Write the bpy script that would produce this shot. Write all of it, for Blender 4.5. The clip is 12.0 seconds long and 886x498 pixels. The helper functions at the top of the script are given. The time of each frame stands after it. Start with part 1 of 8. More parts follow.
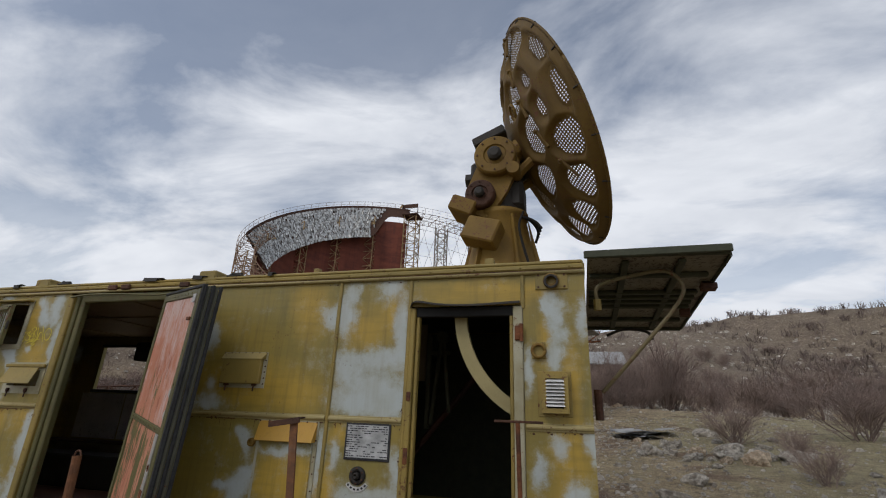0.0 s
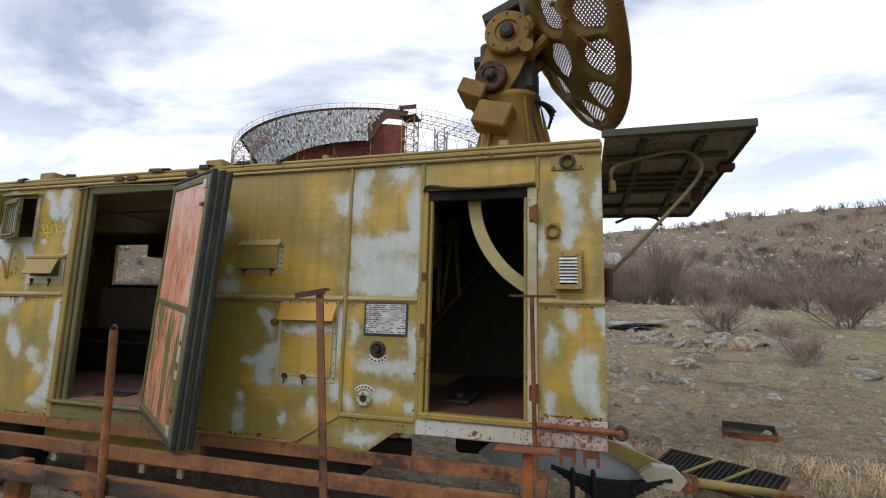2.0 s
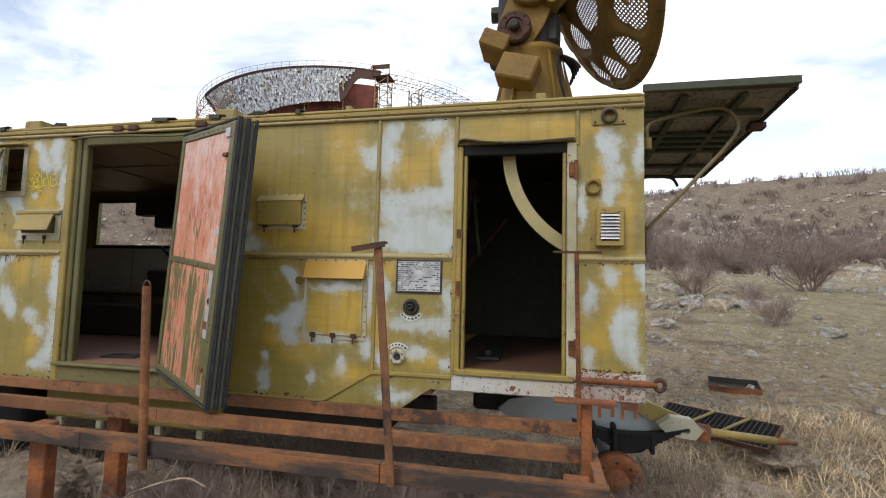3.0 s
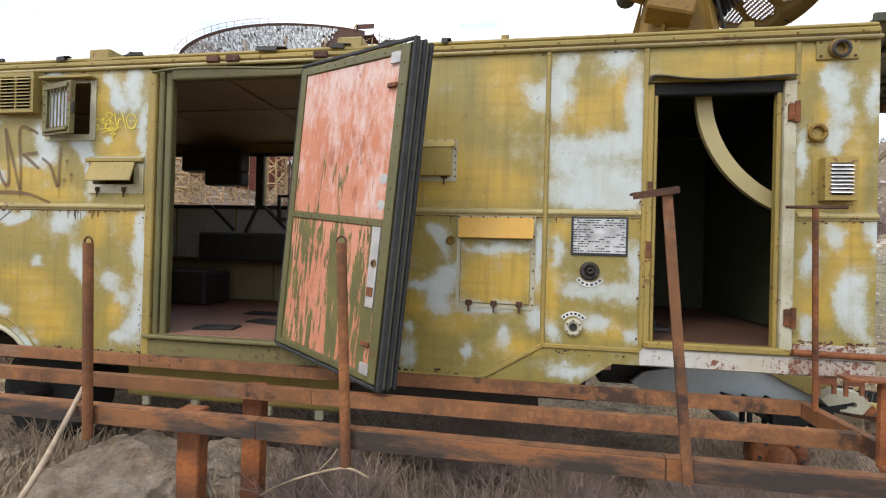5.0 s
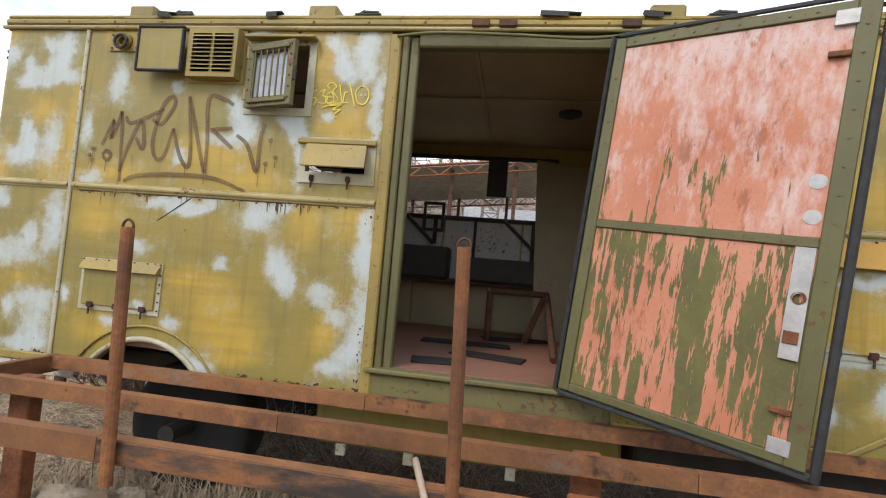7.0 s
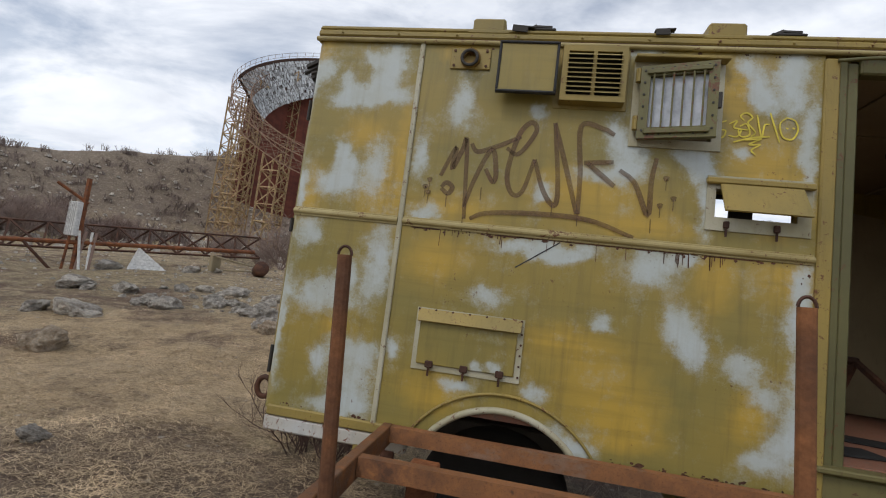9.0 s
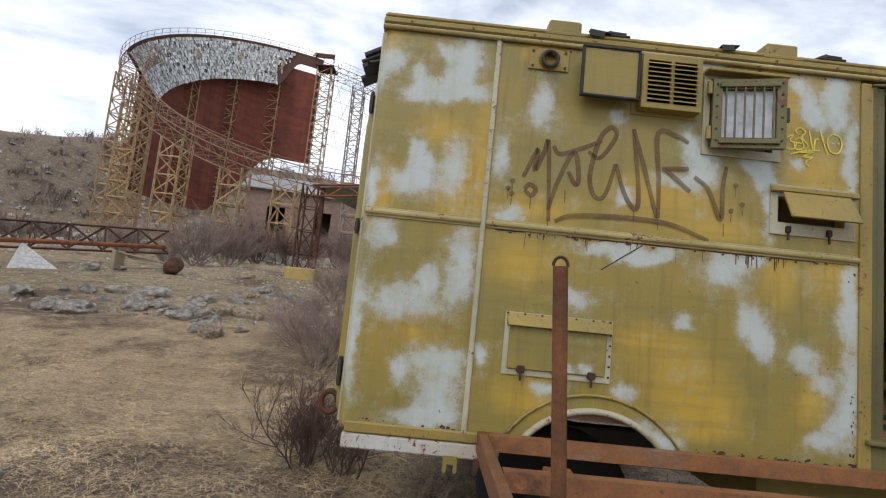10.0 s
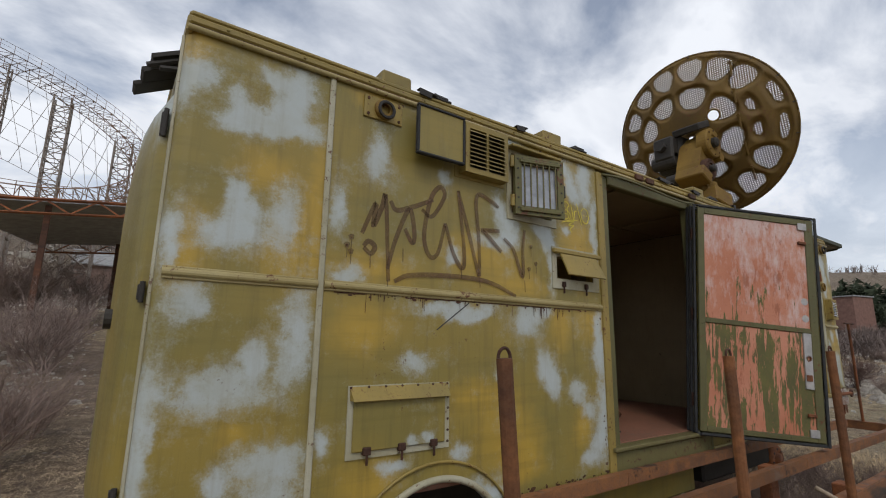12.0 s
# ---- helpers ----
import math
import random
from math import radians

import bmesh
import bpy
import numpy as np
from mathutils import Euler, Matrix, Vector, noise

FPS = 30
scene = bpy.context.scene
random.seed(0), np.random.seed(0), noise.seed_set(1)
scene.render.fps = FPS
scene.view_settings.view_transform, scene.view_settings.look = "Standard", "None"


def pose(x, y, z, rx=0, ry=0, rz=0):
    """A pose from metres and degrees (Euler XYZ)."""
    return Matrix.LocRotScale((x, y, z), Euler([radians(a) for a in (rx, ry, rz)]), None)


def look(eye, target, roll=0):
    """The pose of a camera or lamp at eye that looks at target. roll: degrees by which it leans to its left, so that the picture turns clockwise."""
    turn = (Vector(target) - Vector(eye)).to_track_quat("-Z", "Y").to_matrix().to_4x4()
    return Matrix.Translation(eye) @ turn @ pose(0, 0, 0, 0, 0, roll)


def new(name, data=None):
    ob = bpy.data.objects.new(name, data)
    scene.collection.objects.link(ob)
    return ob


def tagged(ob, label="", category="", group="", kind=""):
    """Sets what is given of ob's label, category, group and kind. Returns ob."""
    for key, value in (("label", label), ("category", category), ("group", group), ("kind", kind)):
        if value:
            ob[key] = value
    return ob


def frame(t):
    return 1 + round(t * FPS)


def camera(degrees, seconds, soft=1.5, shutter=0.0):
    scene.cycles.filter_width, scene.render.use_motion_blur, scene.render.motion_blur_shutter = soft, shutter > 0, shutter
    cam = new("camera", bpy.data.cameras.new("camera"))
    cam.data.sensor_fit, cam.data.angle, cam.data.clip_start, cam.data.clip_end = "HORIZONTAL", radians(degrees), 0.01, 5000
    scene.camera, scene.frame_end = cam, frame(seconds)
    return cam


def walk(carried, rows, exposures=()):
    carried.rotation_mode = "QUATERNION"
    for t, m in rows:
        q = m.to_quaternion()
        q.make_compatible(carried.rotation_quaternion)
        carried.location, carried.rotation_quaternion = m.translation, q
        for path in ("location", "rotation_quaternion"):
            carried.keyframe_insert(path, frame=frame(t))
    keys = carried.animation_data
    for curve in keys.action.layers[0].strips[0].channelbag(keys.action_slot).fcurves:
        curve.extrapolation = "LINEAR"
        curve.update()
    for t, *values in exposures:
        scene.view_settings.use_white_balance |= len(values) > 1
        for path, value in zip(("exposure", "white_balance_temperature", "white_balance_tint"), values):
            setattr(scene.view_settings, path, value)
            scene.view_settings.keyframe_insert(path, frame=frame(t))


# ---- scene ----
cam = camera(86.8, 12.0, 1.1)
METRES, EYE, TILT, LEAN, TURN = 8.0, 2.2, -0.7, -0.4, 16.0
ROWS = [
    (0.0, 0.0, 0.0, 0.0, -0.64, 20.49, -1.7),
    (0.5, 0.0009, 0.0022, -0.003, -0.79, 18.82, -1.27),
    (1.0, 0.0002, 0.0038, -0.0064, -0.67, 16.4, -1.03),
    (1.5, -0.0031, 0.0052, -0.0115, -0.44, 12.79, -1.09),
    (2.0, -0.0118, 0.0083, -0.0182, -0.5, 8.91, -1.05),
    (2.5, -0.038, 0.0118, -0.023, -2.3, 6.67, -1.22),
    (4.5, -0.1732, 0.0657, -0.031, -6.47, 1.01, -0.08),
    (5.0, -0.22, 0.0935, -0.0345, -6.7, 1.01, -1.1),
    (5.5, -0.2706, 0.1273, -0.0412, -6.38, 1.22, -2.1),
    (6.0, -0.3212, 0.1574, -0.0454, -5.91, 1.79, -3.54),
    (6.5, -0.3746, 0.1832, -0.0428, -7.39, 2.87, -3.87),
    (8.5, -0.6116, 0.2886, -0.0426, -6.48, 5.0, -6.11),
    (9.0, -0.6789, 0.2991, -0.0421, -6.54, 6.25, -6.6),
    (9.5, -0.7373, 0.3155, -0.0444, -10.8, 6.4, -5.97),
    (10.0, -0.789, 0.3306, -0.046, -17.42, 6.44, -5.17),
    (10.5, -0.8302, 0.3487, -0.0422, -25.33, 6.6, -3.97),
    (11.0, -0.8533, 0.3774, -0.0371, -34.75, 7.49, -2.56),
    (11.5, -0.8587, 0.3937, -0.0315, -44.46, 8.86, -1.28),
    (12.0, -0.8375, 0.3955, -0.0239, -51.02, 11.26, -0.06),
]
EXPOSURES = [(0.0, -0.47), (1.0, -0.38), (1.7, 0.0), (2.5, 0.32), (4.5, 0.73), (5.5, 0.92), (6.5, 0.80), (8.5, 0.26), (9.0, -0.13), (9.5, -0.03), (10.5, 0.36), (11.3, 0.08), (12.0, -0.30)]
walk(cam, [(t, pose(0, 0, EYE, TILT, LEAN, TURN) @ pose(METRES * x, METRES * y, METRES * z, 90 + pitch, roll, yaw)) for t, x, y, z, yaw, pitch, roll in ROWS], EXPOSURES)

# ---------------------------------------------------------------- world, sun
SUN_EL, SUN_ROT = radians(48), radians(205)
world = bpy.data.worlds.new("sky")
scene.world = world
world.use_nodes = True
wt = world.node_tree
wt.nodes.clear()


def wn(kind, **kw):
    n = wt.nodes.new(kind)
    for k, v in kw.items():
        n.inputs[k].default_value = v
    return n


sky = wt.nodes.new("ShaderNodeTexSky")
sky.sky_type, sky.sun_disc = "NISHITA", False
sky.sun_elevation, sky.sun_rotation = SUN_EL, SUN_ROT
sky.air_density, sky.dust_density = 1.0, 1.5
tc = wt.nodes.new("ShaderNodeTexCoord")
# clouds lie in a flat sheet: direction divided by its height
sep = wt.nodes.new("ShaderNodeSeparateXYZ")
wt.links.new(tc.outputs["Generated"], sep.inputs[0])
up = wt.nodes.new("ShaderNodeMath")
up.operation, up.inputs[1].default_value = "MAXIMUM", 0.0
wt.links.new(sep.outputs[2], up.inputs[0])
up2 = wt.nodes.new("ShaderNodeMath")
up2.operation, up2.inputs[1].default_value = "ADD", 0.22
wt.links.new(up.outputs[0], up2.inputs[0])
flat = wt.nodes.new("ShaderNodeVectorMath")
flat.operation = "DIVIDE"
comb = wt.nodes.new("ShaderNodeCombineXYZ")
for i in range(3):
    wt.links.new(up2.outputs[0], comb.inputs[i])
wt.links.new(tc.outputs["Generated"], flat.inputs[0])
wt.links.new(comb.outputs[0], flat.inputs[1])
mp = wt.nodes.new("ShaderNodeMapping")
mp.inputs["Location"].default_value = (0.7, 0.15, 0)
mp.inputs["Rotation"].default_value = (0, 0, radians(-35))
mp.inputs["Scale"].default_value = (0.62, 0.95, 1.0)
wt.links.new(flat.outputs[0], mp.inputs["Vector"])
n1 = wn("ShaderNodeTexNoise", Scale=2.1, Detail=8.0, Roughness=0.56, Distortion=0.35)
n2 = wn("ShaderNodeTexNoise", Scale=2.4, Detail=8.0, Roughness=0.58, Distortion=0.3)
wt.links.new(mp.outputs[0], n1.inputs["Vector"])
wt.links.new(mp.outputs[0], n2.inputs["Vector"])
cr = wt.nodes.new("ShaderNodeValToRGB")
cr.color_ramp.elements[0].position, cr.color_ramp.elements[0].color = 0.37, (0.24, 0.24, 0.24, 1)
cr.color_ramp.elements[1].position, cr.color_ramp.elements[1].color = 0.56, (1, 1, 1, 1)
wt.links.new(n1.outputs["Fac"], cr.inputs[0])
# thicker haze of cloud near the horizon
hz = wt.nodes.new("ShaderNodeMapRange")
hz.inputs["From Min"].default_value, hz.inputs["From Max"].default_value = 0.15, 0.55
hz.inputs["To Min"].default_value, hz.inputs["To Max"].default_value = 0.75, 0.0
wt.links.new(sep.outputs[2], hz.inputs["Value"])
mx = wt.nodes.new("ShaderNodeMath")
mx.operation = "MAXIMUM"
wt.links.new(cr.outputs[0], mx.inputs[0])
wt.links.new(hz.outputs[0], mx.inputs[1])
cloud = wt.nodes.new("ShaderNodeValToRGB")
cloud.color_ramp.elements[0].position, cloud.color_ramp.elements[0].color = 0.34, (8.1, 8.6, 9.6, 1)
cloud.color_ramp.elements[1].position, cloud.color_ramp.elements[1].color = 0.60, (11.0, 11.4, 12.2, 1)
wt.links.new(n2.outputs["Fac"], cloud.inputs[0])
skym = wt.nodes.new("ShaderNodeVectorMath")
skym.operation = "MULTIPLY"
skym.inputs[1].default_value = (1.35, 1.35, 1.35)
wt.links.new(sky.outputs[0], skym.inputs[0])
mixc = wt.nodes.new("ShaderNodeMix")
mixc.data_type = "RGBA"
wt.links.new(mx.outputs[0], mixc.inputs["Factor"])
wt.links.new(skym.outputs[0], mixc.inputs["A"])
wt.links.new(cloud.outputs[0], mixc.inputs["B"])
bg = wt.nodes.new("ShaderNodeBackground")
bg.inputs["Strength"].default_value = 0.1
wt.links.new(mixc.outputs["Result"], bg.inputs["Color"])
wo = wt.nodes.new("ShaderNodeOutputWorld")
wt.links.new(bg.outputs[0], wo.inputs["Surface"])

sun = new("sun", bpy.data.lights.new("sun", "SUN"))
sun.data.energy, sun.data.angle, sun.data.color = 1.0, radians(14), (1.0, 0.95, 0.88)
# from behind the walker, high and a little to the left
sun.matrix_world = look((-6, -10, 13), (0, 0, 0))

# ---------------------------------------------------------------- material helpers


class Mat:
    """A small builder of node materials."""

    def __init__(self, name, rough=0.7, metal=0.0):
        self.m = bpy.data.materials.new(name)
        self.m.use_nodes = True
        self.t = self.m.node_tree
        self.b = self.t.nodes["Principled BSDF"]
        self.b.inputs["Roughness"].default_value = rough
        self.b.inputs["Metallic"].default_value = metal
        self.tc = self.t.nodes.new("ShaderNodeTexCoord")
        self.co = self.tc.outputs["Object"]

    def link(self, a, b):
        self.t.links.new(a, b)

    def val(self, sock, v):
        if hasattr(v, "is_output"):
            self.link(v, sock)
        elif isinstance(v, tuple) and len(v) == 3 and sock.type == "RGBA":
            sock.default_value = (*v, 1)
        else:
            sock.default_value = v

    def scaled(self, s, loc=(0, 0, 0)):
        n = self.t.nodes.new("ShaderNodeMapping")
        n.inputs["Scale"].default_value = s
        n.inputs["Location"].default_value = loc
        self.link(self.co, n.inputs["Vector"])
        return n.outputs[0]

    def noise(self, scale, detail=4.0, rough=0.6, vec=None, dist=0.0):
        n = self.t.nodes.new("ShaderNodeTexNoise")
        n.inputs["Scale"].default_value, n.inputs["Detail"].default_value = scale, detail
        n.inputs["Roughness"].default_value, n.inputs["Distortion"].default_value = rough, dist
        self.link(vec or self.co, n.inputs["Vector"])
        return n.outputs["Fac"]

    def voro(self, scale, vec=None, feature="F1"):
        n = self.t.nodes.new("ShaderNodeTexVoronoi")
        n.feature = feature
        n.inputs["Scale"].default_value = scale
        self.link(vec or self.co, n.inputs["Vector"])
        return n.outputs["Distance"]

    def ramp(self, f, *stops):
        n = self.t.nodes.new("ShaderNodeValToRGB")
        e = n.color_ramp.elements
        while len(e) < len(stops):
            e.new(0.5)
        for el, (p, c) in zip(e, stops):
            el.position = p
            el.color = (c, c, c, 1) if not isinstance(c, tuple) else (*c, 1)
        self.link(f, n.inputs[0])
        return n.outputs[0]

    def mix(self, f, a, b):
        n = self.t.nodes.new("ShaderNodeMix")
        n.data_type = "RGBA"
        self.val(n.inputs["Factor"], f)
        self.val(n.inputs["A"], a)
        self.val(n.inputs["B"], b)
        return n.outputs["Result"]

    def math(self, op, a, b=0.0, clamp=False):
        n = self.t.nodes.new("ShaderNodeMath")
        n.operation, n.use_clamp = op, clamp
        self.val(n.inputs[0], a)
        self.val(n.inputs[1], b)
        return n.outputs[0]

    def vary(self, col, amount=0.25):
        """Each object a little lighter or darker."""
        o = self.t.nodes.new("ShaderNodeObjectInfo")
        h = self.t.nodes.new("ShaderNodeHueSaturation")
        f = self.math("MULTIPLY_ADD", o.outputs["Random"], amount)
        f.node.inputs[2].default_value = 1 - amount / 2
        self.link(f, h.inputs["Value"])
        self.val(h.inputs["Color"], col)
        return h.outputs[0]

    def island(self):
        g = self.t.nodes.new("ShaderNodeNewGeometry")
        return g.outputs["Random Per Island"]

    def bump(self, h, strength=0.3, dist=0.01):
        n = self.t.nodes.new("ShaderNodeBump")
        n.inputs["Strength"].default_value, n.inputs["Distance"].default_value = strength, dist
        self.link(h, n.inputs["Height"])
        self.link(n.outputs[0], self.b.inputs["Normal"])

    def done(self, col, rough=None):
        self.val(self.b.inputs["Base Color"], col)
        if rough is not None:
            self.val(self.b.inputs["Roughness"], rough)
        return self.m


OLIVE, OCHRE, PALE = (0.238, 0.194, 0.052), (0.41, 0.27, 0.040), (0.49, 0.55, 0.555)


def rusty_mat(name, dark=(0.055, 0.022, 0.012), light=(0.30, 0.10, 0.03), scale=6.0):
    k = Mat(name, 0.8)
    f = k.noise(scale, 6, 0.65, k.scaled((0.35, 1, 1)))
    g = k.noise(scale * 9, 4, 0.7)
    c = k.ramp(f, (0.3, dark), (0.5, tuple((a + b) / 2 for a, b in zip(dark, light))), (0.68, light))
    c = k.mix(k.ramp(g, (0.35, 0.0), (0.75, 0.55)), c, dark)
    k.bump(g, 0.35, 0.004)
    return k.done(k.vary(c, 0.3), k.ramp(g, (0.3, 0.65), (0.7, 0.95)))


def painted(name, base, wear=(0.13, 0.05, 0.02), amount=0.62, rough=0.55, second=None):
    k = Mat(name, rough)
    f = k.noise(2.4, 5, 0.6)
    c = k.mix(k.ramp(f, (0.35, 0.0), (0.7, 0.8)), base, second or tuple(v * 0.72 for v in base))
    g = k.noise(30, 7, 0.75, None, 0.6)
    zone = k.math("ADD", g, k.math("MULTIPLY", k.math("SUBTRACT", k.noise(3.1, 4, 0.6), 0.5), 0.35))
    c = k.mix(k.ramp(zone, (amount, 0.0), (amount + 0.04, 1.0)), c, wear)
    s = k.noise(7, 5, 0.6, k.scaled((6, 6, 0.5)))
    c = k.mix(k.ramp(s, (0.55, 0.0), (0.8, 0.45)), c, tuple(v * 0.5 for v in base))
    dust = k.noise(120, 4, 0.8)
    c = k.mix(k.ramp(dust, (0.3, 0.35), (0.45, 0.0)), c, tuple(v * 0.35 for v in base))
    k.bump(g, 0.16, 0.003)
    return k.done(c, k.ramp(dust, (0.3, rough - 0.1), (0.7, min(1.0, rough + 0.12))))


def body_paint(name, pale_spots, warm_spots, rusty=True):
    """Olive camouflage with warm ochre and pale grey fields sprayed on it at the given places (x, z, half width, half height)."""
    k = Mat(name, 0.5)
    p = k.co
    for scale, amp in ((2.6, 0.13), (9.0, 0.10), (30.0, 0.035)):
        warp = k.t.nodes.new("ShaderNodeTexNoise")
        warp.inputs["Scale"].default_value, warp.inputs["Detail"].default_value = scale, 3.0
        k.link(k.co, warp.inputs["Vector"])
        wv = k.t.nodes.new("ShaderNodeVectorMath")
        wv.operation = "MULTIPLY_ADD"
        wv.inputs[1].default_value, wv.inputs[2].default_value = (amp, 0, amp), (-amp / 2, 0, -amp / 2)
        k.link(warp.outputs["Color"], wv.inputs[0])
        ad = k.t.nodes.new("ShaderNodeVectorMath")
        k.link(p, ad.inputs[0])
        k.link(wv.outputs[0], ad.inputs[1])
        p = ad.outputs[0]

    def spots(places, grow):
        best = None
        for x, z, rx, rz in places:
            n = k.t.nodes.new("ShaderNodeVectorMath")
            n.operation = "MULTIPLY_ADD"
            rx, rz = rx * grow + 0.008, rz * grow + 0.008
            n.inputs[1].default_value, n.inputs[2].default_value = (1 / rx, 0, 1 / rz), (-x / rx, 0, -z / rz)
            k.link(p, n.inputs[0])
            le = k.t.nodes.new("ShaderNodeVectorMath")
            le.operation = "DOT_PRODUCT"
            k.link(n.outputs[0], le.inputs[0])
            k.link(n.outputs[0], le.inputs[1])
            e = k.math("POWER", 0.52, le.outputs["Value"])
            best = e if best is None else k.math("ADD", best, e)
        return best

    fine = k.noise(95, 5, 0.8)
    soft = k.noise(7, 5, 0.6)
    broad = k.noise(1.5, 4, 0.55, k.scaled((1.0, 1, 1.3), (3, 0, 1)))
    run = k.noise(5, 6, 0.62, k.scaled((5, 5, 0.35)))
    c = k.mix(k.ramp(broad, (0.40, 0.0), (0.70, 0.5)), OLIVE, OCHRE)
    if warm_spots:
        e = k.math("ADD", spots(warm_spots, 0.95), k.math("MULTIPLY", k.math("SUBTRACT", soft, 0.5), 0.7))
        c = k.mix(k.ramp(e, (0.15, 0.0), (0.5, 0.5), (1.1, 0.95)), c, tuple(v * 1.12 for v in OCHRE))
    # faint cross-wise strokes of the sprayer, and dirt that has run down
    brush = k.noise(3.2, 5, 0.6, k.scaled((0.5, 1, 7.0)))
    c = k.mix(k.ramp(brush, (0.34, 0.22), (0.5, 0.0)), c, tuple(v * 0.62 for v in OLIVE))
    c = k.mix(k.ramp(soft, (0.55, 0.0), (0.8, 0.28)), c, tuple((a * 0.3 + b * 0.7) for a, b in zip(PALE, OLIVE)))
    c = k.mix(k.ramp(run, (0.50, 0.0), (0.76, 0.45)), c, (0.13, 0.10, 0.036))
    rough = k.ramp(fine, (0.3, 0.38), (0.7, 0.6))
    relief = k.math("MULTIPLY", fine, 0.05)
    if pale_spots:
        e = k.math("ADD", spots(pale_spots, 0.86), k.math("MULTIPLY", k.math("SUBTRACT", soft, 0.5), 1.0))
        e = k.math("ADD", e, k.math("MULTIPLY", k.math("SUBTRACT", k.noise(24, 6, 0.72), 0.5), 0.9))
        e = k.math("ADD", e, k.math("MULTIPLY", k.math("SUBTRACT", fine, 0.5), 0.8))
        f = k.ramp(e, (0.10, 0.0), (0.36, 0.22), (0.60, 0.62), (0.95, 0.90))
        thin = k.mix(k.ramp(k.noise(4.5, 5, 0.65), (0.42, 0.0), (0.72, 0.6)), PALE, (0.40, 0.42, 0.36))
        c = k.mix(f, c, k.mix(k.ramp(run, (0.5, 0.0), (0.75, 0.4)), thin, (0.36, 0.33, 0.25)))
        relief = k.math("ADD", relief, k.math("MULTIPLY", k.math("MULTIPLY", f, k.voro(48)), 0.05))
    c = k.mix(k.ramp(fine, (0.27, 0.4), (0.38, 0.0)), c, (0.10, 0.075, 0.035))
    if rusty:
        r = k.noise(40, 6, 0.72)
        r2 = k.noise(2.3, 5, 0.65)
        rf = k.math("MULTIPLY", k.ramp(r, (0.61, 0.0), (0.66, 0.9)), k.ramp(r2, (0.56, 0.0), (0.66, 1.0)))
        c = k.mix(rf, c, (0.11, 0.042, 0.018))
    k.bump(k.math("ADD", k.noise(2.6, 3, 0.5), relief), 0.35, 0.025)
    return k.done(c, rough)


def solid(name, col, rough=0.6, metal=0.0, vary=0.3, scale=12.0):
    k = Mat(name, rough, metal)
    f = k.noise(scale, 5, 0.65)
    c = k.mix(k.ramp(f, (0.3, 0.0), (0.75, 1.0)), tuple(v * (1 - vary) for v in col), tuple(min(1, v * (1 + vary)) for v in col))
    k.bump(k.noise(scale * 5, 4, 0.7), 0.15, 0.004)
    return k.done(k.vary(c, 0.2))


def streaky(name):
    """Salmon primer: whitish weathering high up, brown flecks, and below it peels off a green coat in long streaks."""
    k = Mat(name, 0.75)
    sepz = k.t.nodes.new("ShaderNodeSeparateXYZ")
    k.link(k.co, sepz.inputs[0])

    def slide(axis, a, b):
        n = k.t.nodes.new("ShaderNodeMapRange")
        n.inputs["From Min"].default_value, n.inputs["From Max"].default_value = a, b
        k.link(sepz.outputs[axis], n.inputs["Value"])
        return n.outputs[0]

    low, high, outer = slide(2, 0.98, 0.80), slide(2, 1.05, 1.75), slide(0, 0.2, 1.0)
    cloud = k.noise(3.2, 6, 0.68, k.scaled((1.5, 1.5, 0.9), (2, 1, 0)))
    c = k.mix(k.ramp(k.noise(2.0, 4, 0.6), (0.38, 0.0), (0.64, 1.0)), (0.56, 0.245, 0.155), (0.47, 0.17, 0.092))
    # bleached mottling
    run = k.noise(9, 7, 0.7, k.scaled((2.6, 2.6, 0.8)))
    w = k.math("ADD", k.math("MULTIPLY", run, 0.6), k.math("MULTIPLY", cloud, 0.6))
    w = k.math("ADD", w, k.math("MULTIPLY", high, 0.11))
    w = k.math("ADD", w, k.math("MULTIPLY", outer, 0.06))
    w = k.math("MULTIPLY", k.ramp(w, (0.62, 0.0), (0.80, 0.75)), k.math("SUBTRACT", 1.0, low))
    c = k.mix(w, c, (0.63, 0.52, 0.50))
    # brown flecks that run down
    fleck = k.noise(8, 7, 0.72, k.scaled((1.9, 1.9, 0.6), (1, 4, 3)))
    fleck = k.math("ADD", fleck, k.math("MULTIPLY", k.math("SUBTRACT", k.noise(1.9, 3, 0.5, k.scaled((1, 1, 1), (0, 7, 1))), 0.5), 0.5))
    c = k.mix(k.ramp(fleck, (0.58, 0.0), (0.66, 0.75)), c, (0.31, 0.095, 0.045))
    # the green coat
    g = k.noise(10, 6, 0.70, k.scaled((2.7, 2.7, 0.30), (5, 5, 2)))
    wide = k.noise(2.3, 3, 0.5, k.scaled((1.8, 1.8, 0.55), (3, 0, 4)))
    gf = k.math("ADD", k.math("MULTIPLY", low, 0.135), k.math("SUBTRACT", g, k.math("MULTIPLY", high, 0.16)))
    gf = k.math("ADD", gf, k.math("MULTIPLY", k.math("SUBTRACT", wide, 0.5), 0.75))
    c = k.mix(k.ramp(gf, (0.625, 0.0), (0.64, 1.0)), c, k.mix(k.ramp(cloud, (0.4, 0.0), (0.6, 1.0)), (0.135, 0.125, 0.036), (0.095, 0.092, 0.032)))
    grain = k.noise(60, 5, 0.75)
    c = k.mix(k.ramp(grain, (0.32, 0.35), (0.46, 0.0)), c, (0.30, 0.12, 0.07))
    k.bump(k.math("ADD", grain, k.ramp(gf, (0.62, 0.6), (0.64, 0.0))), 0.25, 0.003)
    return k.done(c)

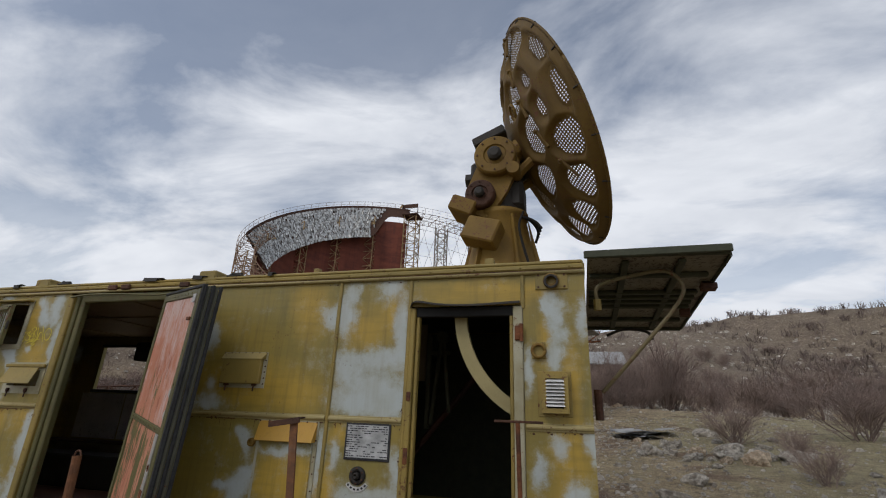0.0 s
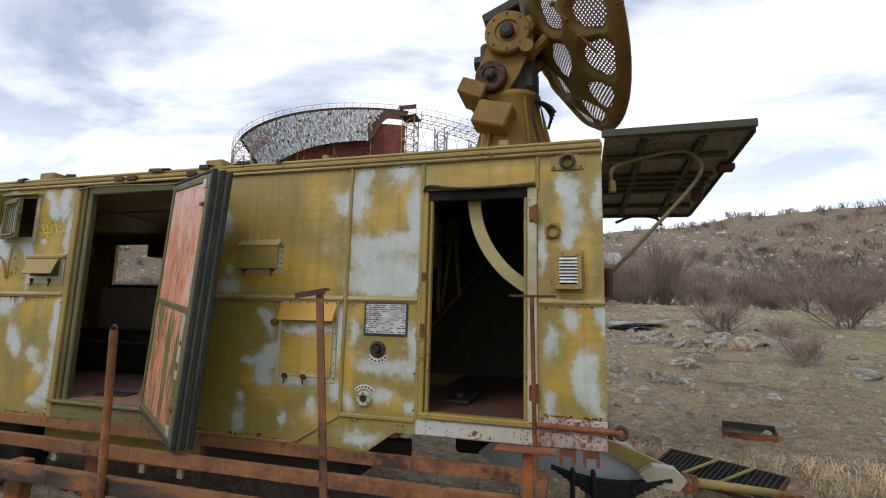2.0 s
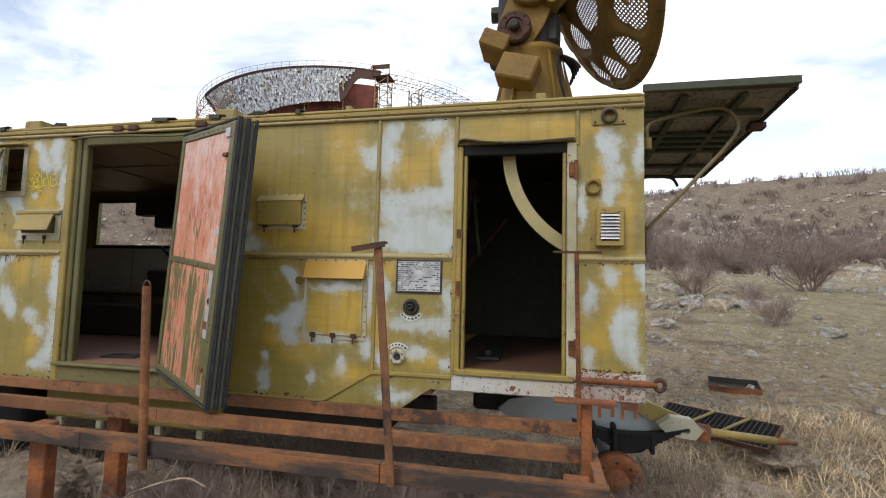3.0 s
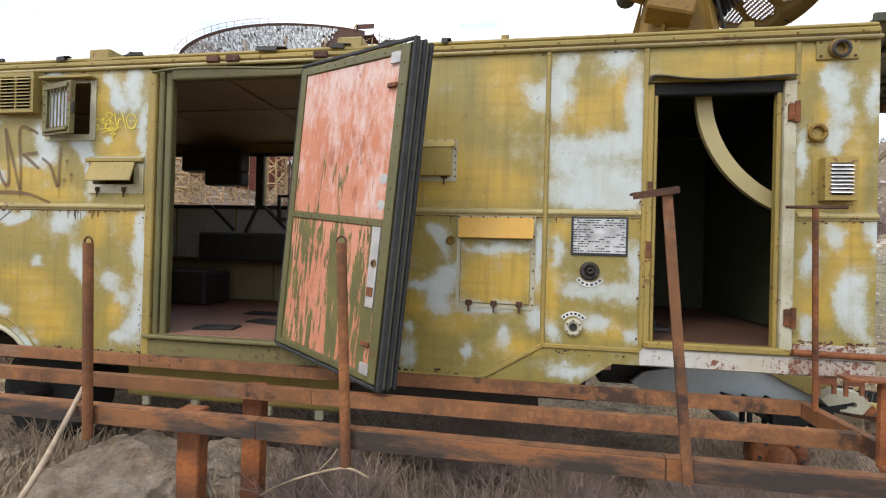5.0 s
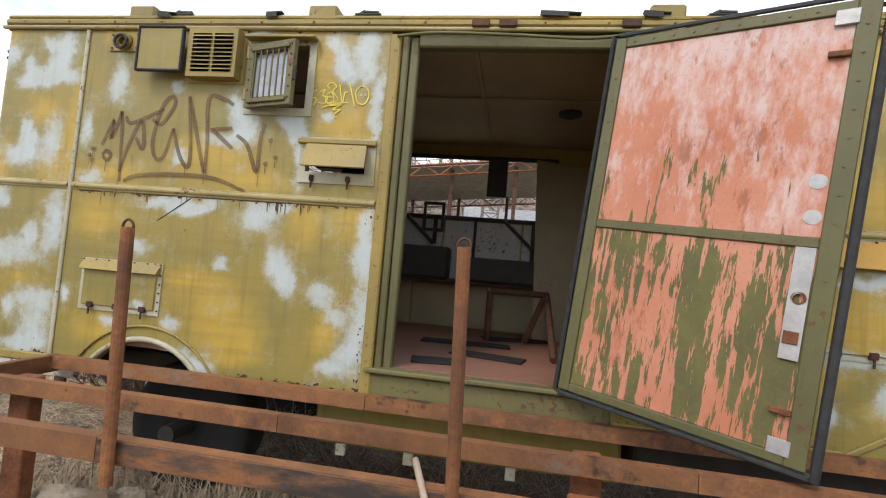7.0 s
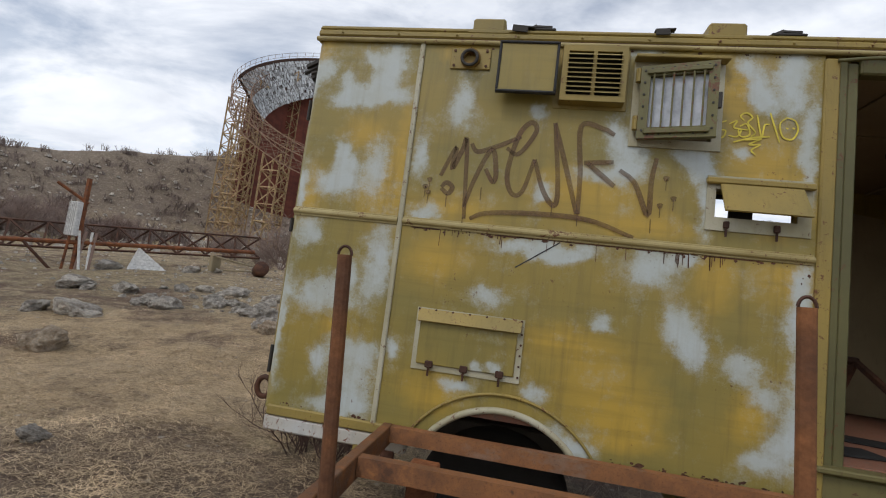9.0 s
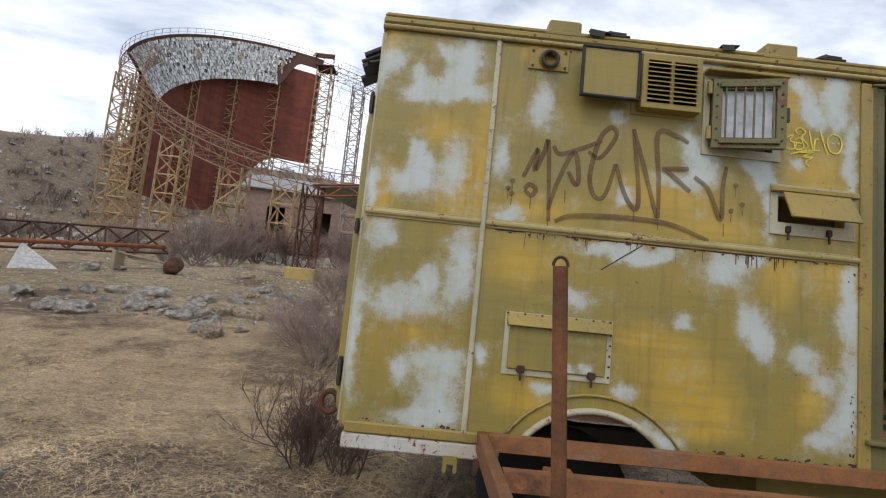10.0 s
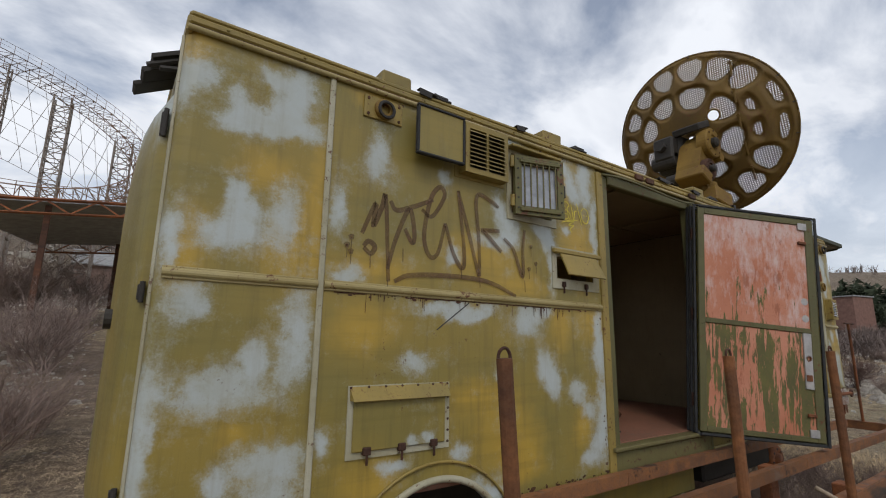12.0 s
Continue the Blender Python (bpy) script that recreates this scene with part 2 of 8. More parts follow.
# ---------------------------------------------------------------- materials
PALE_A = [(-7.13, 3, 0.06, 0.06), (-6.95, 2.83, 0.13, 0.04), (-6.95, 2.91, 0.04, 0.06), (-6.75, 2.86, 0.14, 0.04), (-6.71, 3.08, 0.06, 0.11), (-6.83, 3.07, 0.06, 0.03),
          (-6.99, 2.34, 0.1, 0.06), (-6.92, 2.43, 0.06, 0.07), (-6.95, 2.54, 0.03, 0.05), (-6.75, 2.44, 0.07, 0.12), (-7.06, 2.06, 0.07, 0.05),
          (-6.66, 1.92, 0.07, 0.21), (-6.95, 1.73, 0.16, 0.1), (-6.83, 1.87, 0.04, 0.06), (-6.75, 1.43, 0.15, 0.06), (-6.73, 1.25, 0.11, 0.12),
          (-6.94, 1.35, 0.04, 0.05), (-6.78, 1.14, 0.15, 0.03), (-6.76, 2.94, 0.06, 0.05), (-7.18, 1.55, 0.03, 0.3), (-7.19, 2.3, 0.03, 0.12), (-7.19, 2.95, 0.03, 0.1)]
PALE_B_UP = [(-6.29, 2.84, 0.06, 0.11), (-6.49, 2.52, 0.03, 0.09), (-6.45, 2.22, 0.08, 0.03), (-5.89, 2.8, 0.04, 0.03), (-5.5, 2.72, 0.04, 0.08),
             (-5.42, 2.6, 0.06, 0.1), (-5.11, 2.6, 0.05, 0.08), (-5.18, 2.63, 0.05, 0.03), (-5.06, 2.37, 0.03, 0.13), (-4.92, 3.09, 0.04, 0.05),
             (-4.84, 2.99, 0.04, 0.08), (-4.8, 2.9, 0.03, 0.05), (-4.7, 3.11, 0.06, 0.07), (-4.71, 2.97, 0.04, 0.11), (-4.61, 2.67, 0.03, 0.25),
             (-5.4, 3.19, 0.09, 0.03), (-5.53, 2.5, 0.12, 0.03), (-5.82, 2.39, 0.04, 0.03), (-4.91, 2.65, 0.03, 0.03)]
PALE_B_LOW = [(-5.87, 2.1, 0.16, 0.03), (-5.66, 2.11, 0.12, 0.03), (-5.26, 2.05, 0.12, 0.1), (-5.12, 2.11, 0.04, 0.05), (-5.48, 1.76, 0.04, 0.04),
              (-5.13, 1.77, 0.06, 0.09), (-5.06, 1.69, 0.05, 0.06), (-4.62, 2.02, 0.04, 0.12), (-4.61, 1.83, 0.05, 0.1), (-4.74, 1.53, 0.06, 0.05),
              (-4.84, 1.64, 0.07, 0.05), (-4.59, 1.49, 0.04, 0.18), (-4.65, 1.29, 0.07, 0.1), (-4.77, 1.2, 0.06, 0.03), (-6.08, 1.8, 0.08, 0.05),
              (-6.08, 1.46, 0.03, 0.03), (-5.97, 1.47, 0.03, 0.03), (-6.17, 1.36, 0.09, 0.03), (-5.78, 1.36, 0.04, 0.03), (-6.52, 1.49, 0.03, 0.05),
              (-5.69, 1.17, 0.11, 0.05), (-5.54, 1.13, 0.08, 0.04)]
PALE_C_UP = [(-2.87, 2.77, 0.05, 0.09), (-2.94, 2.66, 0.04, 0.09), (-2.81, 2.37, 0.05, 0.05), (-2.79, 2.23, 0.16, 0.04), (-1.8, 2.89, 0.09, 0.08),
             (-1.68, 2.9, 0.06, 0.15), (-1.63, 3.09, 0.05, 0.05), (-1.33, 3.13, 0.08, 0.08), (-1.21, 2.86, 0.05, 0.15), (-1.17, 2.68, 0.06, 0.12),
             (-1.41, 2.58, 0.24, 0.06), (-1.65, 2.52, 0.07, 0.08), (-1.43, 2.4, 0.27, 0.09), (-1.51, 2.26, 0.23, 0.07), (-1.26, 2.28, 0.09, 0.08)]
PALE_C_LOW = [(-2.43, 2.04, 0.05, 0.03), (-2.37, 1.97, 0.04, 0.06), (-2.55, 1.68, 0.05, 0.03), (-2.4, 1.7, 0.09, 0.06), (-2.41, 1.58, 0.05, 0.11),
              (-2.34, 1.79, 0.06, 0.04), (-1.78, 1.89, 0.03, 0.2), (-2.05, 1.94, 0.21, 0.03), (-2.1, 1.56, 0.18, 0.03), (-1.78, 1.51, 0.04, 0.06),
              (-1.98, 1.38, 0.03, 0.06), (-2.22, 1.28, 0.03, 0.04), (-2.59, 1.23, 0.05, 0.08), (-2.61, 1.39, 0.03, 0.04), (-1.66, 1.92, 0.03, 0.09),
              (-1.67, 1.44, 0.04, 0.06), (-1.53, 1.7, 0.1, 0.06), (-1.29, 1.69, 0.11, 0.05), (-1.2, 1.85, 0.03, 0.11), (-1.43, 1.49, 0.08, 0.04),
              (-1.21, 1.43, 0.05, 0.03), (-1.58, 1.2, 0.14, 0.04)]
PALE_D = [(-0.1, 2.83, 0.05, 0.16), (0.06, 2.86, 0.03, 0.13), (-0.17, 2.94, 0.03, 0.08), (-0.14, 2.07, 0.04, 0.07), (0.05, 2.07, 0.03, 0.11), (-0.06, 1.78, 0.05, 0.08),
          (0.02, 1.61, 0.04, 0.16), (-0.07, 1.64, 0.03, 0.09), (-0.26, 1.52, 0.03, 0.07), (-0.32, 2.52, 0.03, 0.15), (-0.13, 2.58, 0.04, 0.08), (-0.27, 1.92, 0.03, 0.11)]
WARM_A = [(-7.2, 3.12, 0.09, 0.1), (-6.7, 2.33, 0.12, 0.14), (-7.11, 2.26, 0.07, 0.13), (-6.6, 2.56, 0.03, 0.22), (-6.9, 1.54, 0.05, 0.05), (-6.85, 2.64, 0.09, 0.06)]
WARM_B_UP = [(-5.61, 2.4, 0.26, 0.1), (-6.3, 2.26, 0.19, 0.07), (-4.8, 2.6, 0.14, 0.15), (-5.31, 2.25, 0.19, 0.05), (-4.94, 2.97, 0.07, 0.12), (-4.71, 2.39, 0.1, 0.11),
             (-6.35, 3.12, 0.1, 0.05)]
WARM_B_LOW = [(-4.68, 2.06, 0.12, 0.11), (-5.44, 1.4, 0.21, 0.16), (-5.32, 1.25, 0.12, 0.07), (-6.29, 1.3, 0.14, 0.1), (-5.67, 1.64, 0.17, 0.08),
              (-4.99, 2.03, 0.06, 0.14), (-4.81, 1.41, 0.07, 0.09), (-6.35, 1.98, 0.13, 0.09)]
WARM_C_UP = [(-2.5, 2.4, 0.35, 0.13), (-2.1, 2.3, 0.24, 0.09), (-1.53, 2.8, 0.16, 0.13), (-1.27, 2.95, 0.08, 0.13), (-2, 2.97, 0.14, 0.22)]
WARM_C_LOW = [(-2.01, 1.76, 0.18, 0.11), (-1.68, 1.66, 0.04, 0.19), (-2.33, 1.46, 0.13, 0.08), (-1.36, 1.46, 0.1, 0.06), (-1.9, 1.31, 0.13, 0.05),
              (-1.65, 2.06, 0.06, 0.07), (-2.53, 1.55, 0.06, 0.06), (-2.05, 1.78, 0.13, 0.09), (-2.02, 1.72, 0.2, 0.1)]
WARM_D = [(-0.78, 3.06, 0.32, 0.07), (-0.42, 3.02, 0.1, 0.06), (-0.2, 3.07, 0.08, 0.06), (-0.09, 1.98, 0.09, 0.18), (-0.2, 1.63, 0.06, 0.1), (-0.2, 2.71, 0.05, 0.12),
          (-0.02, 2.44, 0.04, 0.22)]
M_BODY_A = body_paint("camouflage paint by the rear corner", PALE_A, WARM_A)
M_BODY_BU, M_BODY_BL = body_paint("camouflage paint with the scrawl", PALE_B_UP, WARM_B_UP), body_paint("camouflage paint over the wheel arch", PALE_B_LOW, WARM_B_LOW)
M_BODY_CU, M_BODY_CL = body_paint("camouflage paint between the doors", PALE_C_UP, WARM_C_UP), body_paint("camouflage paint round the tool hatch", PALE_C_LOW, WARM_C_LOW)
M_BODY_D = body_paint("camouflage paint by the front corner", PALE_D, WARM_D)
M_BODY = body_paint("camouflage paint", [], [])
M_END = body_paint("camouflage paint of the end", [(-7.2, 2.9, .1, .1)], [])
M_TRIM = painted("ochre trim paint", (0.33, 0.235, 0.055), amount=0.60, second=(0.20, 0.16, 0.05))
M_TRIMP = painted("pale trim paint", (0.48, 0.46, 0.35), amount=0.61, second=(0.24, 0.20, 0.08))
M_BEAD = painted("pale olive bead paint", (0.40, 0.33, 0.15), amount=0.60, second=(0.25, 0.19, 0.06))
M_SILL = painted("flaking white sill paint", (0.52, 0.53, 0.52), wear=(0.16, 0.045, 0.02), amount=0.57, second=(0.42, 0.36, 0.25))
M_SILLR = painted("rust-eaten white sill", (0.46, 0.43, 0.38), wear=(0.15, 0.05, 0.022), amount=0.50, second=(0.20, 0.085, 0.045))
M_DISH = painted("dish paint", (0.235, 0.138, 0.018), amount=0.585, rough=0.72, second=(0.12, 0.068, 0.013))
# dish paint about a third darker: shade on the reflector's back, put into the colour
M_BOWL = painted("shaded brown bowl paint", (0.165, 0.098, 0.016), amount=0.585, rough=0.72, second=(0.085, 0.05, 0.011))
M_GREEN = painted("green door paint", (0.125, 0.115, 0.04), amount=0.6, second=(0.075, 0.072, 0.03))
M_EDGE = painted("weathered green-grey edge strip", (0.13, 0.13, 0.09), amount=0.62, second=(0.05, 0.05, 0.04))
M_SEAL = solid("perished grey-black rubber", (0.030, 0.031, 0.032), 0.8, 0, 0.5, 20)
M_STEP = painted("flaking olive threshold paint", (0.16, 0.14, 0.05), wear=(0.10, 0.045, 0.022), amount=0.575, second=(0.10, 0.08, 0.035))
# floor colour kept very dark: the dimness of the gear room is painted in
M_CAVE = painted("darkened gear room floor", (0.10, 0.05, 0.032), amount=0.6)
M_SALMON = streaky("peeling salmon primer")
M_RUST = rusty_mat("rusty steel", light=(0.36, 0.115, 0.03))
M_RUSTD = rusty_mat("dark rusty steel", (0.03, 0.014, 0.009), (0.13, 0.05, 0.022))


def rail_mat():
    k = Mat("rusty brown steel channel", 0.7)
    broad = k.noise(1.3, 5, 0.6)
    f = k.noise(13, 7, 0.72)
    g = k.noise(90, 4, 0.8)
    c = k.ramp(f, (0.36, (0.085, 0.038, 0.02)), (0.52, (0.175, 0.075, 0.031)), (0.66, (0.29, 0.125, 0.046)))
    c = k.mix(k.ramp(broad, (0.42, 0.0), (0.62, 0.55)), c, (0.25, 0.105, 0.037))
    c = k.mix(k.ramp(k.noise(2.1, 6, 0.66, k.scaled((1, 1, 1), (4, 2, 9))), (0.58, 0.0), (0.62, 0.85)), c, (0.035, 0.02, 0.014))
    c = k.mix(k.ramp(k.noise(3.4, 6, 0.7, k.scaled((0.6, 1, 1), (1, 8, 2))), (0.60, 0.0), (0.66, 0.5)), c, (0.20, 0.145, 0.11))
    c = k.mix(k.ramp(g, (0.54, 0.0), (0.72, 0.65)), c, (0.06, 0.025, 0.012))
    k.bump(k.math("ADD", g, k.math("MULTIPLY", f, 0.7)), 0.45, 0.004)
    return k.done(k.vary(c, 0.35), k.ramp(f, (0.35, 0.55), (0.65, 0.85)))


M_RUSTB = rail_mat()


def web_mat():
    # black patches and rust, the whole darkened for the shaded front of the rail
    k = Mat("shaded rail web with black patches", 0.6)
    f = k.noise(3.0, 7, 0.68, k.scaled((0.7, 1, 2.6)))
    g = k.noise(60, 5, 0.8)
    c = k.ramp(f, (0.42, (0.035, 0.026, 0.022)), (0.50, (0.10, 0.055, 0.034)), (0.58, (0.24, 0.098, 0.036)))
    c = k.mix(k.ramp(g, (0.54, 0.0), (0.68, 0.6)), c, (0.05, 0.028, 0.018))
    k.bump(g, 0.35, 0.003)
    return k.done(c)


M_RAILK = web_mat()
M_POST = rusty_mat("brown rusty pipe", (0.065, 0.028, 0.014), (0.30, 0.115, 0.036), 4.0)
M_BLACK = solid("black rubber", (0.010, 0.0095, 0.009), 0.85)
M_DARK = solid("dark grease and iron", (0.03, 0.026, 0.022), 0.7)
M_ZINC = solid("bare zinc plate", (0.42, 0.41, 0.40), 0.45, 0.3)
M_INNER = painted("cream inner lining", (0.31, 0.25, 0.145), wear=(0.08, 0.05, 0.025), amount=0.66)
M_FLOOR = painted("pink plywood floor", (0.30, 0.135, 0.085), wear=(0.2, 0.12, 0.08), amount=0.56)
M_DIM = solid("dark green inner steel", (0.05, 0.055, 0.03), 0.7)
M_ARC = painted("light duct paint", (0.37, 0.31, 0.14), amount=0.7)
M_WHITEP = solid("white paint", (0.68, 0.68, 0.66), 0.6)


def spray_mat():
    """Thin brown spray that lets the paint below show through."""
    k = Mat("thin brown spray paint", 0.55)
    c = k.mix(k.ramp(k.noise(9, 5, 0.6), (0.35, 0.0), (0.7, 1.0)), (0.115, 0.058, 0.024), (0.165, 0.09, 0.035))
    k.link(k.ramp(k.math("ADD", k.math("MULTIPLY", k.noise(5, 5, 0.6), 0.7), k.math("MULTIPLY", k.noise(120, 3, 0.7), 0.3)), (0.35, 0.42), (0.65, 0.82)), k.b.inputs["Alpha"])
    return k.done(c)


M_BROWNSP = spray_mat()
M_YELLSP = solid("lemon spray paint", (0.66, 0.54, 0.06), 0.6)
M_PLATE = solid("washed-out grey plate", (0.47, 0.48, 0.48), 0.5, 0, 0.45, 9)
M_INK = solid("black printing", (0.03, 0.03, 0.035), 0.6)
M_GLASS = solid("dusty window film", (0.45, 0.48, 0.53), 0.25)
M_LATT = painted("yellow lattice paint", (0.42, 0.30, 0.14), wear=(0.17, 0.07, 0.035), amount=0.51, rough=0.7)
M_LATTB = painted("rusty brown lattice", (0.25, 0.165, 0.10), wear=(0.13, 0.05, 0.03), amount=0.5, rough=0.8)
M_LATTG = painted("grey lattice paint", (0.30, 0.26, 0.22), wear=(0.16, 0.08, 0.05), amount=0.55, rough=0.7)
M_SHED = solid("grey shed roof", (0.29, 0.29, 0.285), 0.8, 0, 0.3, 3)
M_PINKW = solid("pinkish block wall", (0.27, 0.185, 0.15), 0.9, 0, 0.3, 2)
M_BRICK = solid("weathered red brick", (0.21, 0.115, 0.09), 0.9, 0, 0.3, 3)
M_CONC = solid("weathered concrete", (0.36, 0.33, 0.28), 0.9, 0, 0.25, 5)
M_TWIG = solid("dry purple brown twigs", (0.25, 0.185, 0.155), 0.9, 0, 0.4, 3)
M_TWIGD = solid("dark reddish twigs", (0.115, 0.07, 0.055), 0.9, 0, 0.3, 3)
M_SCRUB = solid("distant bare scrub", (0.18, 0.138, 0.12), 0.95, 0, 0.35, 0.2)
M_STRAW = solid("dead straw grass", (0.64, 0.48, 0.29), 0.9, 0, 0.45, 2)
M_STRAWG = solid("grey dead weeds", (0.36, 0.275, 0.185), 0.9, 0, 0.5, 2)
M_PINE = solid("dark evergreen", (0.045, 0.058, 0.03), 0.9, 0, 0.4, 1)


def rock_mat(name, lo, hi, orange):
    k = Mat(name, 0.92)
    f = k.noise(2.5, 8, 0.68)
    c = k.ramp(f, (0.40, lo), (0.5, tuple((a + b) / 2 for a, b in zip(lo, hi))), (0.60, hi))
    g = k.noise(9, 7, 0.75)
    c = k.mix(k.ramp(g, (0.54, 0.0), (0.62, 0.7)), c, orange)
    w = k.voro(14)
    c = k.mix(k.ramp(w, (0.12, 0.55), (0.3, 0.0)), c, (0.5, 0.47, 0.42))
    crack = k.noise(16, 9, 0.82)
    c = k.mix(k.ramp(crack, (0.31, 0.8), (0.38, 0.0)), c, (0.08, 0.06, 0.045))
    c = k.mix(k.ramp(k.noise(38, 6, 0.8), (0.56, 0.0), (0.63, 0.75)), c, (0.66, 0.60, 0.50))
    k.bump(k.math("ADD", k.math("ADD", g, crack), k.math("MULTIPLY", k.noise(45, 5, 0.7), 0.4)), 1.0, 0.1)
    return k.done(k.vary(c, 0.3))


M_HATCH = painted("stained grey underside paint", (0.24, 0.225, 0.17), wear=(0.07, 0.04, 0.025), amount=0.53, second=(0.16, 0.145, 0.10))
M_ROCK = rock_mat("lichen grey rock", (0.10, 0.082, 0.068), (0.33, 0.28, 0.235), (0.26, 0.15, 0.075))
M_ROCKF = rock_mat("brown fieldstone", (0.30, 0.26, 0.215), (0.74, 0.68, 0.59), (0.42, 0.32, 0.23))
M_ROCKL = rock_mat("pale fieldstone", (0.38, 0.27, 0.17), (0.84, 0.70, 0.52), (0.58, 0.37, 0.21))


def ground_mat():
    k = Mat("dry grass and bare earth", 0.95)
    big = k.noise(0.11, 5, 0.6)
    mid = k.noise(0.7, 8, 0.72)
    tuft = k.noise(5.0, 9, 0.8, k.scaled((1, 1, 0.4)), 0.8)
    fine = k.noise(26, 6, 0.75, k.scaled((1, 1, 0.3)), 1.2)
    c = k.ramp(mid, (0.30, (0.24, 0.165, 0.095)), (0.44, (0.42, 0.315, 0.185)), (0.60, (0.56, 0.435, 0.26)))
    c = k.mix(k.ramp(big, (0.43, 0.0), (0.58, 0.7)), c, (0.31, 0.245, 0.12))
    c = k.mix(k.ramp(k.noise(0.35, 6, 0.65, k.scaled((1, 1, 1), (7, 3, 0))), (0.54, 0.0), (0.68, 0.6)), c, (0.26, 0.16, 0.095))
    c = k.mix(k.ramp(tuft, (0.39, 0.85), (0.52, 0.0)), c, (0.09, 0.062, 0.04))
    c = k.mix(k.ramp(tuft, (0.54, 0.0), (0.66, 0.75)), c, (0.66, 0.525, 0.33))
    c = k.mix(k.ramp(fine, (0.38, 0.75), (0.51, 0.0)), c, (0.10, 0.07, 0.045))
    grit = k.noise(64, 5, 0.8)
    c = k.mix(k.ramp(grit, (0.36, 0.75), (0.46, 0.0)), c, (0.09, 0.062, 0.04))
    c = k.mix(k.ramp(grit, (0.56, 0.0), (0.66, 0.6)), c, (0.68, 0.53, 0.33))

    def zone(x, y, rx, ry, wobble):
        """0 in the middle of an oval on the ground, 1 at its rim."""
        off = k.t.nodes.new("ShaderNodeVectorMath")
        off.operation = "MULTIPLY_ADD"
        off.inputs[1].default_value, off.inputs[2].default_value = (1 / rx, 1 / ry, 0), (-x / rx, -y / ry, 0)
        k.link(k.co, off.inputs[0])
        ln = k.t.nodes.new("ShaderNodeVectorMath")
        ln.operation = "LENGTH"
        k.link(off.outputs[0], ln.inputs[0])
        return k.math("ADD", ln.outputs["Value"], k.math("MULTIPLY", k.math("SUBTRACT", mid, 0.5), wobble))

    # thin green-grey turf on the slope beyond the drawbar and at the feet of the towers
    turf = k.ramp(fine, (0.36, (0.10, 0.085, 0.045)), (0.50, (0.30, 0.265, 0.14)), (0.62, (0.45, 0.40, 0.23)))
    c = k.mix(k.ramp(zone(10, 19, 10, 14, 1.6), (0.6, 0.75), (1.1, 0.0)), c, turf)
    c = k.mix(k.ramp(zone(-20, 40, 7, 9, 1.6), (0.6, 0.85), (1.1, 0.0)), c, k.ramp(fine, (0.36, (0.05, 0.055, 0.022)), (0.6, (0.19, 0.20, 0.075))))
    # flattened straw lies in a wide patch behind the rear corner, bare red soil round it
    rim = zone(-11.2, 7.2, 4.2, 3.6, 1.6)
    blades = k.noise(13, 7, 0.8, k.scaled((1.0, 2.4, 1)), 1.8)
    straw = k.ramp(blades, (0.38, (0.11, 0.072, 0.038)), (0.48, (0.48, 0.34, 0.185)), (0.58, (0.76, 0.58, 0.35)))
    c = k.mix(k.ramp(rim, (0.7, 0.85), (1.15, 0.0)), c, straw)
    bare = k.noise(0.42, 7, 0.7, k.scaled((1, 1, 1), (13, 5, 0)))
    c = k.mix(k.ramp(bare, (0.53, 0.0), (0.61, 0.8)), c, k.ramp(fine, (0.38, (0.045, 0.026, 0.018)), (0.6, (0.17, 0.088, 0.052))))
    # bare brown soil, its dark tone also painting in the shade under the trailer; beside it too, and on the trodden
    # ground at both ends
    soil_shade = k.ramp(grit, (0.38, (0.045, 0.028, 0.019)), (0.5, (0.13, 0.082, 0.052)), (0.62, (0.26, 0.18, 0.12)))
    for x, y, rx, ry in ((-3.9, 3.9, 4.6, 1.7), (-8.7, 3.9, 1.9, 1.3), (7.0, 0.4, 5.5, 1.8), (-8.2, 13.5, 2.0, 8.5)):
        c = k.mix(k.ramp(zone(x, y, rx, ry, 1.2), (0.8, 0.85), (1.15, 0.0)), c, soil_shade)
    # scrubby brown soil on the higher slopes
    sy = k.t.nodes.new("ShaderNodeSeparateXYZ")
    k.link(k.co, sy.inputs[0])
    slope = k.math("ADD", sy.outputs[2], k.math("MULTIPLY", k.math("SUBTRACT", mid, 0.5), 8.0))
    upper = k.t.nodes.new("ShaderNodeMapRange")
    upper.inputs["From Min"].default_value, upper.inputs["From Max"].default_value = 3.0, 8.0
    upper.inputs["To Max"].default_value = 0.8
    k.link(slope, upper.inputs["Value"])
    c = k.mix(upper.outputs[0], c, k.ramp(tuft, (0.38, (0.07, 0.054, 0.042)), (0.52, (0.165, 0.13, 0.10)), (0.64, (0.32, 0.27, 0.22))))
    clump = k.noise(2.4, 9, 0.78, k.scaled((1, 1, 0.5), (2, 9, 0)), 0.6)
    c = k.mix(k.ramp(clump, (0.38, 0.6), (0.49, 0.0)), c, (0.12, 0.083, 0.055))
    c = k.mix(k.ramp(clump, (0.54, 0.0), (0.66, 0.4)), c, (0.66, 0.52, 0.35))
    pebble = k.voro(6)
    st = k.noise(1.7, 5, 0.7)
    c = k.mix(k.math("MULTIPLY", k.ramp(pebble, (0.10, 0.95), (0.2, 0.0)), k.ramp(st, (0.5, 0.0), (0.58, 1.0))), c, (0.40, 0.36, 0.31))
    k.bump(k.math("ADD", k.math("MULTIPLY", fine, 0.4), k.math("ADD", tuft, mid)), 1.0, 0.09)
    return k.done(c)


M_GROUND = ground_mat()


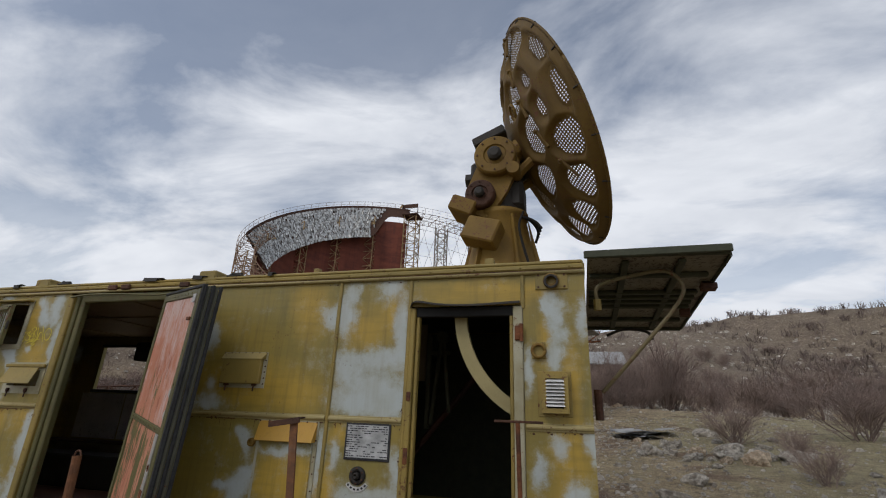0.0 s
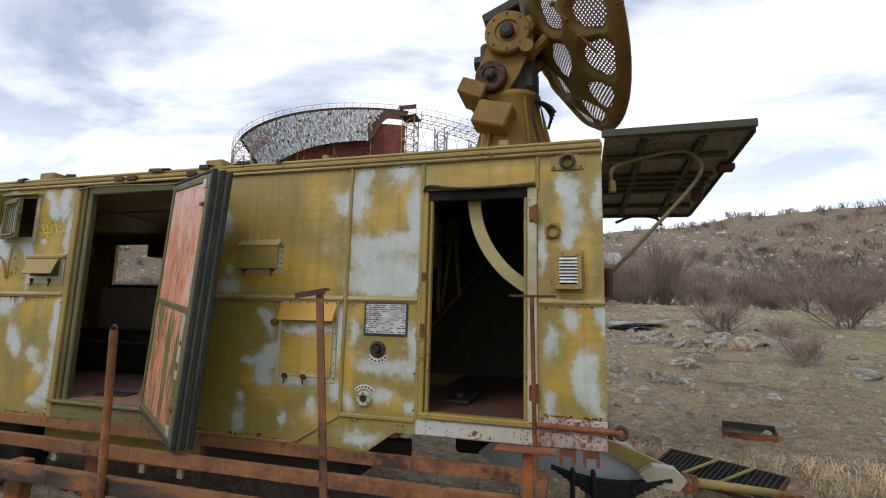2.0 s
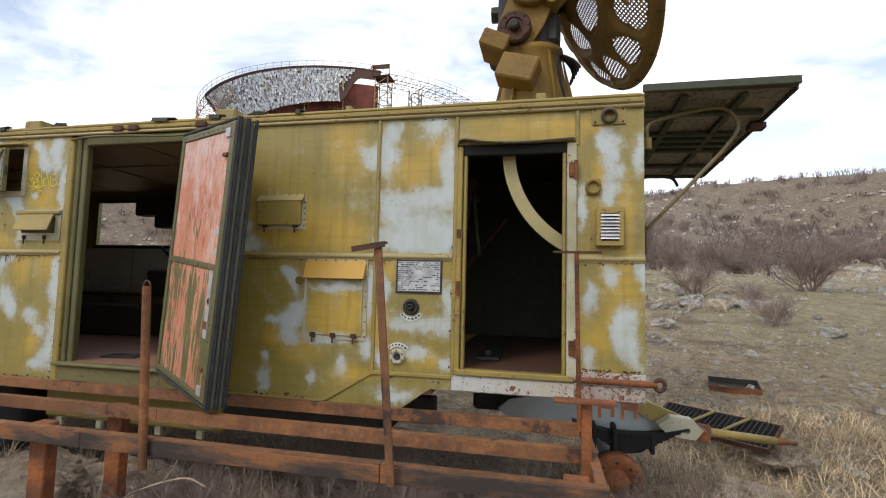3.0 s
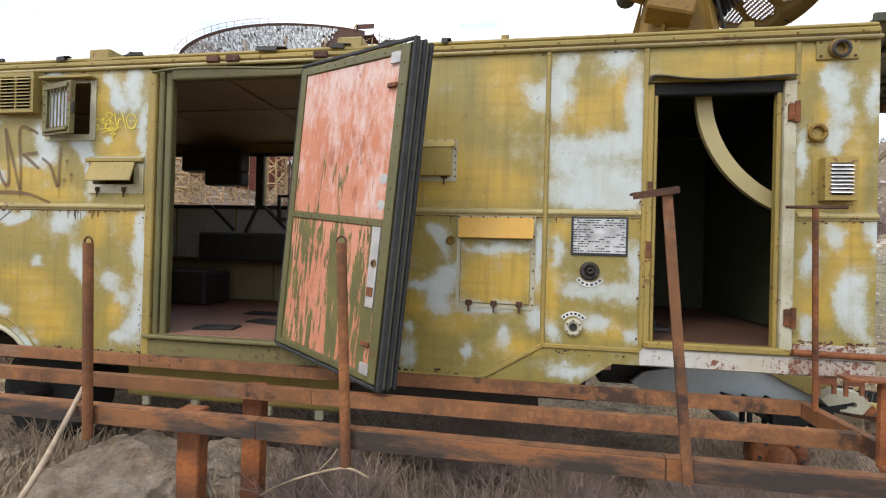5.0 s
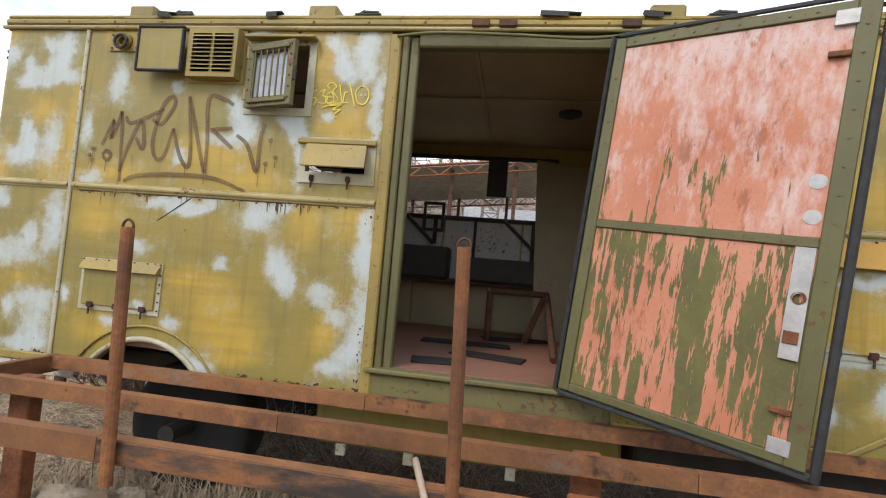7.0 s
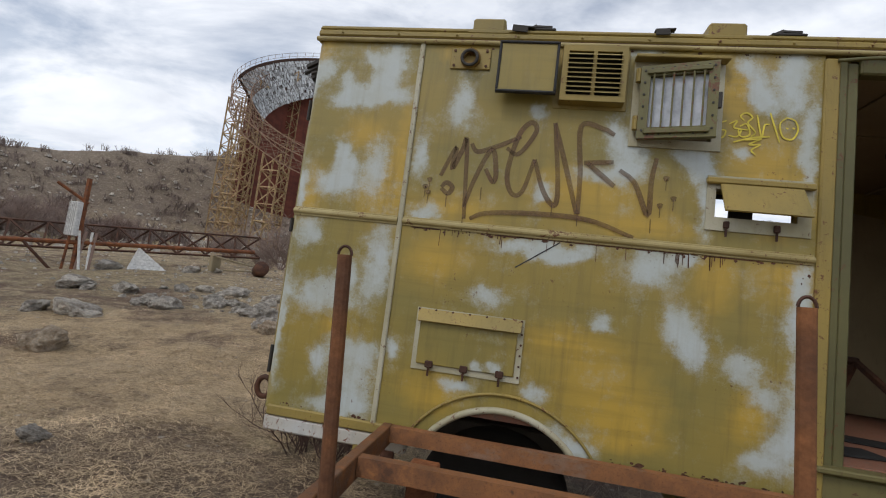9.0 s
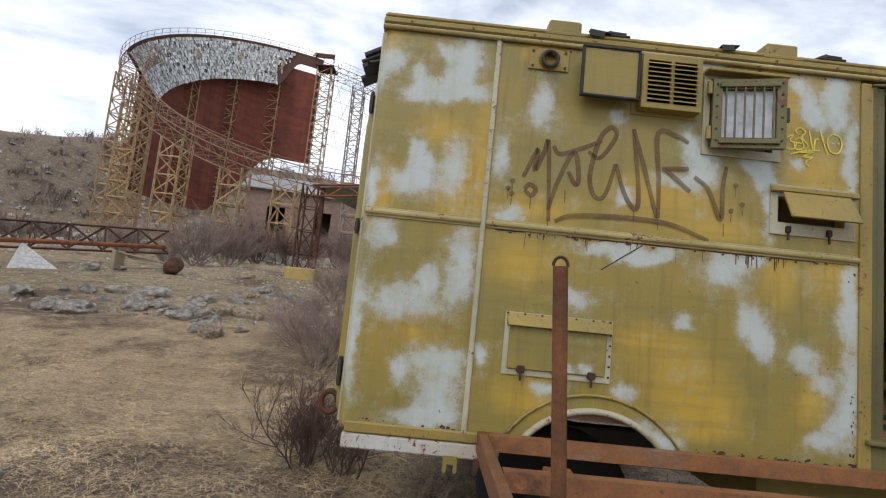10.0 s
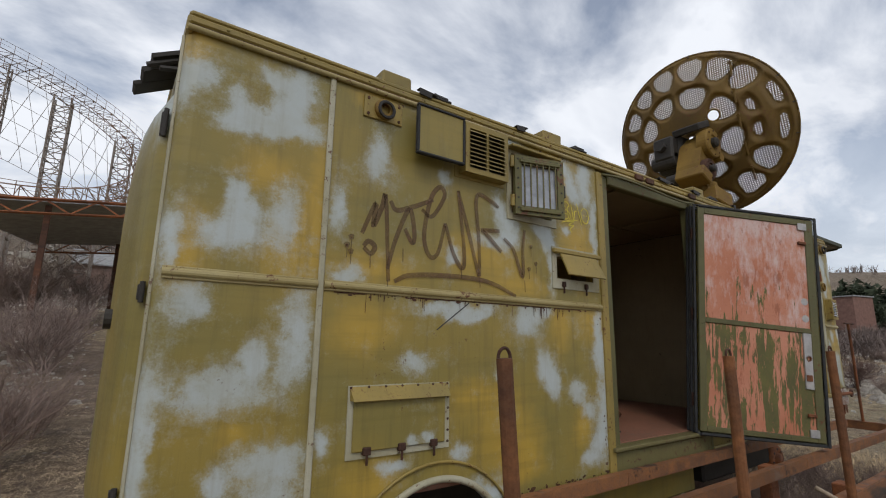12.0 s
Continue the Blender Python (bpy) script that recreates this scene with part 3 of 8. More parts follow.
def mirror_mat():
    k = Mat("weathered mirror facets", 0.3, 0.75)
    r = k.island()
    c = k.ramp(r, (0.0, (0.10, 0.09, 0.075)), (0.08, (0.27, 0.255, 0.23)), (0.5, (0.43, 0.425, 0.40)), (1.0, (0.64, 0.64, 0.61)))
    return k.done(c, k.ramp(k.noise(3, 3, 0.6), (0.3, 0.35), (0.7, 0.6)))


M_MIRROR = mirror_mat()


def rustwall_mat():
    k = Mat("oxide red sheet wall", 0.85)
    f = k.noise(0.35, 6, 0.65, k.scaled((1, 1, 3)))
    s = k.noise(1.2, 5, 0.7, k.scaled((2, 2, 0.15)))
    c = k.ramp(f, (0.3, (0.10, 0.026, 0.016)), (0.7, (0.21, 0.055, 0.03)))
    c = k.mix(k.ramp(s, (0.5, 0.0), (0.8, 0.6)), c, (0.05, 0.02, 0.015))
    return k.done(k.vary(c, 0.22))


M_RWALL = rustwall_mat()

# ---------------------------------------------------------------- mesh helpers


class B:
    """Collects boxes, rods and other solids of one mesh."""

    def __init__(self):
        self.v, self.f = [], []

    def add(self, verts, faces):
        n = len(self.v)
        self.v += [tuple(p) for p in verts]
        self.f += [tuple(i + n for i in q) for q in faces]
        return self

    def box(self, x0, x1, y0, y1, z0, z1, c=0.0):
        """A box with chamfered edges of size c."""
        if c <= 0:
            v = [(x, y, z) for x in (x0, x1) for y in (y0, y1) for z in (z0, z1)]
            return self.add(v, [(0, 1, 3, 2), (4, 6, 7, 5), (0, 4, 5, 1), (2, 3, 7, 6), (0, 2, 6, 4), (1, 5, 7, 3)])
        c = min(c, (x1 - x0) * .45, (y1 - y0) * .45, (z1 - z0) * .45)
        v, idx = [], {}
        for i, x in enumerate((x0, x1)):
            for j, y in enumerate((y0, y1)):
                for k, z in enumerate((z0, z1)):
                    sx, sy, sz = (c if i == 0 else -c), (c if j == 0 else -c), (c if k == 0 else -c)
                    for a, p in enumerate(((x, y + sy, z + sz), (x + sx, y, z + sz), (x + sx, y + sy, z))):
                        idx[i, j, k, a] = len(v)
                        v.append(p)
        g = idx
        f = []
        for i in (0, 1):
            q = [g[i, 0, 0, 0], g[i, 1, 0, 0], g[i, 1, 1, 0], g[i, 0, 1, 0]]
            f.append(q[::-1] if i == 0 else q)
            q = [g[0, i, 0, 1], g[1, i, 0, 1], g[1, i, 1, 1], g[0, i, 1, 1]]
            f.append(q if i == 0 else q[::-1])
            q = [g[0, 0, i, 2], g[1, 0, i, 2], g[1, 1, i, 2], g[0, 1, i, 2]]
            f.append(q[::-1] if i == 0 else q)
        for a in (0, 1):
            for b in (0, 1):
                f.append((g[0, a, b, 1], g[1, a, b, 1], g[1, a, b, 2], g[0, a, b, 2]))
                f.append((g[a, 0, b, 0], g[a, 1, b, 0], g[a, 1, b, 2], g[a, 0, b, 2]))
                f.append((g[a, b, 0, 0], g[a, b, 1, 0], g[a, b, 1, 1], g[a, b, 0, 1]))
                for d in (0, 1):
                    f.append((g[a, b, d, 0], g[a, b, d, 1], g[a, b, d, 2]))
        return self.add(v, f)

    def rod(self, p, q, r, n=8, r2=None, cap=True):
        p, q = Vector(p), Vector(q)
        d = q - p
        if d.length < 1e-6:
            return self
        d.normalize()
        u = d.orthogonal().normalized()
        w = d.cross(u)
        r2 = r if r2 is None else r2
        v = []
        for i in range(n):
            a = 2 * math.pi * i / n + math.pi / n
            e = u * math.cos(a) + w * math.sin(a)
            v += [p + e * r, q + e * r2]
        f = [(2 * i, 2 * ((i + 1) % n), 2 * ((i + 1) % n) + 1, 2 * i + 1) for i in range(n)]
        if cap:
            f += [tuple(2 * i for i in range(n))[::-1], tuple(2 * i + 1 for i in range(n))]
        return self.add(v, f)

    def path(self, pts, r, n=7):
        """A bent pipe through the points."""
        pts = [Vector(p) for p in pts]
        rings, v = [], []
        u = None
        for i, p in enumerate(pts):
            d = (pts[min(i + 1, len(pts) - 1)] - pts[max(i - 1, 0)]).normalized()
            u = d.orthogonal().normalized() if u is None else (u - d * u.dot(d)).normalized()
            w = d.cross(u)
            for j in range(n):
                a = 2 * math.pi * j / n
                v.append(p + (u * math.cos(a) + w * math.sin(a)) * r)
        f = []
        for i in range(len(pts) - 1):
            for j in range(n):
                k = (j + 1) % n
                f.append((i * n + j, i * n + k, (i + 1) * n + k, (i + 1) * n + j))
        f += [tuple(range(n))[::-1], tuple(range((len(pts) - 1) * n, len(pts) * n))]
        return self.add(v, f)

    def lathe(self, prof, n=24, m=None, closed=False):
        """Turns (radius, height) pairs about z, placed by m."""
        m = m or Matrix.Identity(4)
        v, f = [], []
        for r, z in prof:
            for j in range(n):
                a = 2 * math.pi * j / n
                v.append(m @ Vector((r * math.cos(a), r * math.sin(a), z)))
        k = len(prof)
        for i in range(k if closed else k - 1):
            for j in range(n):
                jj, ii = (j + 1) % n, (i + 1) % k
                f.append((i * n + j, i * n + jj, ii * n + jj, ii * n + j))
        if not closed:
            if prof[0][0] > 1e-4:
                f.append(tuple(range(n))[::-1])
            if prof[-1][0] > 1e-4:
                f.append(tuple(range((k - 1) * n, k * n)))
        return self.add(v, f)

    def slab(self, outline, holes=(), y0=0.0, y1=0.05):
        """A plate in the x-z plane from y0 to y1 with an outline and holes that go through."""
        bm = bmesh.new()
        loops = [list(outline)] + [list(h) for h in holes]
        edges = []
        for lp in loops:
            vs = [bm.verts.new((x, y0, z)) for x, z in lp]
            edges += [bm.edges.new((vs[i], vs[(i + 1) % len(vs)])) for i in range(len(vs))]
        bmesh.ops.triangle_fill(bm, use_beauty=True, edges=edges, normal=(0, -1, 0))
        if any(f.normal.y > 0 for f in bm.faces):
            bmesh.ops.reverse_faces(bm, faces=[f for f in bm.faces if f.normal.y > 0])
        r = bmesh.ops.extrude_face_region(bm, geom=list(bm.faces), use_keep_orig=True)
        for e in r["geom"]:
            if isinstance(e, bmesh.types.BMVert):
                e.co.y = y1
        bmesh.ops.recalc_face_normals(bm, faces=list(bm.faces))
        bm.verts.index_update()
        self.add([v.co[:] for v in bm.verts], [[v.index for v in f.verts] for f in bm.faces])
        bm.free()
        return self

    def moved(self, m):
        self.v = [tuple(m @ Vector(p)) for p in self.v]
        return self

    def mesh(self, name, mat, smooth=False):
        me = bpy.data.meshes.new(name)
        me.from_pydata(self.v, [], self.f)
        me.materials.append(mat)
        if smooth:
            me.polygons.foreach_set("use_smooth", [True] * len(me.polygons))
        me.update()
        return me


def thing(name, label, category, at=(0, 0, 0), group="", kind=""):
    ob = new(name)
    ob.location = at
    ob.empty_display_size = 0.1
    return tagged(ob, label, category, group, kind)


def part(name, b, mat, parent, label="", smooth=False, local=False):
    """One mesh under a thing. Its points are world points, or, if local, the thing's own."""
    ob = new(name, b.mesh(name, mat, smooth))
    ob.parent = parent
    if not local:
        m = Matrix.Identity(4)
        q = parent
        while q:
            m = q.matrix_basis.copy() @ m if q.parent is None else m
            q = q.parent
        if parent.parent is None:
            ob.matrix_parent_inverse = m.inverted()
    return tagged(ob, label) if label else ob


def single(name, b, mat, label, category, group="", kind="", smooth=False):
    return tagged(new(name, b.mesh(name, mat, smooth)), label, category, group, kind)


def rect(x0, x1, z0, z1):
    return [(x0, z0), (x1, z0), (x1, z1), (x0, z1)]


def arc(cx, cz, r, a0, a1, n, rz=None):
    return [(cx + r * math.cos(radians(a0 + (a1 - a0) * i / n)), cz + (rz or r) * math.sin(radians(a0 + (a1 - a0) * i / n))) for i in range(n + 1)]


def smooth_line(pts, n=8):
    """Catmull-Rom through the points."""
    p = [Vector(q) for q in pts]
    p = [p[0] * 2 - p[1]] + p + [p[-1] * 2 - p[-2]]
    out = []
    for i in range(1, len(p) - 2):
        for k in range(n):
            t = k / n
            a, b, c, d = p[i - 1:i + 3]
            out.append(0.5 * ((2 * b) + (c - a) * t + (2 * a - 5 * b + 4 * c - d) * t * t + (3 * b - a - 3 * c + d) * t ** 3))
    return out + [p[-2]]


# ---------------------------------------------------------------- ground


def sstep(a, b, x):
    t = min(1, max(0, (x - a) / (b - a)))
    return t * t * (3 - 2 * t)


def skyline(az):
    """Elevation of the hills, in degrees, by direction (0 ahead along y, positive to the right)."""
    pts = [(-180, 3), (-90, 4), (-62, 6), (-52, 8), (-45, 10), (-37, 12), (-20, 12.5), (0, 9.4), (12, 10.0), (20, 11.4), (32, 10.6), (50, 8.5), (75, 6.6), (90, 5), (130, 3), (180, 3)]
    for (a, e), (b, g) in zip(pts, pts[1:]):
        if a <= az <= b:
            return e + (g - e) * sstep(a, b, az)
    return 3


def height(x, y):
    dx, dy = x + 3, y
    r = math.hypot(dx, dy)
    az = math.degrees(math.atan2(dx, dy))
    s = max(0.0, y - 4, 0.55 * (r - 25), 1.75 * (r - 45))
    h = 0.1 + 0.1 * min(s, 18) + 0.085 * max(0, s - 18) + 0.0055 * max(0, s - 40) ** 2
    if r > 38:
        ridge, k = 95.0, 2.0
        top = 3.0 + math.tan(radians(skyline(az))) * min(r, ridge) - 0.05 * max(0, r - ridge)
        m = (top - h) / k
        h = top - k * (math.log(1 + math.exp(m)) if m < 30 else m)
    if 9 < r < 400:
        a = min(1, (r - 9) / 40)
        h += a * (1.1 * noise.noise((x * .05, y * .05, 0)) + 0.45 * noise.noise((x * .16, y * .16, 3)) + .2 * noise.noise((x * .5, y * .5, 7)))
    h += 0.05 * noise.noise((x * .8, y * .8, 5)) + 0.02 * noise.noise((x * 2.6, y * 2.6, 9))
    return h


def build_ground():
    b = B()
    n = 320
    radii = [0.0]
    r = 0.35
    while r < 900:
        radii.append(r)
        r += max(0.16, r * 0.034)
    cx, cy = -3.0, 3.0
    v = [(cx, cy, height(cx, cy))]
    for r in radii[1:]:
        for j in range(n):
            a = 2 * math.pi * j / n
            x, y = cx + r * math.cos(a), cy + r * math.sin(a)
            v.append((x, y, height(x, y)))
    f = [(0, 1 + j, 1 + (j + 1) % n) for j in range(n)]
    for i in range(len(radii) - 2):
        o = 1 + i * n
        for j in range(n):
            k = (j + 1) % n
            f.append((o + j, o + n + j, o + n + k, o + k))
    b.add(v, f)
    return single("ground", b, M_GROUND, "dry stony hillside of dead grass and bare earth", "ground", kind="structure", smooth=True)


build_ground()

# ---------------------------------------------------------------- the trailer
XL, XR, YF, YB, ZB, ZT = -7.20, 0.08, 3.22, 5.50, 1.08, 3.18
MID = 2.165
trailer = thing("radar_trailer", "old camouflage-painted radar trailer with patchy ochre, olive and pale paint", "trailer", (-3.5, 4.3, 0.15))


def tp(name, b, mat, label="", smooth=False):
    return part(name, b, mat, trailer, label, smooth)


def build_walls():
    d1 = (-4.40, -3.30, 1.26, 3.10)
    w = B().slab(rect(-6.565, -4.56, MID, ZT), [rect(-5.40, -5.05, 2.70, 3.08), rect(-5.01, -4.65, 2.33, 2.47)], YF, YF + .05)
    tp("wall_panel", B().slab(rect(XL + .06, -6.565, MID, ZT), [], YF, YF + .05), M_BODY_A)
    arch = arc(-5.915, 0.80, .455, 142, 38, 14)
    tp("wall_panel", B().slab([(XL + .06, ZB), (-6.565, ZB), (-6.565, MID), (XL + .06, MID)], [], YF, YF + .05), M_BODY_A)
    tp("wall_panel", w, M_BODY_BU)
    low = [(-6.565, ZB), (arch[0][0] - .06, ZB)] + arch + [(arch[-1][0] + .06, ZB), (-4.56, ZB), (-4.56, MID), (-6.565, MID)]
    tp("wall_panel", B().slab(low, [], YF, YF + .05), M_BODY_BL)
    tp("wall_panel", B().slab(rect(-3.22, -1.745, MID, ZT), [], YF, YF + .05), M_BODY_CU)
    tp("wall_panel", B().slab([(-3.22, 1.10), (-2.14, 1.10), (-1.745, 1.34), (-1.745, MID), (-3.22, MID)], [], YF, YF + .05), M_BODY_CL)
    tp("wall_panel", B().slab([(-2.14, 1.10), (-1.53, 1.10), (-1.32, 1.25), (-1.165, 1.25), (-1.165, 1.34), (-1.745, 1.34)], [], YF, YF + .05), M_BODY_CL)
    tp("wall_panel", B().slab(rect(-1.745, -1.165, MID, ZT), [], YF, YF + .05), M_BODY_CU)
    tp("wall_panel", B().slab(rect(-1.745, -1.165, 1.34, MID), [], YF, YF + .05), M_BODY_CL)
    tp("wall_panel", B().slab(rect(-1.165, -.34, 2.96, ZT), [], YF, YF + .05), M_BODY_D)
    tp("wall_panel", B().slab(rect(-.34, XR, MID, ZT), [], YF, YF + .05), M_BODY_D)
    tp("wall_panel", B().slab(rect(-.34, XR, 1.36, MID), [], YF, YF + .05), M_BODY_D)
    # flaking sill under the small door and the front corner
    tp("sill_beam", B().box(-1.17, XR - .002, YF - .012, YF + .05, 1.25, 1.358, .008), M_SILL, "flaking white sill with rust")
    # seams: half-round beads with rivets
    for x, z0, z1, mat in ((-6.565, ZB, ZT, M_TRIMP), (-1.745, 1.34, ZT, M_TRIM), (-1.165, 1.34, ZT, M_TRIM), (-.34, 2.93, ZT, M_TRIM)):
        b = B().box(x - .014, x + .014, YF - .012, YF + .002, z0, z1, .005)
        z = z0 + .05
        while z < z1:
            b.rod((x, YF - .016, z), (x, YF - .01, z), .006, 6)
            z += .11
        tp("seam_strip", b, mat)
    for x0, x1, mat in ((XL + .02, -6.58, M_TRIM), (-6.55, -4.57, M_TRIM), (-3.22, -1.76, M_TRIM), (-1.73, -1.18, M_TRIM), (-.33, XR, M_TRIM)):
        b = B().rod((x0, YF - .003, MID), (x1, YF - .003, MID), .017, 12)
        b.box(x0, x1, YF - .007, YF + .001, MID - .026, MID + .024, .003)
        x = x0 + .05
        while x < x1:
            b.rod((x, YF - .010, MID - .0215), (x, YF - .006, MID - .0215), .0035, 6)
            x += .14
        tp("belt_strip", b, M_BEAD)
    d = math.hypot(.395, .24)
    m = Matrix.Translation((-2.14, YF, 1.10)) @ Euler((0, -math.atan2(.24, .395), 0)).to_matrix().to_4x4()
    tp("seam_strip", B().box(0, d, -.012, .002, -.014, .014, .005).moved(m), M_TRIM)
    tp("seam_strip", B().box(-1.745, -1.17, YF - .012, YF + .002, 1.325, 1.353, .005), M_TRIM)
    # bottom edge rails
    for x0, x1, z in ((XL + .04, -6.40, ZB), (-5.44, -4.56, ZB), (-3.22, -2.16, 1.10)):
        b = B().box(x0, x1, YF - .016, YF + .05, z - .03, z + .022, .006)
        tp("bottom_rail", b, M_TRIM)
    tp("bottom_rail", B().box(XL + .03, -6.38, YF - .01, YF + .05, ZB - .11, ZB - .035, .008), M_SILL)
    # arch lip
    b = B()
    lip = [Vector((x, YF - .01, z)) for x, z in arc(-5.915, 0.80, .462, 142, 38, 18)]
    b.path([(lip[0].x - .08, YF - .008, ZB + .0)] + lip + [(lip[-1].x + .08, YF - .008, ZB + .0)], .017, 8)
    tp("arch_lip", b, M_TRIMP, smooth=True)
    b = B()
    lip = [Vector((x, YF - .006, z)) for x, z in arc(-5.915, 0.80, .54, 150, 30, 18)]
    b.path(lip, .008, 6)
    tp("arch_bead", b, M_TRIM, smooth=True)
    # rounded rear corner
    b = B()
    pts = [(XL + .06 - .06 * math.sin(radians(a)), YF + .06 - .06 * math.cos(radians(a))) for a in range(0, 91, 15)]
    v = [(x, y, z) for z in (ZB, ZT) for x, y in pts]
    k = len(pts)
    b.add(v, [(i + 1, i, i + k, i + k + 1) for i in range(k - 1)])
    tp("corner_post", b, M_BODY_A, smooth=True)
    tp("corner_bead", B().path([(XL - .004, YF + .07, ZB), (XL - .004, YF + .07, ZT)], .009, 6), M_TRIMP)
    # end and rear walls
    b = B().box(XL, XL + .05, YF + .06, YB, ZB, ZT)
    tp("end_wall", b, M_END)
    tp("end_wall", B().slab(rect(YF + .05, YB, 1.30, ZT), [rect(3.6, 5.1, 1.5, 3.05)], 0, .05).moved(Matrix(((0, 1, 0, XR - .05), (1, 0, 0, 0), (0, 0, 1, 0), (0, 0, 0, 1)))), M_BODY_D)
    tp("rear_wall", B().slab(rect(XL + .05, XR - .05, ZB, ZT), [rect(-6.75, -5.05, 2.38, 3.02), rect(-4.95, -3.45, 2.38, 3.02), [(-2.73, 2.20), (-2.54, 2.21), (-2.61, 2.40)]], YB - .05, YB), M_BODY)
    # bulging end door on the rear end, with hinges and handle
    prof = [(XL - .002, YF + .085), (XL - .035, YF + .10), (XL - .075, YF + .25), (XL - .105, YF + .5), (XL - .12, YF + .9), (XL - .12, YB - .6), (XL - .08, YB - .2), (XL - .002, YB - .1)]
    n = len(prof)
    rows = [(ZB + .0, 0.0), (ZB + .06, .8), (ZB + .16, 1.0), (ZT - .55, 1.0), (ZT - .32, .85), (ZT - .24, 0.0)]
    v = [(XL + (x - XL) * k - .002, y, z) for z, k in rows for x, y in prof]
    b = B().add(v, [(r * n + i + 1, r * n + i, r * n + n + i, r * n + n + i + 1) for r in range(len(rows) - 1) for i in range(n - 1)])
    door = tp("end_door", b, M_END, "bulging ochre end door, its paint sprayed over", True)
    for z0, z1 in ((2.05, 2.13), (1.25, 1.4), (2.72, 2.84)):
        part("hinge", B().box(XL - .045, XL - .02, YF + .085, YF + .12, z0 + .01, z1 - .01, .004).rod((XL - .03, YF + .078, z0), (XL - .03, YF + .078, z1), .010, 8), M_DARK, door)
    part("knob", B().rod((XL - .14, YF + .62, 2.0), (XL - .10, YF + .62, 2.0), .045, 12), M_DARK, door)
    # tattered hood over the rear end
    m = Matrix.Translation((XL - .01, YF + .10, 3.12)) @ pose(0, 0, 0, 0, -28, 0)
    b = B()
    for i in range(3):
        b.box(-.11 - .03 * (i % 3), 0, i * .12, i * .12 + .114, -.012, .006 + .004 * (i % 2))
    b.rod((-.14, .02, -.03), (0, .02, -.03), .012, 6).rod((-.1, .02, -.05), (-.02, .02, -.07), .012, 6)
    tp("end_hood", b.moved(m), M_DARK, "dark torn sheet hood")


build_walls()


def build_roof():
    tp("roof", B().box(XL + .02, XR - .01, YF + .03, YB - .03, ZT, ZT + .05, .02), M_TRIM)
    tp("roof_rail", B().box(XL, XR, YF - .012, YF + .035, ZT + .022, ZT + .062, .01), M_TRIM)
    tp("rail_bead", B().rod((XL, YF - .012, ZT + .001), (XR, YF - .012, ZT + .001), .013, 10), M_BEAD, "", True)
    tp("rail_seam", B().box(XL + .01, XR - .01, YF - .008, YF + .03, ZT + .011, ZT + .0215), M_RUSTD, "dark rusty seam under the roof rail")
    tp("gutter", B().box(XL, XR, YF - .004, YF + .06, ZT + .060, ZT + .092, .012), M_TRIM)
    tp("roof_rail", B().box(XL - .005, XL + .03, YF, YB, ZT - .01, ZT + .075, .012), M_TRIM)
    tp("roof_rail", B().box(XR - .03, XR + .008, YF, YB, ZT - .01, ZT + .075, .012), M_TRIM)
    for x in (-6.21, -5.0, -3.06):
        b = B().box(x - .09, x + .09, YF + .0, YF + .15, ZT + .07, ZT + .155, .012)
        b.box(x - .115, x + .115, YF - .005, YF + .05, ZT + .06, ZT + .085, .006)
        lug = tp("roof_lug", b, M_TRIM)
        h = B()
        h.rod((x + .19, YF + .03, ZT + .085), (x + .26, YF + .02, ZT + .118), .016, 6)
        h.rod((x + .25, YF + .02, ZT + .115), (x + .34, YF + .02, ZT + .112), .013, 6)
        h.box(x + .2, x + .36, YF, YF + .03, ZT + .09, ZT + .104, .004)
        part("hook", h, M_DARK, lug)
    tp("roof_lug", B().box(-.62, -.55, YF + .05, YF + .11, ZT + .09, ZT + .15, .006), M_TRIM)
    tp("roof_lug", B().box(-2.05, -2.0, YF + .05, YF + .11, ZT + .09, ZT + .14, .006), M_TRIM)
    for x in (-4.05, -3.9, -3.25):
        tp("rail_clip", B().box(x - .05, x + .05, YF - .04, YF - .018, ZT + .005, ZT + .05, .006), M_RUSTD)
    rg = random.Random(6)
    for i in range(22):
        x = XL + .15 + i * .335
        tp("rivet_head", B().lathe([(0.0, .008), (.005, .006), (.008, 0)], 8, Matrix.Translation((x, YF - .012, ZT + .042)) @ pose(0, 0, 0, 90)), M_TRIM)
    # bent scraps of the roof edge
    for x, w in ((-6.02, .12), (-5.3, .10), (-3.62, .22), (-3.12, .14), (-2.4, .06)):
        b = B().box(-w / 2, w / 2, -.006, .03, 0, .008, .002).box(-w / 2, w / 2 * .4, -.01, -.004, -.03, .006, .002)
        tp("edge_scrap", b.moved(Matrix.Translation((x, YF - .01, ZT + .098)) @ pose(0, 0, 0, rg.uniform(-14, 10), rg.uniform(-8, 8), 0)), M_DARK)


build_roof()


M_PALEIN = painted("dirty white lining", (0.50, 0.48, 0.45), wear=(0.12, 0.09, 0.07), amount=0.6)


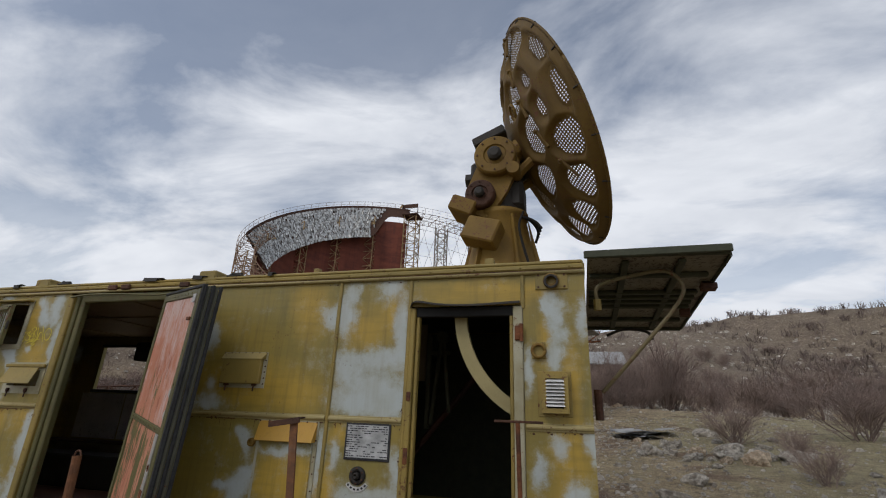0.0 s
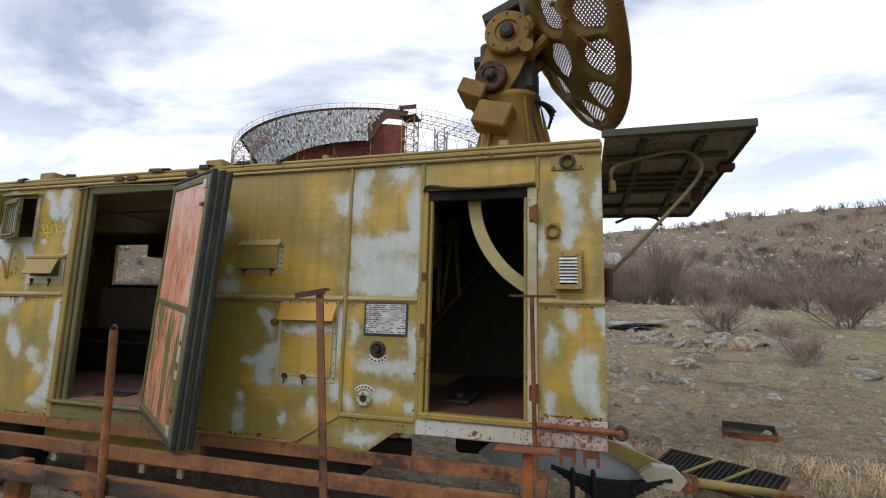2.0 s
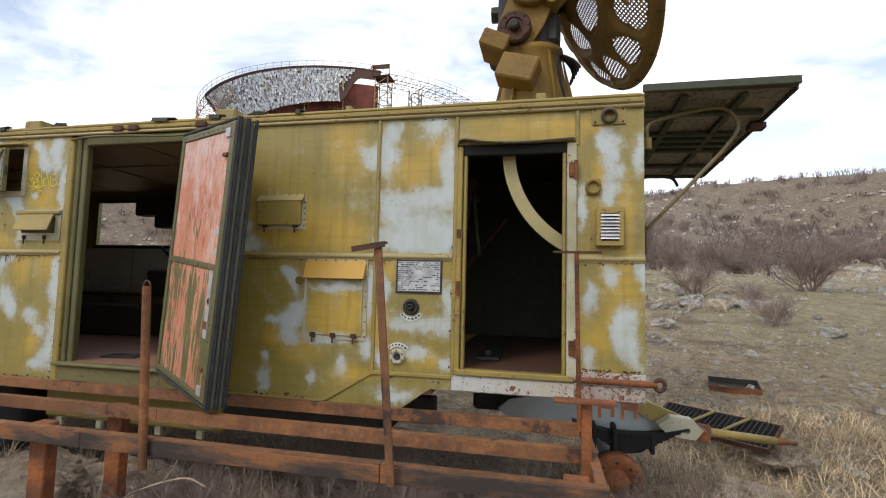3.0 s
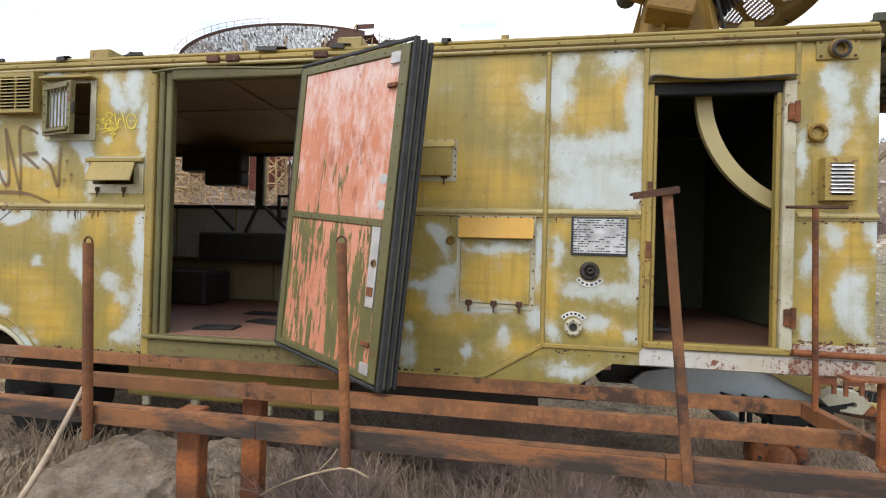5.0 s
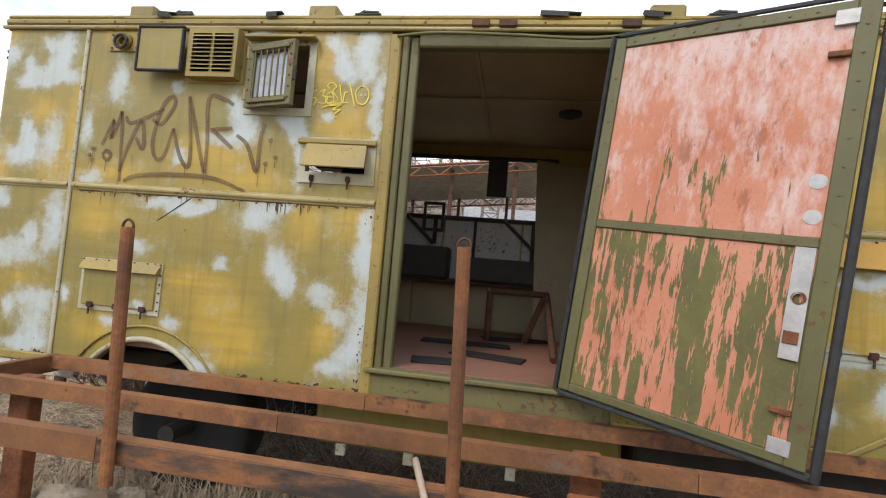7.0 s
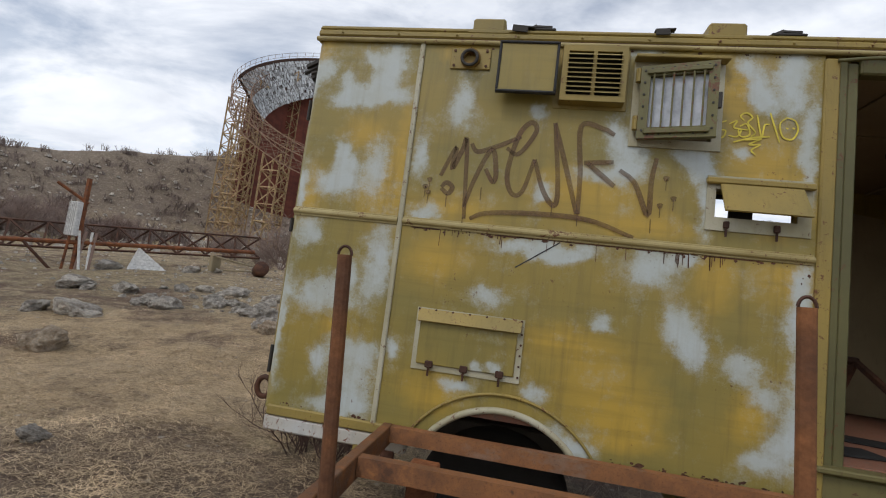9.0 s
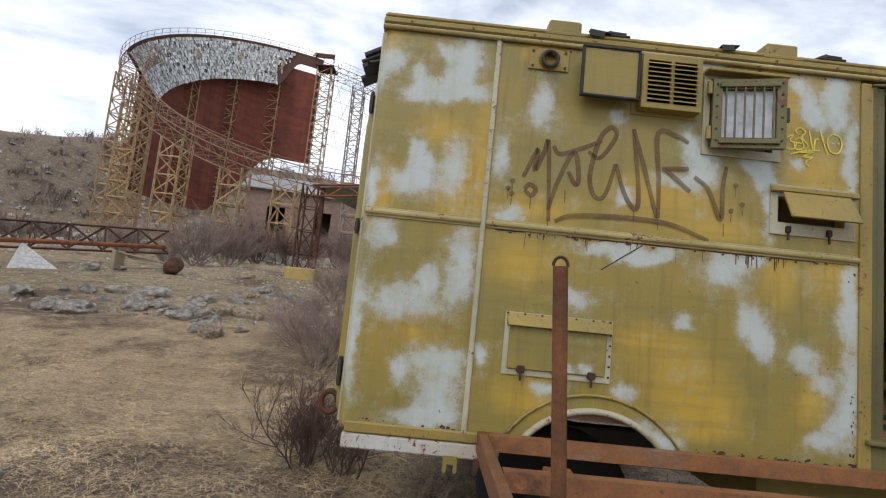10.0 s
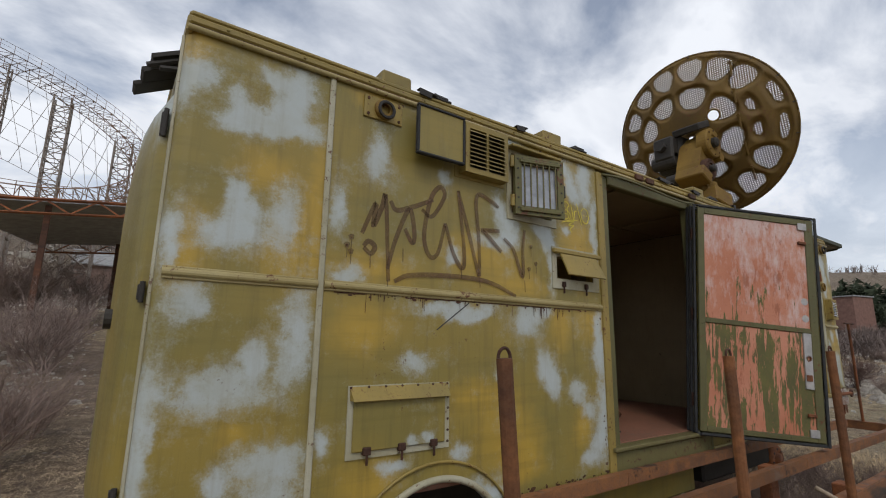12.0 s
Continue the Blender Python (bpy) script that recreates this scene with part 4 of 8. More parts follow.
def build_inside():
    tp("floor", B().box(XL + .06, -1.32, YF + .05, YB - .06, 1.20, 1.262), M_FLOOR)
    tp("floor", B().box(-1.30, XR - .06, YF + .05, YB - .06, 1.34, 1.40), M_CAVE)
    tp("ceiling", B().box(XL + .06, -2.22, YF + .06, YB - .06, ZT - .035, ZT - .008), M_INNER)
    b = B()
    b.box(XL + .06, -2.22, YF + .9, YF + .93, ZT - .05, ZT - .036, .004)
    for x in (-6.3, -5.2, -4.1, -3.0):
        b.box(x, x + .03, YF + .06, YB - .06, ZT - .048, ZT - .036, .004)
    tp("ceiling_batten", b, M_INNER)
    tp("lamp_socket", B().lathe([(.09, 0), (.09, -.02), (.05, -.035), (.0, -.035)], 16, Matrix.Translation((-3.42, 4.4, ZT - .036))), M_DARK)
    tp("partition", B().slab(rect(YF + .06, YB - .06, 1.27, ZT - .04), [], -2.2, -2.15).moved(Matrix(((0, 1, 0, 0), (1, 0, 0, 0), (0, 0, 1, 0), (0, 0, 0, 1)))), M_INNER)
    # lining of the rear wall below the windows, with panel joints
    x = XL + .08
    while x < -2.3:
        w = min(.78, -2.26 - x)
        tp("lining_panel", B().box(x, x + w - .012, YB - .072, YB - .055, 1.27, 1.70, .004), M_INNER)
        x += w
    for x in (-6.9, -6.1, -5.3, -4.5, -3.7):
        tp("pale_panel", B().box(x, x + .78, YB - .066, YB - .055, 1.76, 2.35, .004), M_PALEIN)
    # rails, posts and shelf in front of the windows
    b = B().box(XL + .1, -2.3, YB - .30, YB - .1, 1.715, 1.745, .006)
    tp("shelf", b, M_RUSTD, "dark rusty shelf")
    for x0, x1, z0, z1 in ((-6.75, -3.4, 2.36, 2.40), (-6.75, -3.4, 2.99, 3.03), (-5.05, -4.95, 2.38, 3.02), (-4.1, -3.9, 2.62, 3.0), (-4.62, -4.58, 2.1, 2.38), (-4.2, -4.17, 1.75, 2.4), (-3.62, -3.58, 1.75, 2.4)):
        tp("window_bar", B().box(x0, x1, YB - .09, YB - .056, z0, z1, .006), M_DARK)
    for x0, z0, x1, z1 in ((-5.3, 1.75, -5.0, 2.38), (-4.9, 2.38, -4.6, 2.1), (-3.9, 2.38, -3.6, 2.1), (-5.6, 2.38, -5.3, 2.1)):
        tp("brace", B().rod((x0, YB - .12, z0), (x1, YB - .12, z1), .018, 6), M_DARK)
    tp("mirror_frame", B().slab(rect(-4.72, -4.50, 2.22, 2.52), [rect(-4.69, -4.53, 2.25, 2.49)], YB - .16, YB - .13), M_DARK)
    tp("equipment_rack", B().box(-5.6, -4.4, YB - .34, YB - .14, 1.75, 2.06, .02).box(-4.3, -3.3, YB - .34, YB - .14, 1.75, 1.98, .02), M_DARK)
    tp("hanging_cabinet", B().box(-5.89, -5.12, YB - .3, YB - .1, 2.78, 3.03, .02).box(-5.6, -5.12, YB - .28, YB - .1, 2.62, 2.78, .02), M_DARK, "dark broken hanging cabinet")
    v = [(-3.62, 5.34, 3.0), (-2.90, 5.34, 2.9), (-2.89, 5.02, 1.275), (-3.56, 5.02, 1.275)]
    tp("loose_panel", B().add(v + [(x, y + .015, z) for x, y, z in v], [(0, 3, 2, 1), (4, 5, 6, 7), (0, 1, 5, 4), (1, 2, 6, 5), (2, 3, 7, 6), (3, 0, 4, 7)]), M_INNER, "loose cream lining panel leaning on the wall")
    for a, c in (((-3.95, 4.7, 1.69), (-3.46, 4.7, 1.69)), ((-3.48, 4.7, 1.69), (-3.46, 3.9, 1.29)), ((-3.5, 4.68, 1.66), (-3.64, 4.7, 1.28)), ((-3.95, 4.7, 1.69), (-3.95, 4.7, 1.27))):
        tp("bench_frame", B().rod(a, c, .028, 6), M_RUSTD)
    for x, y, w, r in ((-4.2, 3.55, .3, 10), (-3.9, 3.9, .5, -14), (-4.1, 4.4, .7, 4), (-3.7, 4.9, .6, 20)):
        tp("floor_scrap", B().box(-w / 2, w / 2, -.09, .09, 0, .012, .003).moved(Matrix.Translation((x, y, 1.264)) @ pose(0, 0, 0, 0, 0, r)), M_BLACK)
    tp("bench", B().box(-6.9, -5.2, YB - .75, YB - .3, 1.262, 1.62, .02), M_DARK)
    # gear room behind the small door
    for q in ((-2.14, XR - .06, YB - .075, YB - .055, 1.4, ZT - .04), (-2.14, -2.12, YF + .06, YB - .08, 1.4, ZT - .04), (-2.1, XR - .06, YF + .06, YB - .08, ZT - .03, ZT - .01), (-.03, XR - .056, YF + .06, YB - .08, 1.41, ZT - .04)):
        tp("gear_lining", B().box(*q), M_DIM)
    # curved band behind the small door
    o, i = arc(-.05, 2.93, .80, 176, 250, 18), arc(-.05, 2.93, .71, 176, 250, 18)
    tp("curved_duct", B().slab(o + i[::-1], [], YF + .10, YF + .14), M_ARC, "cream-painted curved steel band")
    b = B()
    b.box(-1.38, -1.34, 4.36, 4.40, 2.10, 2.95, .006).box(-1.38, -1.16, 4.36, 4.40, 2.76, 2.80, .006)
    b.rod((-1.23, 4.33, 2.91), (-1.31, 4.33, 2.14), .018, 8).rod((-1.21, 4.33, 2.91), (-1.14, 4.33, 2.24), .018, 8)
    b.rod((-1.22, 4.30, 2.92), (-1.22, 4.38, 2.92), .055, 14)
    tp('gear_beam', B().rod((-1.50, 4.45, 1.88), (-.9, 4.45, 2.6), .028, 6), M_RUSTD)
    tp('lining_panel', B().box(-1.50, -1.40, 4.40, 4.42, 2.52, 3.06, .004), M_INNER)
    tp("gear_frame", b, painted("gear green", (0.11, 0.11, 0.06)), "grey-green steel frame")
    tp("fallen_sheet", B().box(-1.06, -.88, 3.6, 4.4, 1.405, 1.43, .004).box(-1.0, -.95, 3.7, 4.2, 1.43, 1.47, .004), M_DARK)


build_inside()


def door_frames():
    # wide door: jambs in steps, header with a torn rubber lip, threshold
    for x0, x1, y0, y1 in ((-4.565, -4.50, YF - .018, YF + .05), (-4.498, -4.455, YF + .004, YF + .06), (-4.453, -4.40, YF + .02, YF + .08)):
        tp("door_jamb", B().box(x0, x1, y0, y1, 1.10, 3.15, .008), M_GREEN if x0 > -4.5 else M_TRIM)
    for x0, x1, y0, y1 in ((-3.30, -3.27, YF + .01, YF + .07), (-3.268, -3.222, YF - .012, YF + .05)):
        tp("door_jamb", B().box(x0, x1, y0, y1, 1.10, 3.15, .008), M_GREEN)
    tp("door_header", B().box(-4.40, -3.30, YF + .004, YF + .07, 3.085, 3.165, .008), M_GREEN)
    tp("door_threshold", B().box(-4.54, -3.25, YF - .01, YF + .05, 1.09, 1.225, .01).box(-4.54, -3.25, YF - .045, YF + .05, 1.232, 1.258, .006), M_STEP, "olive threshold with rust spots")
    b = B()
    pts = smooth_line([(-4.52, YF - .03, 3.13), (-4.3, YF - .04, 3.145), (-3.9, YF - .035, 3.14), (-3.5, YF - .04, 3.12), (-3.24, YF - .03, 3.145)], 6)
    b.path(pts, .009, 6)
    tp("drip_strip", b, M_GREEN, smooth=True)
    # small door
    for x0, x1, z0, z1, y0, y1 in ((-1.155, -1.118, 1.37, 2.95, YF - .014, YF + .05), (-1.116, -1.09, 1.37, 2.91, YF + .01, YF + .06), (-.435, -.41, 1.37, 2.91, YF + .01, YF + .06), (-.408, -.342, 1.37, 2.95, YF - .014, YF + .05)):
        tp("door_jamb", B().box(x0, x1, y0, y1, z0, z1, .006), M_TRIM if x0 < -.42 else M_TRIMP)
    tp("door_header", B().box(-1.116, -.41, YF + .004, YF + .06, 2.885, 2.955, .006), M_BLACK)
    tp("door_threshold", B().box(-1.15, -.36, YF - .03, YF + .05, 1.362, 1.40, .006), M_TRIM)
    b = B()
    pts = smooth_line([(-1.16, YF - .03, 2.945), (-1.12, YF - .05, 2.99), (-.95, YF - .06, 2.965), (-.7, YF - .05, 2.955), (-.36, YF - .04, 2.97)], 6)
    v, f = [], []
    for q in pts:
        v += [tuple(q), (q.x, YF, q.z + .02), (q.x, YF, q.z + .012), (q.x, q.y, q.z - .007)]
    for i in range(len(pts) - 1):
        f += [(4 * i + k, 4 * i + (k + 1) % 4, 4 * i + 4 + (k + 1) % 4, 4 * i + 4 + k) for k in range(4)]
    b.add(v, f)
    tp("drip_strip", b, M_DARK)
    for z in (2.76, 1.58):
        tp("broken_hinge", B().box(-.395, -.345, YF - .03, YF - .012, z - .05, z + .05, .006).rod((-.35, YF - .03, z - .06), (-.35, YF - .03, z + .06), .014, 8), M_RUST)
    for z0, z1 in ((1.9, 2.0), (2.3, 2.36)):
        tp("latch_plate", B().box(-1.15, -1.12, YF - .022, YF - .012, z0, z1, .004), M_RUST)


door_frames()


def build_open_door():
    W, H, T = 1.06, 1.85, 0.13
    o = Vector((-3.35, 3.12, 3.10))
    u = Vector((0.91, -0.56, -0.10)).normalized()
    v = Vector((-0.20, 0.075, -1.83))
    v = (v - u * v.dot(u)).normalized()
    up = -v
    m = Matrix.Translation(o + v * H) @ Matrix((u, up.cross(u), up)).transposed().to_4x4()
    # local x along the door, z up, y away from the pale face
    ob = thing("open_trailer_door", "open sagging trailer door with peeling salmon primer in a green frame", "door")
    ob.matrix_basis = m

    def dp(name, b, mat, label="", parent=ob, smooth=False):
        return part(name, b, mat, parent, label, smooth, True)

    dp("core", B().box(.03, W - .03, .02, T - .005, .03, H - .03), M_BODY)
    dp("upper_face", B().box(.075, W - .09, .008, .02, .90, H - .07, .003), M_SALMON, "salmon panel with whitish runs")
    dp("lower_face", B().box(.075, W - .09, .008, .02, .06, .86, .003), M_SALMON, "salmon panel peeled in green streaks")
    for x0, x1, z0, z1 in ((.02, .075, .02, H - .02), (W - .10, W - .03, .02, H - .02), (.075, W - .1, H - .07, H - .02), (.075, W - .1, .02, .06), (.075, W - .1, .86, .90)):
        f = dp("frame_strip", B().box(x0, x1, -.002, .02, z0, z1, .004), M_GREEN)
        b = B()
        if x1 - x0 > z1 - z0:
            k = int((x1 - x0) / .09)
            for i in range(k):
                b.rod((x0 + .04 + i * .09, -.006, (z0 + z1) / 2), (x0 + .04 + i * .09, 0, (z0 + z1) / 2), .006, 6)
        else:
            for i in range(int((z1 - z0) / .11)):
                b.rod(((x0 + x1) / 2, -.006, z0 + .06 + i * .11), ((x0 + x1) / 2, 0, z0 + .06 + i * .11), .006, 6)
        dp("screws", b, M_GREEN, "", f)
    # layered rubber and steel strips round the edge
    for i, (d, r) in enumerate(((.018, .012), (.042, .015), (.068, .014), (.092, .015), (.118, .014))):
        e = -.004 + .011 * (i % 2)
        dp("rubber_seal", B().path([(e, d, e), (W - e, d, e), (W - e, d, H - e), (e, d, H - e), (e, d, e + .01)], r, 6), (M_SEAL, M_EDGE, M_SEAL, M_EDGE, M_SEAL)[i])
    lock = dp("lock_plate", B().slab(rect(W - .17, W - .105, .42, .86), [arc(W - .135, .66, .018, 0, 330, 11)], -.004, .008), M_ZINC, "bare zinc lock plate")
    dp("lock_hole_rim", B().lathe([(.017, 0), (.026, 0), (.026, -.008), (.017, -.008)], 14, Matrix.Translation((W - .135, -.004, .66)) @ pose(0, 0, 0, 90), True), M_RUST, "", lock)
    dp("patch_rust", B().box(W - .165, W - .115, -.009, -.004, .48, .53, .002), M_RUST, "", lock)
    for x, z in ((W - .135, .98), (W - .135, 1.12)):
        dp("round_plate", B().lathe([(0, -.008), (.026, -.008), (.03, 0)], 16, Matrix.Translation((x, .006, z)) @ pose(0, 0, 0, 90)), M_ZINC)
    for x0, z0 in ((W - .16, .055), (W - .165, H - .115)):
        dp("corner_plate", B().box(x0, x0 + .075, -.008, .006, z0, z0 + .06, .002), M_ZINC)
    for z in (.22, 1.62):
        dp("striker", B().box(W - .17, W - .10, -.012, .006, z - .012, z + .012, .003), M_RUST)
    for z in (.25, .92, 1.6):
        dp("hinge", B().rod((.0, .05, z - .05), (.0, .05, z + .05), .016, 8), M_RUSTD)
    # thin rubber lip along the free edge, top and bottom, torn off beside the hinges
    for x0, x1, z0, z1 in ((W - .016, W + .010, -.010, H + .010), (.03, W - .018, -.010, .010), (.03, W - .018, H - .012, H + .010)):
        dp("rubber_lip", B().box(x0, x1, -.002, .012, z0, z1, .005), M_SEAL)


build_open_door()

# ---------------------------------------------------------------- radar dish on the roof


def build_dish():
    dish = thing("radar_dish", "ochre radar dish with perforated back on a conical roof pedestal", "radar dish", (-.66, 4.40, ZT + .05))

    def dp(name, b, mat, label="", smooth=False, parent=dish):
        return part(name, b, mat, parent, label, smooth)

    # pedestal
    base = Matrix.Translation((-.66, 4.40, ZT + .05))
    dp("pedestal_cone", B().lathe([(.43, 0), (.43, .04), (.40, .05), (.25, .86), (.27, .88), (.27, .93), (0, .93)], 28, base), M_DISH, "", True)
    dp("pedestal_flange", B().lathe([(.50, .0), (.50, .025), (.40, .03), (0, .03)], 28, base), M_DISH)
    for a in range(0, 360, 60):
        c, s = math.cos(radians(a)), math.sin(radians(a))
        b = B().slab([(.26, .86), (.27, .86), (.47, .03), (.38, .03)], [], -.012, .012).moved(base @ pose(0, 0, 0, 0, 0, a))
        dp("pedestal_rib", b, M_DISH)
    m = base @ pose(-.13, -.34, .62, -14, 18, -10)
    dp("junction_box", B().box(-.17, .17, -.1, .1, -.12, .13, .015).moved(m), M_DISH)
    dp("neck", B().rod((-.62, 4.4, 4.05), (-.60, 4.4, 4.55), .17, 18).box(-.75, -.42, 4.25, 4.6, 4.2, 4.5, .04), M_DARK, "greasy dark turning neck")
    # gearbox arm with two drums that face the near side
    arm = Matrix.Translation((-.72, 4.27, 4.50)) @ pose(0, 0, 0, 0, 22, 0)
    dp("gearbox", B().slab([(-.16, -.42), (.14, -.42), (.20, -.1), (.20, .25), (.1, .36), (-.12, .36), (-.20, .2), (-.2, -.2)], [], -.1, .22).moved(arm), M_DISH)
    for (x, z, r) in ((-.68, 4.72, .215), (-.83, 4.30, .15)):
        q = Matrix.Translation((x, 4.17, z)) @ pose(0, 0, 0, 90)
        drum = dp("drum", B().lathe([(r, -.06), (r, .07), (r - .015, .085), (r * .55, .085), (r * .5, .07), (r * .45, .07), (.0, .075)], 32, q), M_DISH if r > .2 else M_RUSTD)
        part("hub_cap", B().lathe([(r * .33, .06), (r * .33, .12), (r * .2, .14), (0, .14)], 16, q), M_DARK, drum)
        b = B()
        for a in range(0, 360, 45):
            b.lathe([(.0, .095), (.011, .095), (.011, .08)], 6, q @ pose(r * .82 * math.cos(radians(a)), r * .82 * math.sin(radians(a)), 0))
        part("bolt_ring", b, M_RUSTD, drum)
    dp("top_cover", B().box(-.22, .14, -.16, .22, -.05, .05, .012).moved(Matrix.Translation((-.72, 4.32, 5.02)) @ pose(0, 0, 0, 0, -24, 0)), M_DARK, "dark cover box")
    dp("motor_box", B().box(-.16, .1, -.14, .25, -.07, .09, .015).moved(Matrix.Translation((-.98, 4.2, 4.16)) @ pose(0, 0, 0, 0, 24, 0)), M_DISH)
    dp("motor", B().rod((-1.02, 4.1, 4.20), (-1.02, 4.6, 4.20), .085, 14).rod((-.9, 4.5, 4.55), (-.9, 4.85, 4.55), .10, 14), M_DARK)
    dp("drive_housing", B().box(-.86, -.45, 4.45, 4.85, 4.4, 4.95, .05).box(-1.02, -.86, 4.5, 4.8, 4.55, 4.9, .03).rod((-1.1, 4.66, 4.75), (-.9, 4.66, 4.75), .08, 6), M_DARK, "dark greasy drive housing")
    dp("small_drum", B().rod((-.50, 4.08, 4.55), (-.50, 4.3, 4.55), .065, 16), M_DISH)
    for i in range(6):
        y = 4.28 + .045 * i
        dp("cut_cable", B().path(smooth_line([(-.55, y, 4.1), (-.40, y - .02, 4.07 + .015 * i), (-.30, y - .05, 4.0), (-.25 - .015 * i, y - .06, 3.93 - .012 * i)], 4), .014, 5), M_BLACK)
    dp("cable", B().path(smooth_line([(-.42, 4.22, 4.12), (-.45, 4.1, 3.9), (-.36, 4.08, 3.5), (-.3, 4.05, 3.25)], 6), .012, 6), M_BLACK)

    # the reflector: a shallow bowl opening to the front, pressed ribs and perforated fields
    R, D = 1.24, 0.36
    nrm = Vector((0.91, 0.12, 0.39)).normalized()
    side = nrm.cross(Vector((0, 0, 1))).normalized()
    upv = side.cross(nrm)
    mm = Matrix.Translation((-.13, 4.51, 5.10)) @ Matrix((side, upv, nrm)).transposed().to_4x4()

    def bowl(r, a, off=0.0):
        return mm @ Vector((r * math.cos(a), r * math.sin(a), D * (r / R) ** 2 - D + off))

    # windows: (radius of the middle, its angle in degrees, half height, half width), rounded
    fields = [(1.00, 172, .10, .13), (1.01, 149, .13, .15), (1.03, 128, .14, .15), (1.03, 107, .16, .155), (1.02, 85, .17, .17), (1.00, 63, .17, .17), (.98, 43, .17, .155),
              (1.10, 18, .065, .18), (1.08, -8, .065, .19), (.95, -32, .17, .16), (.98, -56, .16, .16), (.68, 154, .13, .17), (.66, 121, .14, .16), (.60, 82, .16, .18),
              (.54, 37, .15, .17), (.50, -19, .15, .19), (.81, 19, .06, .10), (.80, -7, .06, .10), (.52, -74, .15, .18), (.60, -120, .15, .18), (.66, -163, .13, .17)]
    fields += [(1.0, -80 - 21.5 * i, .14, .15) for i in range(5)]
    fields = [(r, radians(a), h, w) for r, a, h, w in fields]
    NA, NR = 360, 70

    def depth(r, a):
        """How deep inside a window field (metres), negative outside."""
        best = -1.0
        for rc, ac, h, w in fields:
            if abs(r - rc) > h + .1:
                continue
            d = (a - ac + math.pi) % (2 * math.pi) - math.pi
            if abs(d) * r > w + .12:
                continue
            # narrower towards the middle of the dish
            ww = w * (1 + .35 * (r - rc) / h * min(1, h / .12))
            q = 1 - ((abs(r - rc) / h) ** 2.7 + (abs(d) * r / ww) ** 2.7) ** (1 / 2.7)
            best = max(best, q * min(h, w))
        return best

    hole = mm.inverted() @ Vector((-.5, 4.14, 5.21))
    shell, mesh = B(), B()
    rows = [.05 + (R - .05) * i / NR for i in range(NR + 1)]
    dd = [[depth(r, 2 * math.pi * j / NA) for j in range(NA)] for r in rows]
    keep = {}

    def idx(i, j, b):
        j %= NA
        key = (i, j)
        if key not in keep:
            r, a = rows[i], 2 * math.pi * j / NA
            bulge = 0.05 * (1 - sstep(-.055, .006, dd[i][j])) * (1 - sstep(R - .06, R, r))
            keep[key] = len(b.v)
            b.v.append(tuple(bowl(r, a, -bulge)))
        return keep[key]

    for i in range(NR):
        for j in range(NA):
            q = [dd[i][j], dd[i + 1][j], dd[i + 1][(j + 1) % NA], dd[i][(j + 1) % NA]]
            rc, ac = (rows[i] + rows[i + 1]) / 2, 2 * math.pi * (j + .5) / NA
            if (max(q) > .012 and min(q) > .004) or math.hypot(rc * math.cos(ac) - hole.x, rc * math.sin(ac) - hole.y) < .085:
                continue
            shell.f.append((idx(i, j, shell), idx(i, j + 1, shell), idx(i + 1, j + 1, shell), idx(i + 1, j, shell)))
    ob = dp("reflector_shell", shell, M_BOWL, "pressed ochre shell with ribs", True)
    # perforated sheet in the windows: a square lattice of thin bars leaves the holes
    st = .029
    k = int(R / st)
    w = .0078
    for rc, ac, h, ww in fields:
        for u in range(-k, k + 1):
            for v in range(-k, k + 1):
                x, y = u * st, v * st
                r = math.hypot(x, y)
                if abs(r - rc) > h + .02:
                    continue
                d = (math.atan2(y, x) - ac + math.pi) % (2 * math.pi) - math.pi
                if abs(d) * r > ww * 1.4 or depth(r, math.atan2(y, x)) < -.012 or math.hypot(x - hole.x, y - hole.y) < .09:
                    continue
                # bars to the neighbours
                for ddx, ddy in ((st, 0), (0, st)):
                    x2, y2 = x + ddx, y + ddy
                    nx, ny = -ddy / st * w, ddx / st * w
                    pts = []
                    for px, py in ((x - nx, y - ny), (x + nx, y + ny), (x2 + nx, y2 + ny), (x2 - nx, y2 - ny)):
                        rr = math.hypot(px, py)
                        pts.append(mm @ Vector((px, py, D * (rr / R) ** 2 - D - .004)))
                    mesh.add(pts, [(0, 1, 2, 3)])
    s = part("perforated_sheet", mesh, M_BOWL, ob)
    s["kind"] = "stuff"
    hr = math.hypot(hole.x, hole.y)
    dp("hole_rim", B().path([mm @ Vector((hole.x + .088 * math.cos(radians(a)), hole.y + .088 * math.sin(radians(a)), D * (hr / R) ** 2 - D - .01)) for a in range(0, 361, 15)], .016, 6), M_DISH, "", True)
    rim = B()
    rim.path([bowl(R, 2 * math.pi * j / 96) for j in range(97)], .014, 6)
    dp("rim", rim, M_BOWL, "", True)
    for j in range(18):
        a = 2 * math.pi * (j + .3) / 18
        dp("rim_clip", B().rod(bowl(R - .03, a, -.025), bowl(R + .014, a, .0), .008, 5), M_DARK)
    # hinge line of the folding side sector
    for i in range(5):
        y = -.8 + .38 * i
        p, q = [mm @ Vector((.62, yy, D * ((.62 ** 2 + yy * yy) / R ** 2) - D - .05)) for yy in (y, y + .2)]
        dp("fold_hinge", B().rod(p, q, .018, 6).rod(q, q + nrm * -.03, .024, 6), M_BOWL)
    dp("back_bracket", B().rod(bowl(.1, 0), (-.62, 4.35, 4.72), .10, 10).rod(bowl(.35, 4.2, -.02), (-.6, 4.45, 4.4), .05, 8).rod(bowl(.35, 5.4, -.02), (-.55, 4.3, 4.5), .05, 8), M_DISH)
    return dish


build_dish()


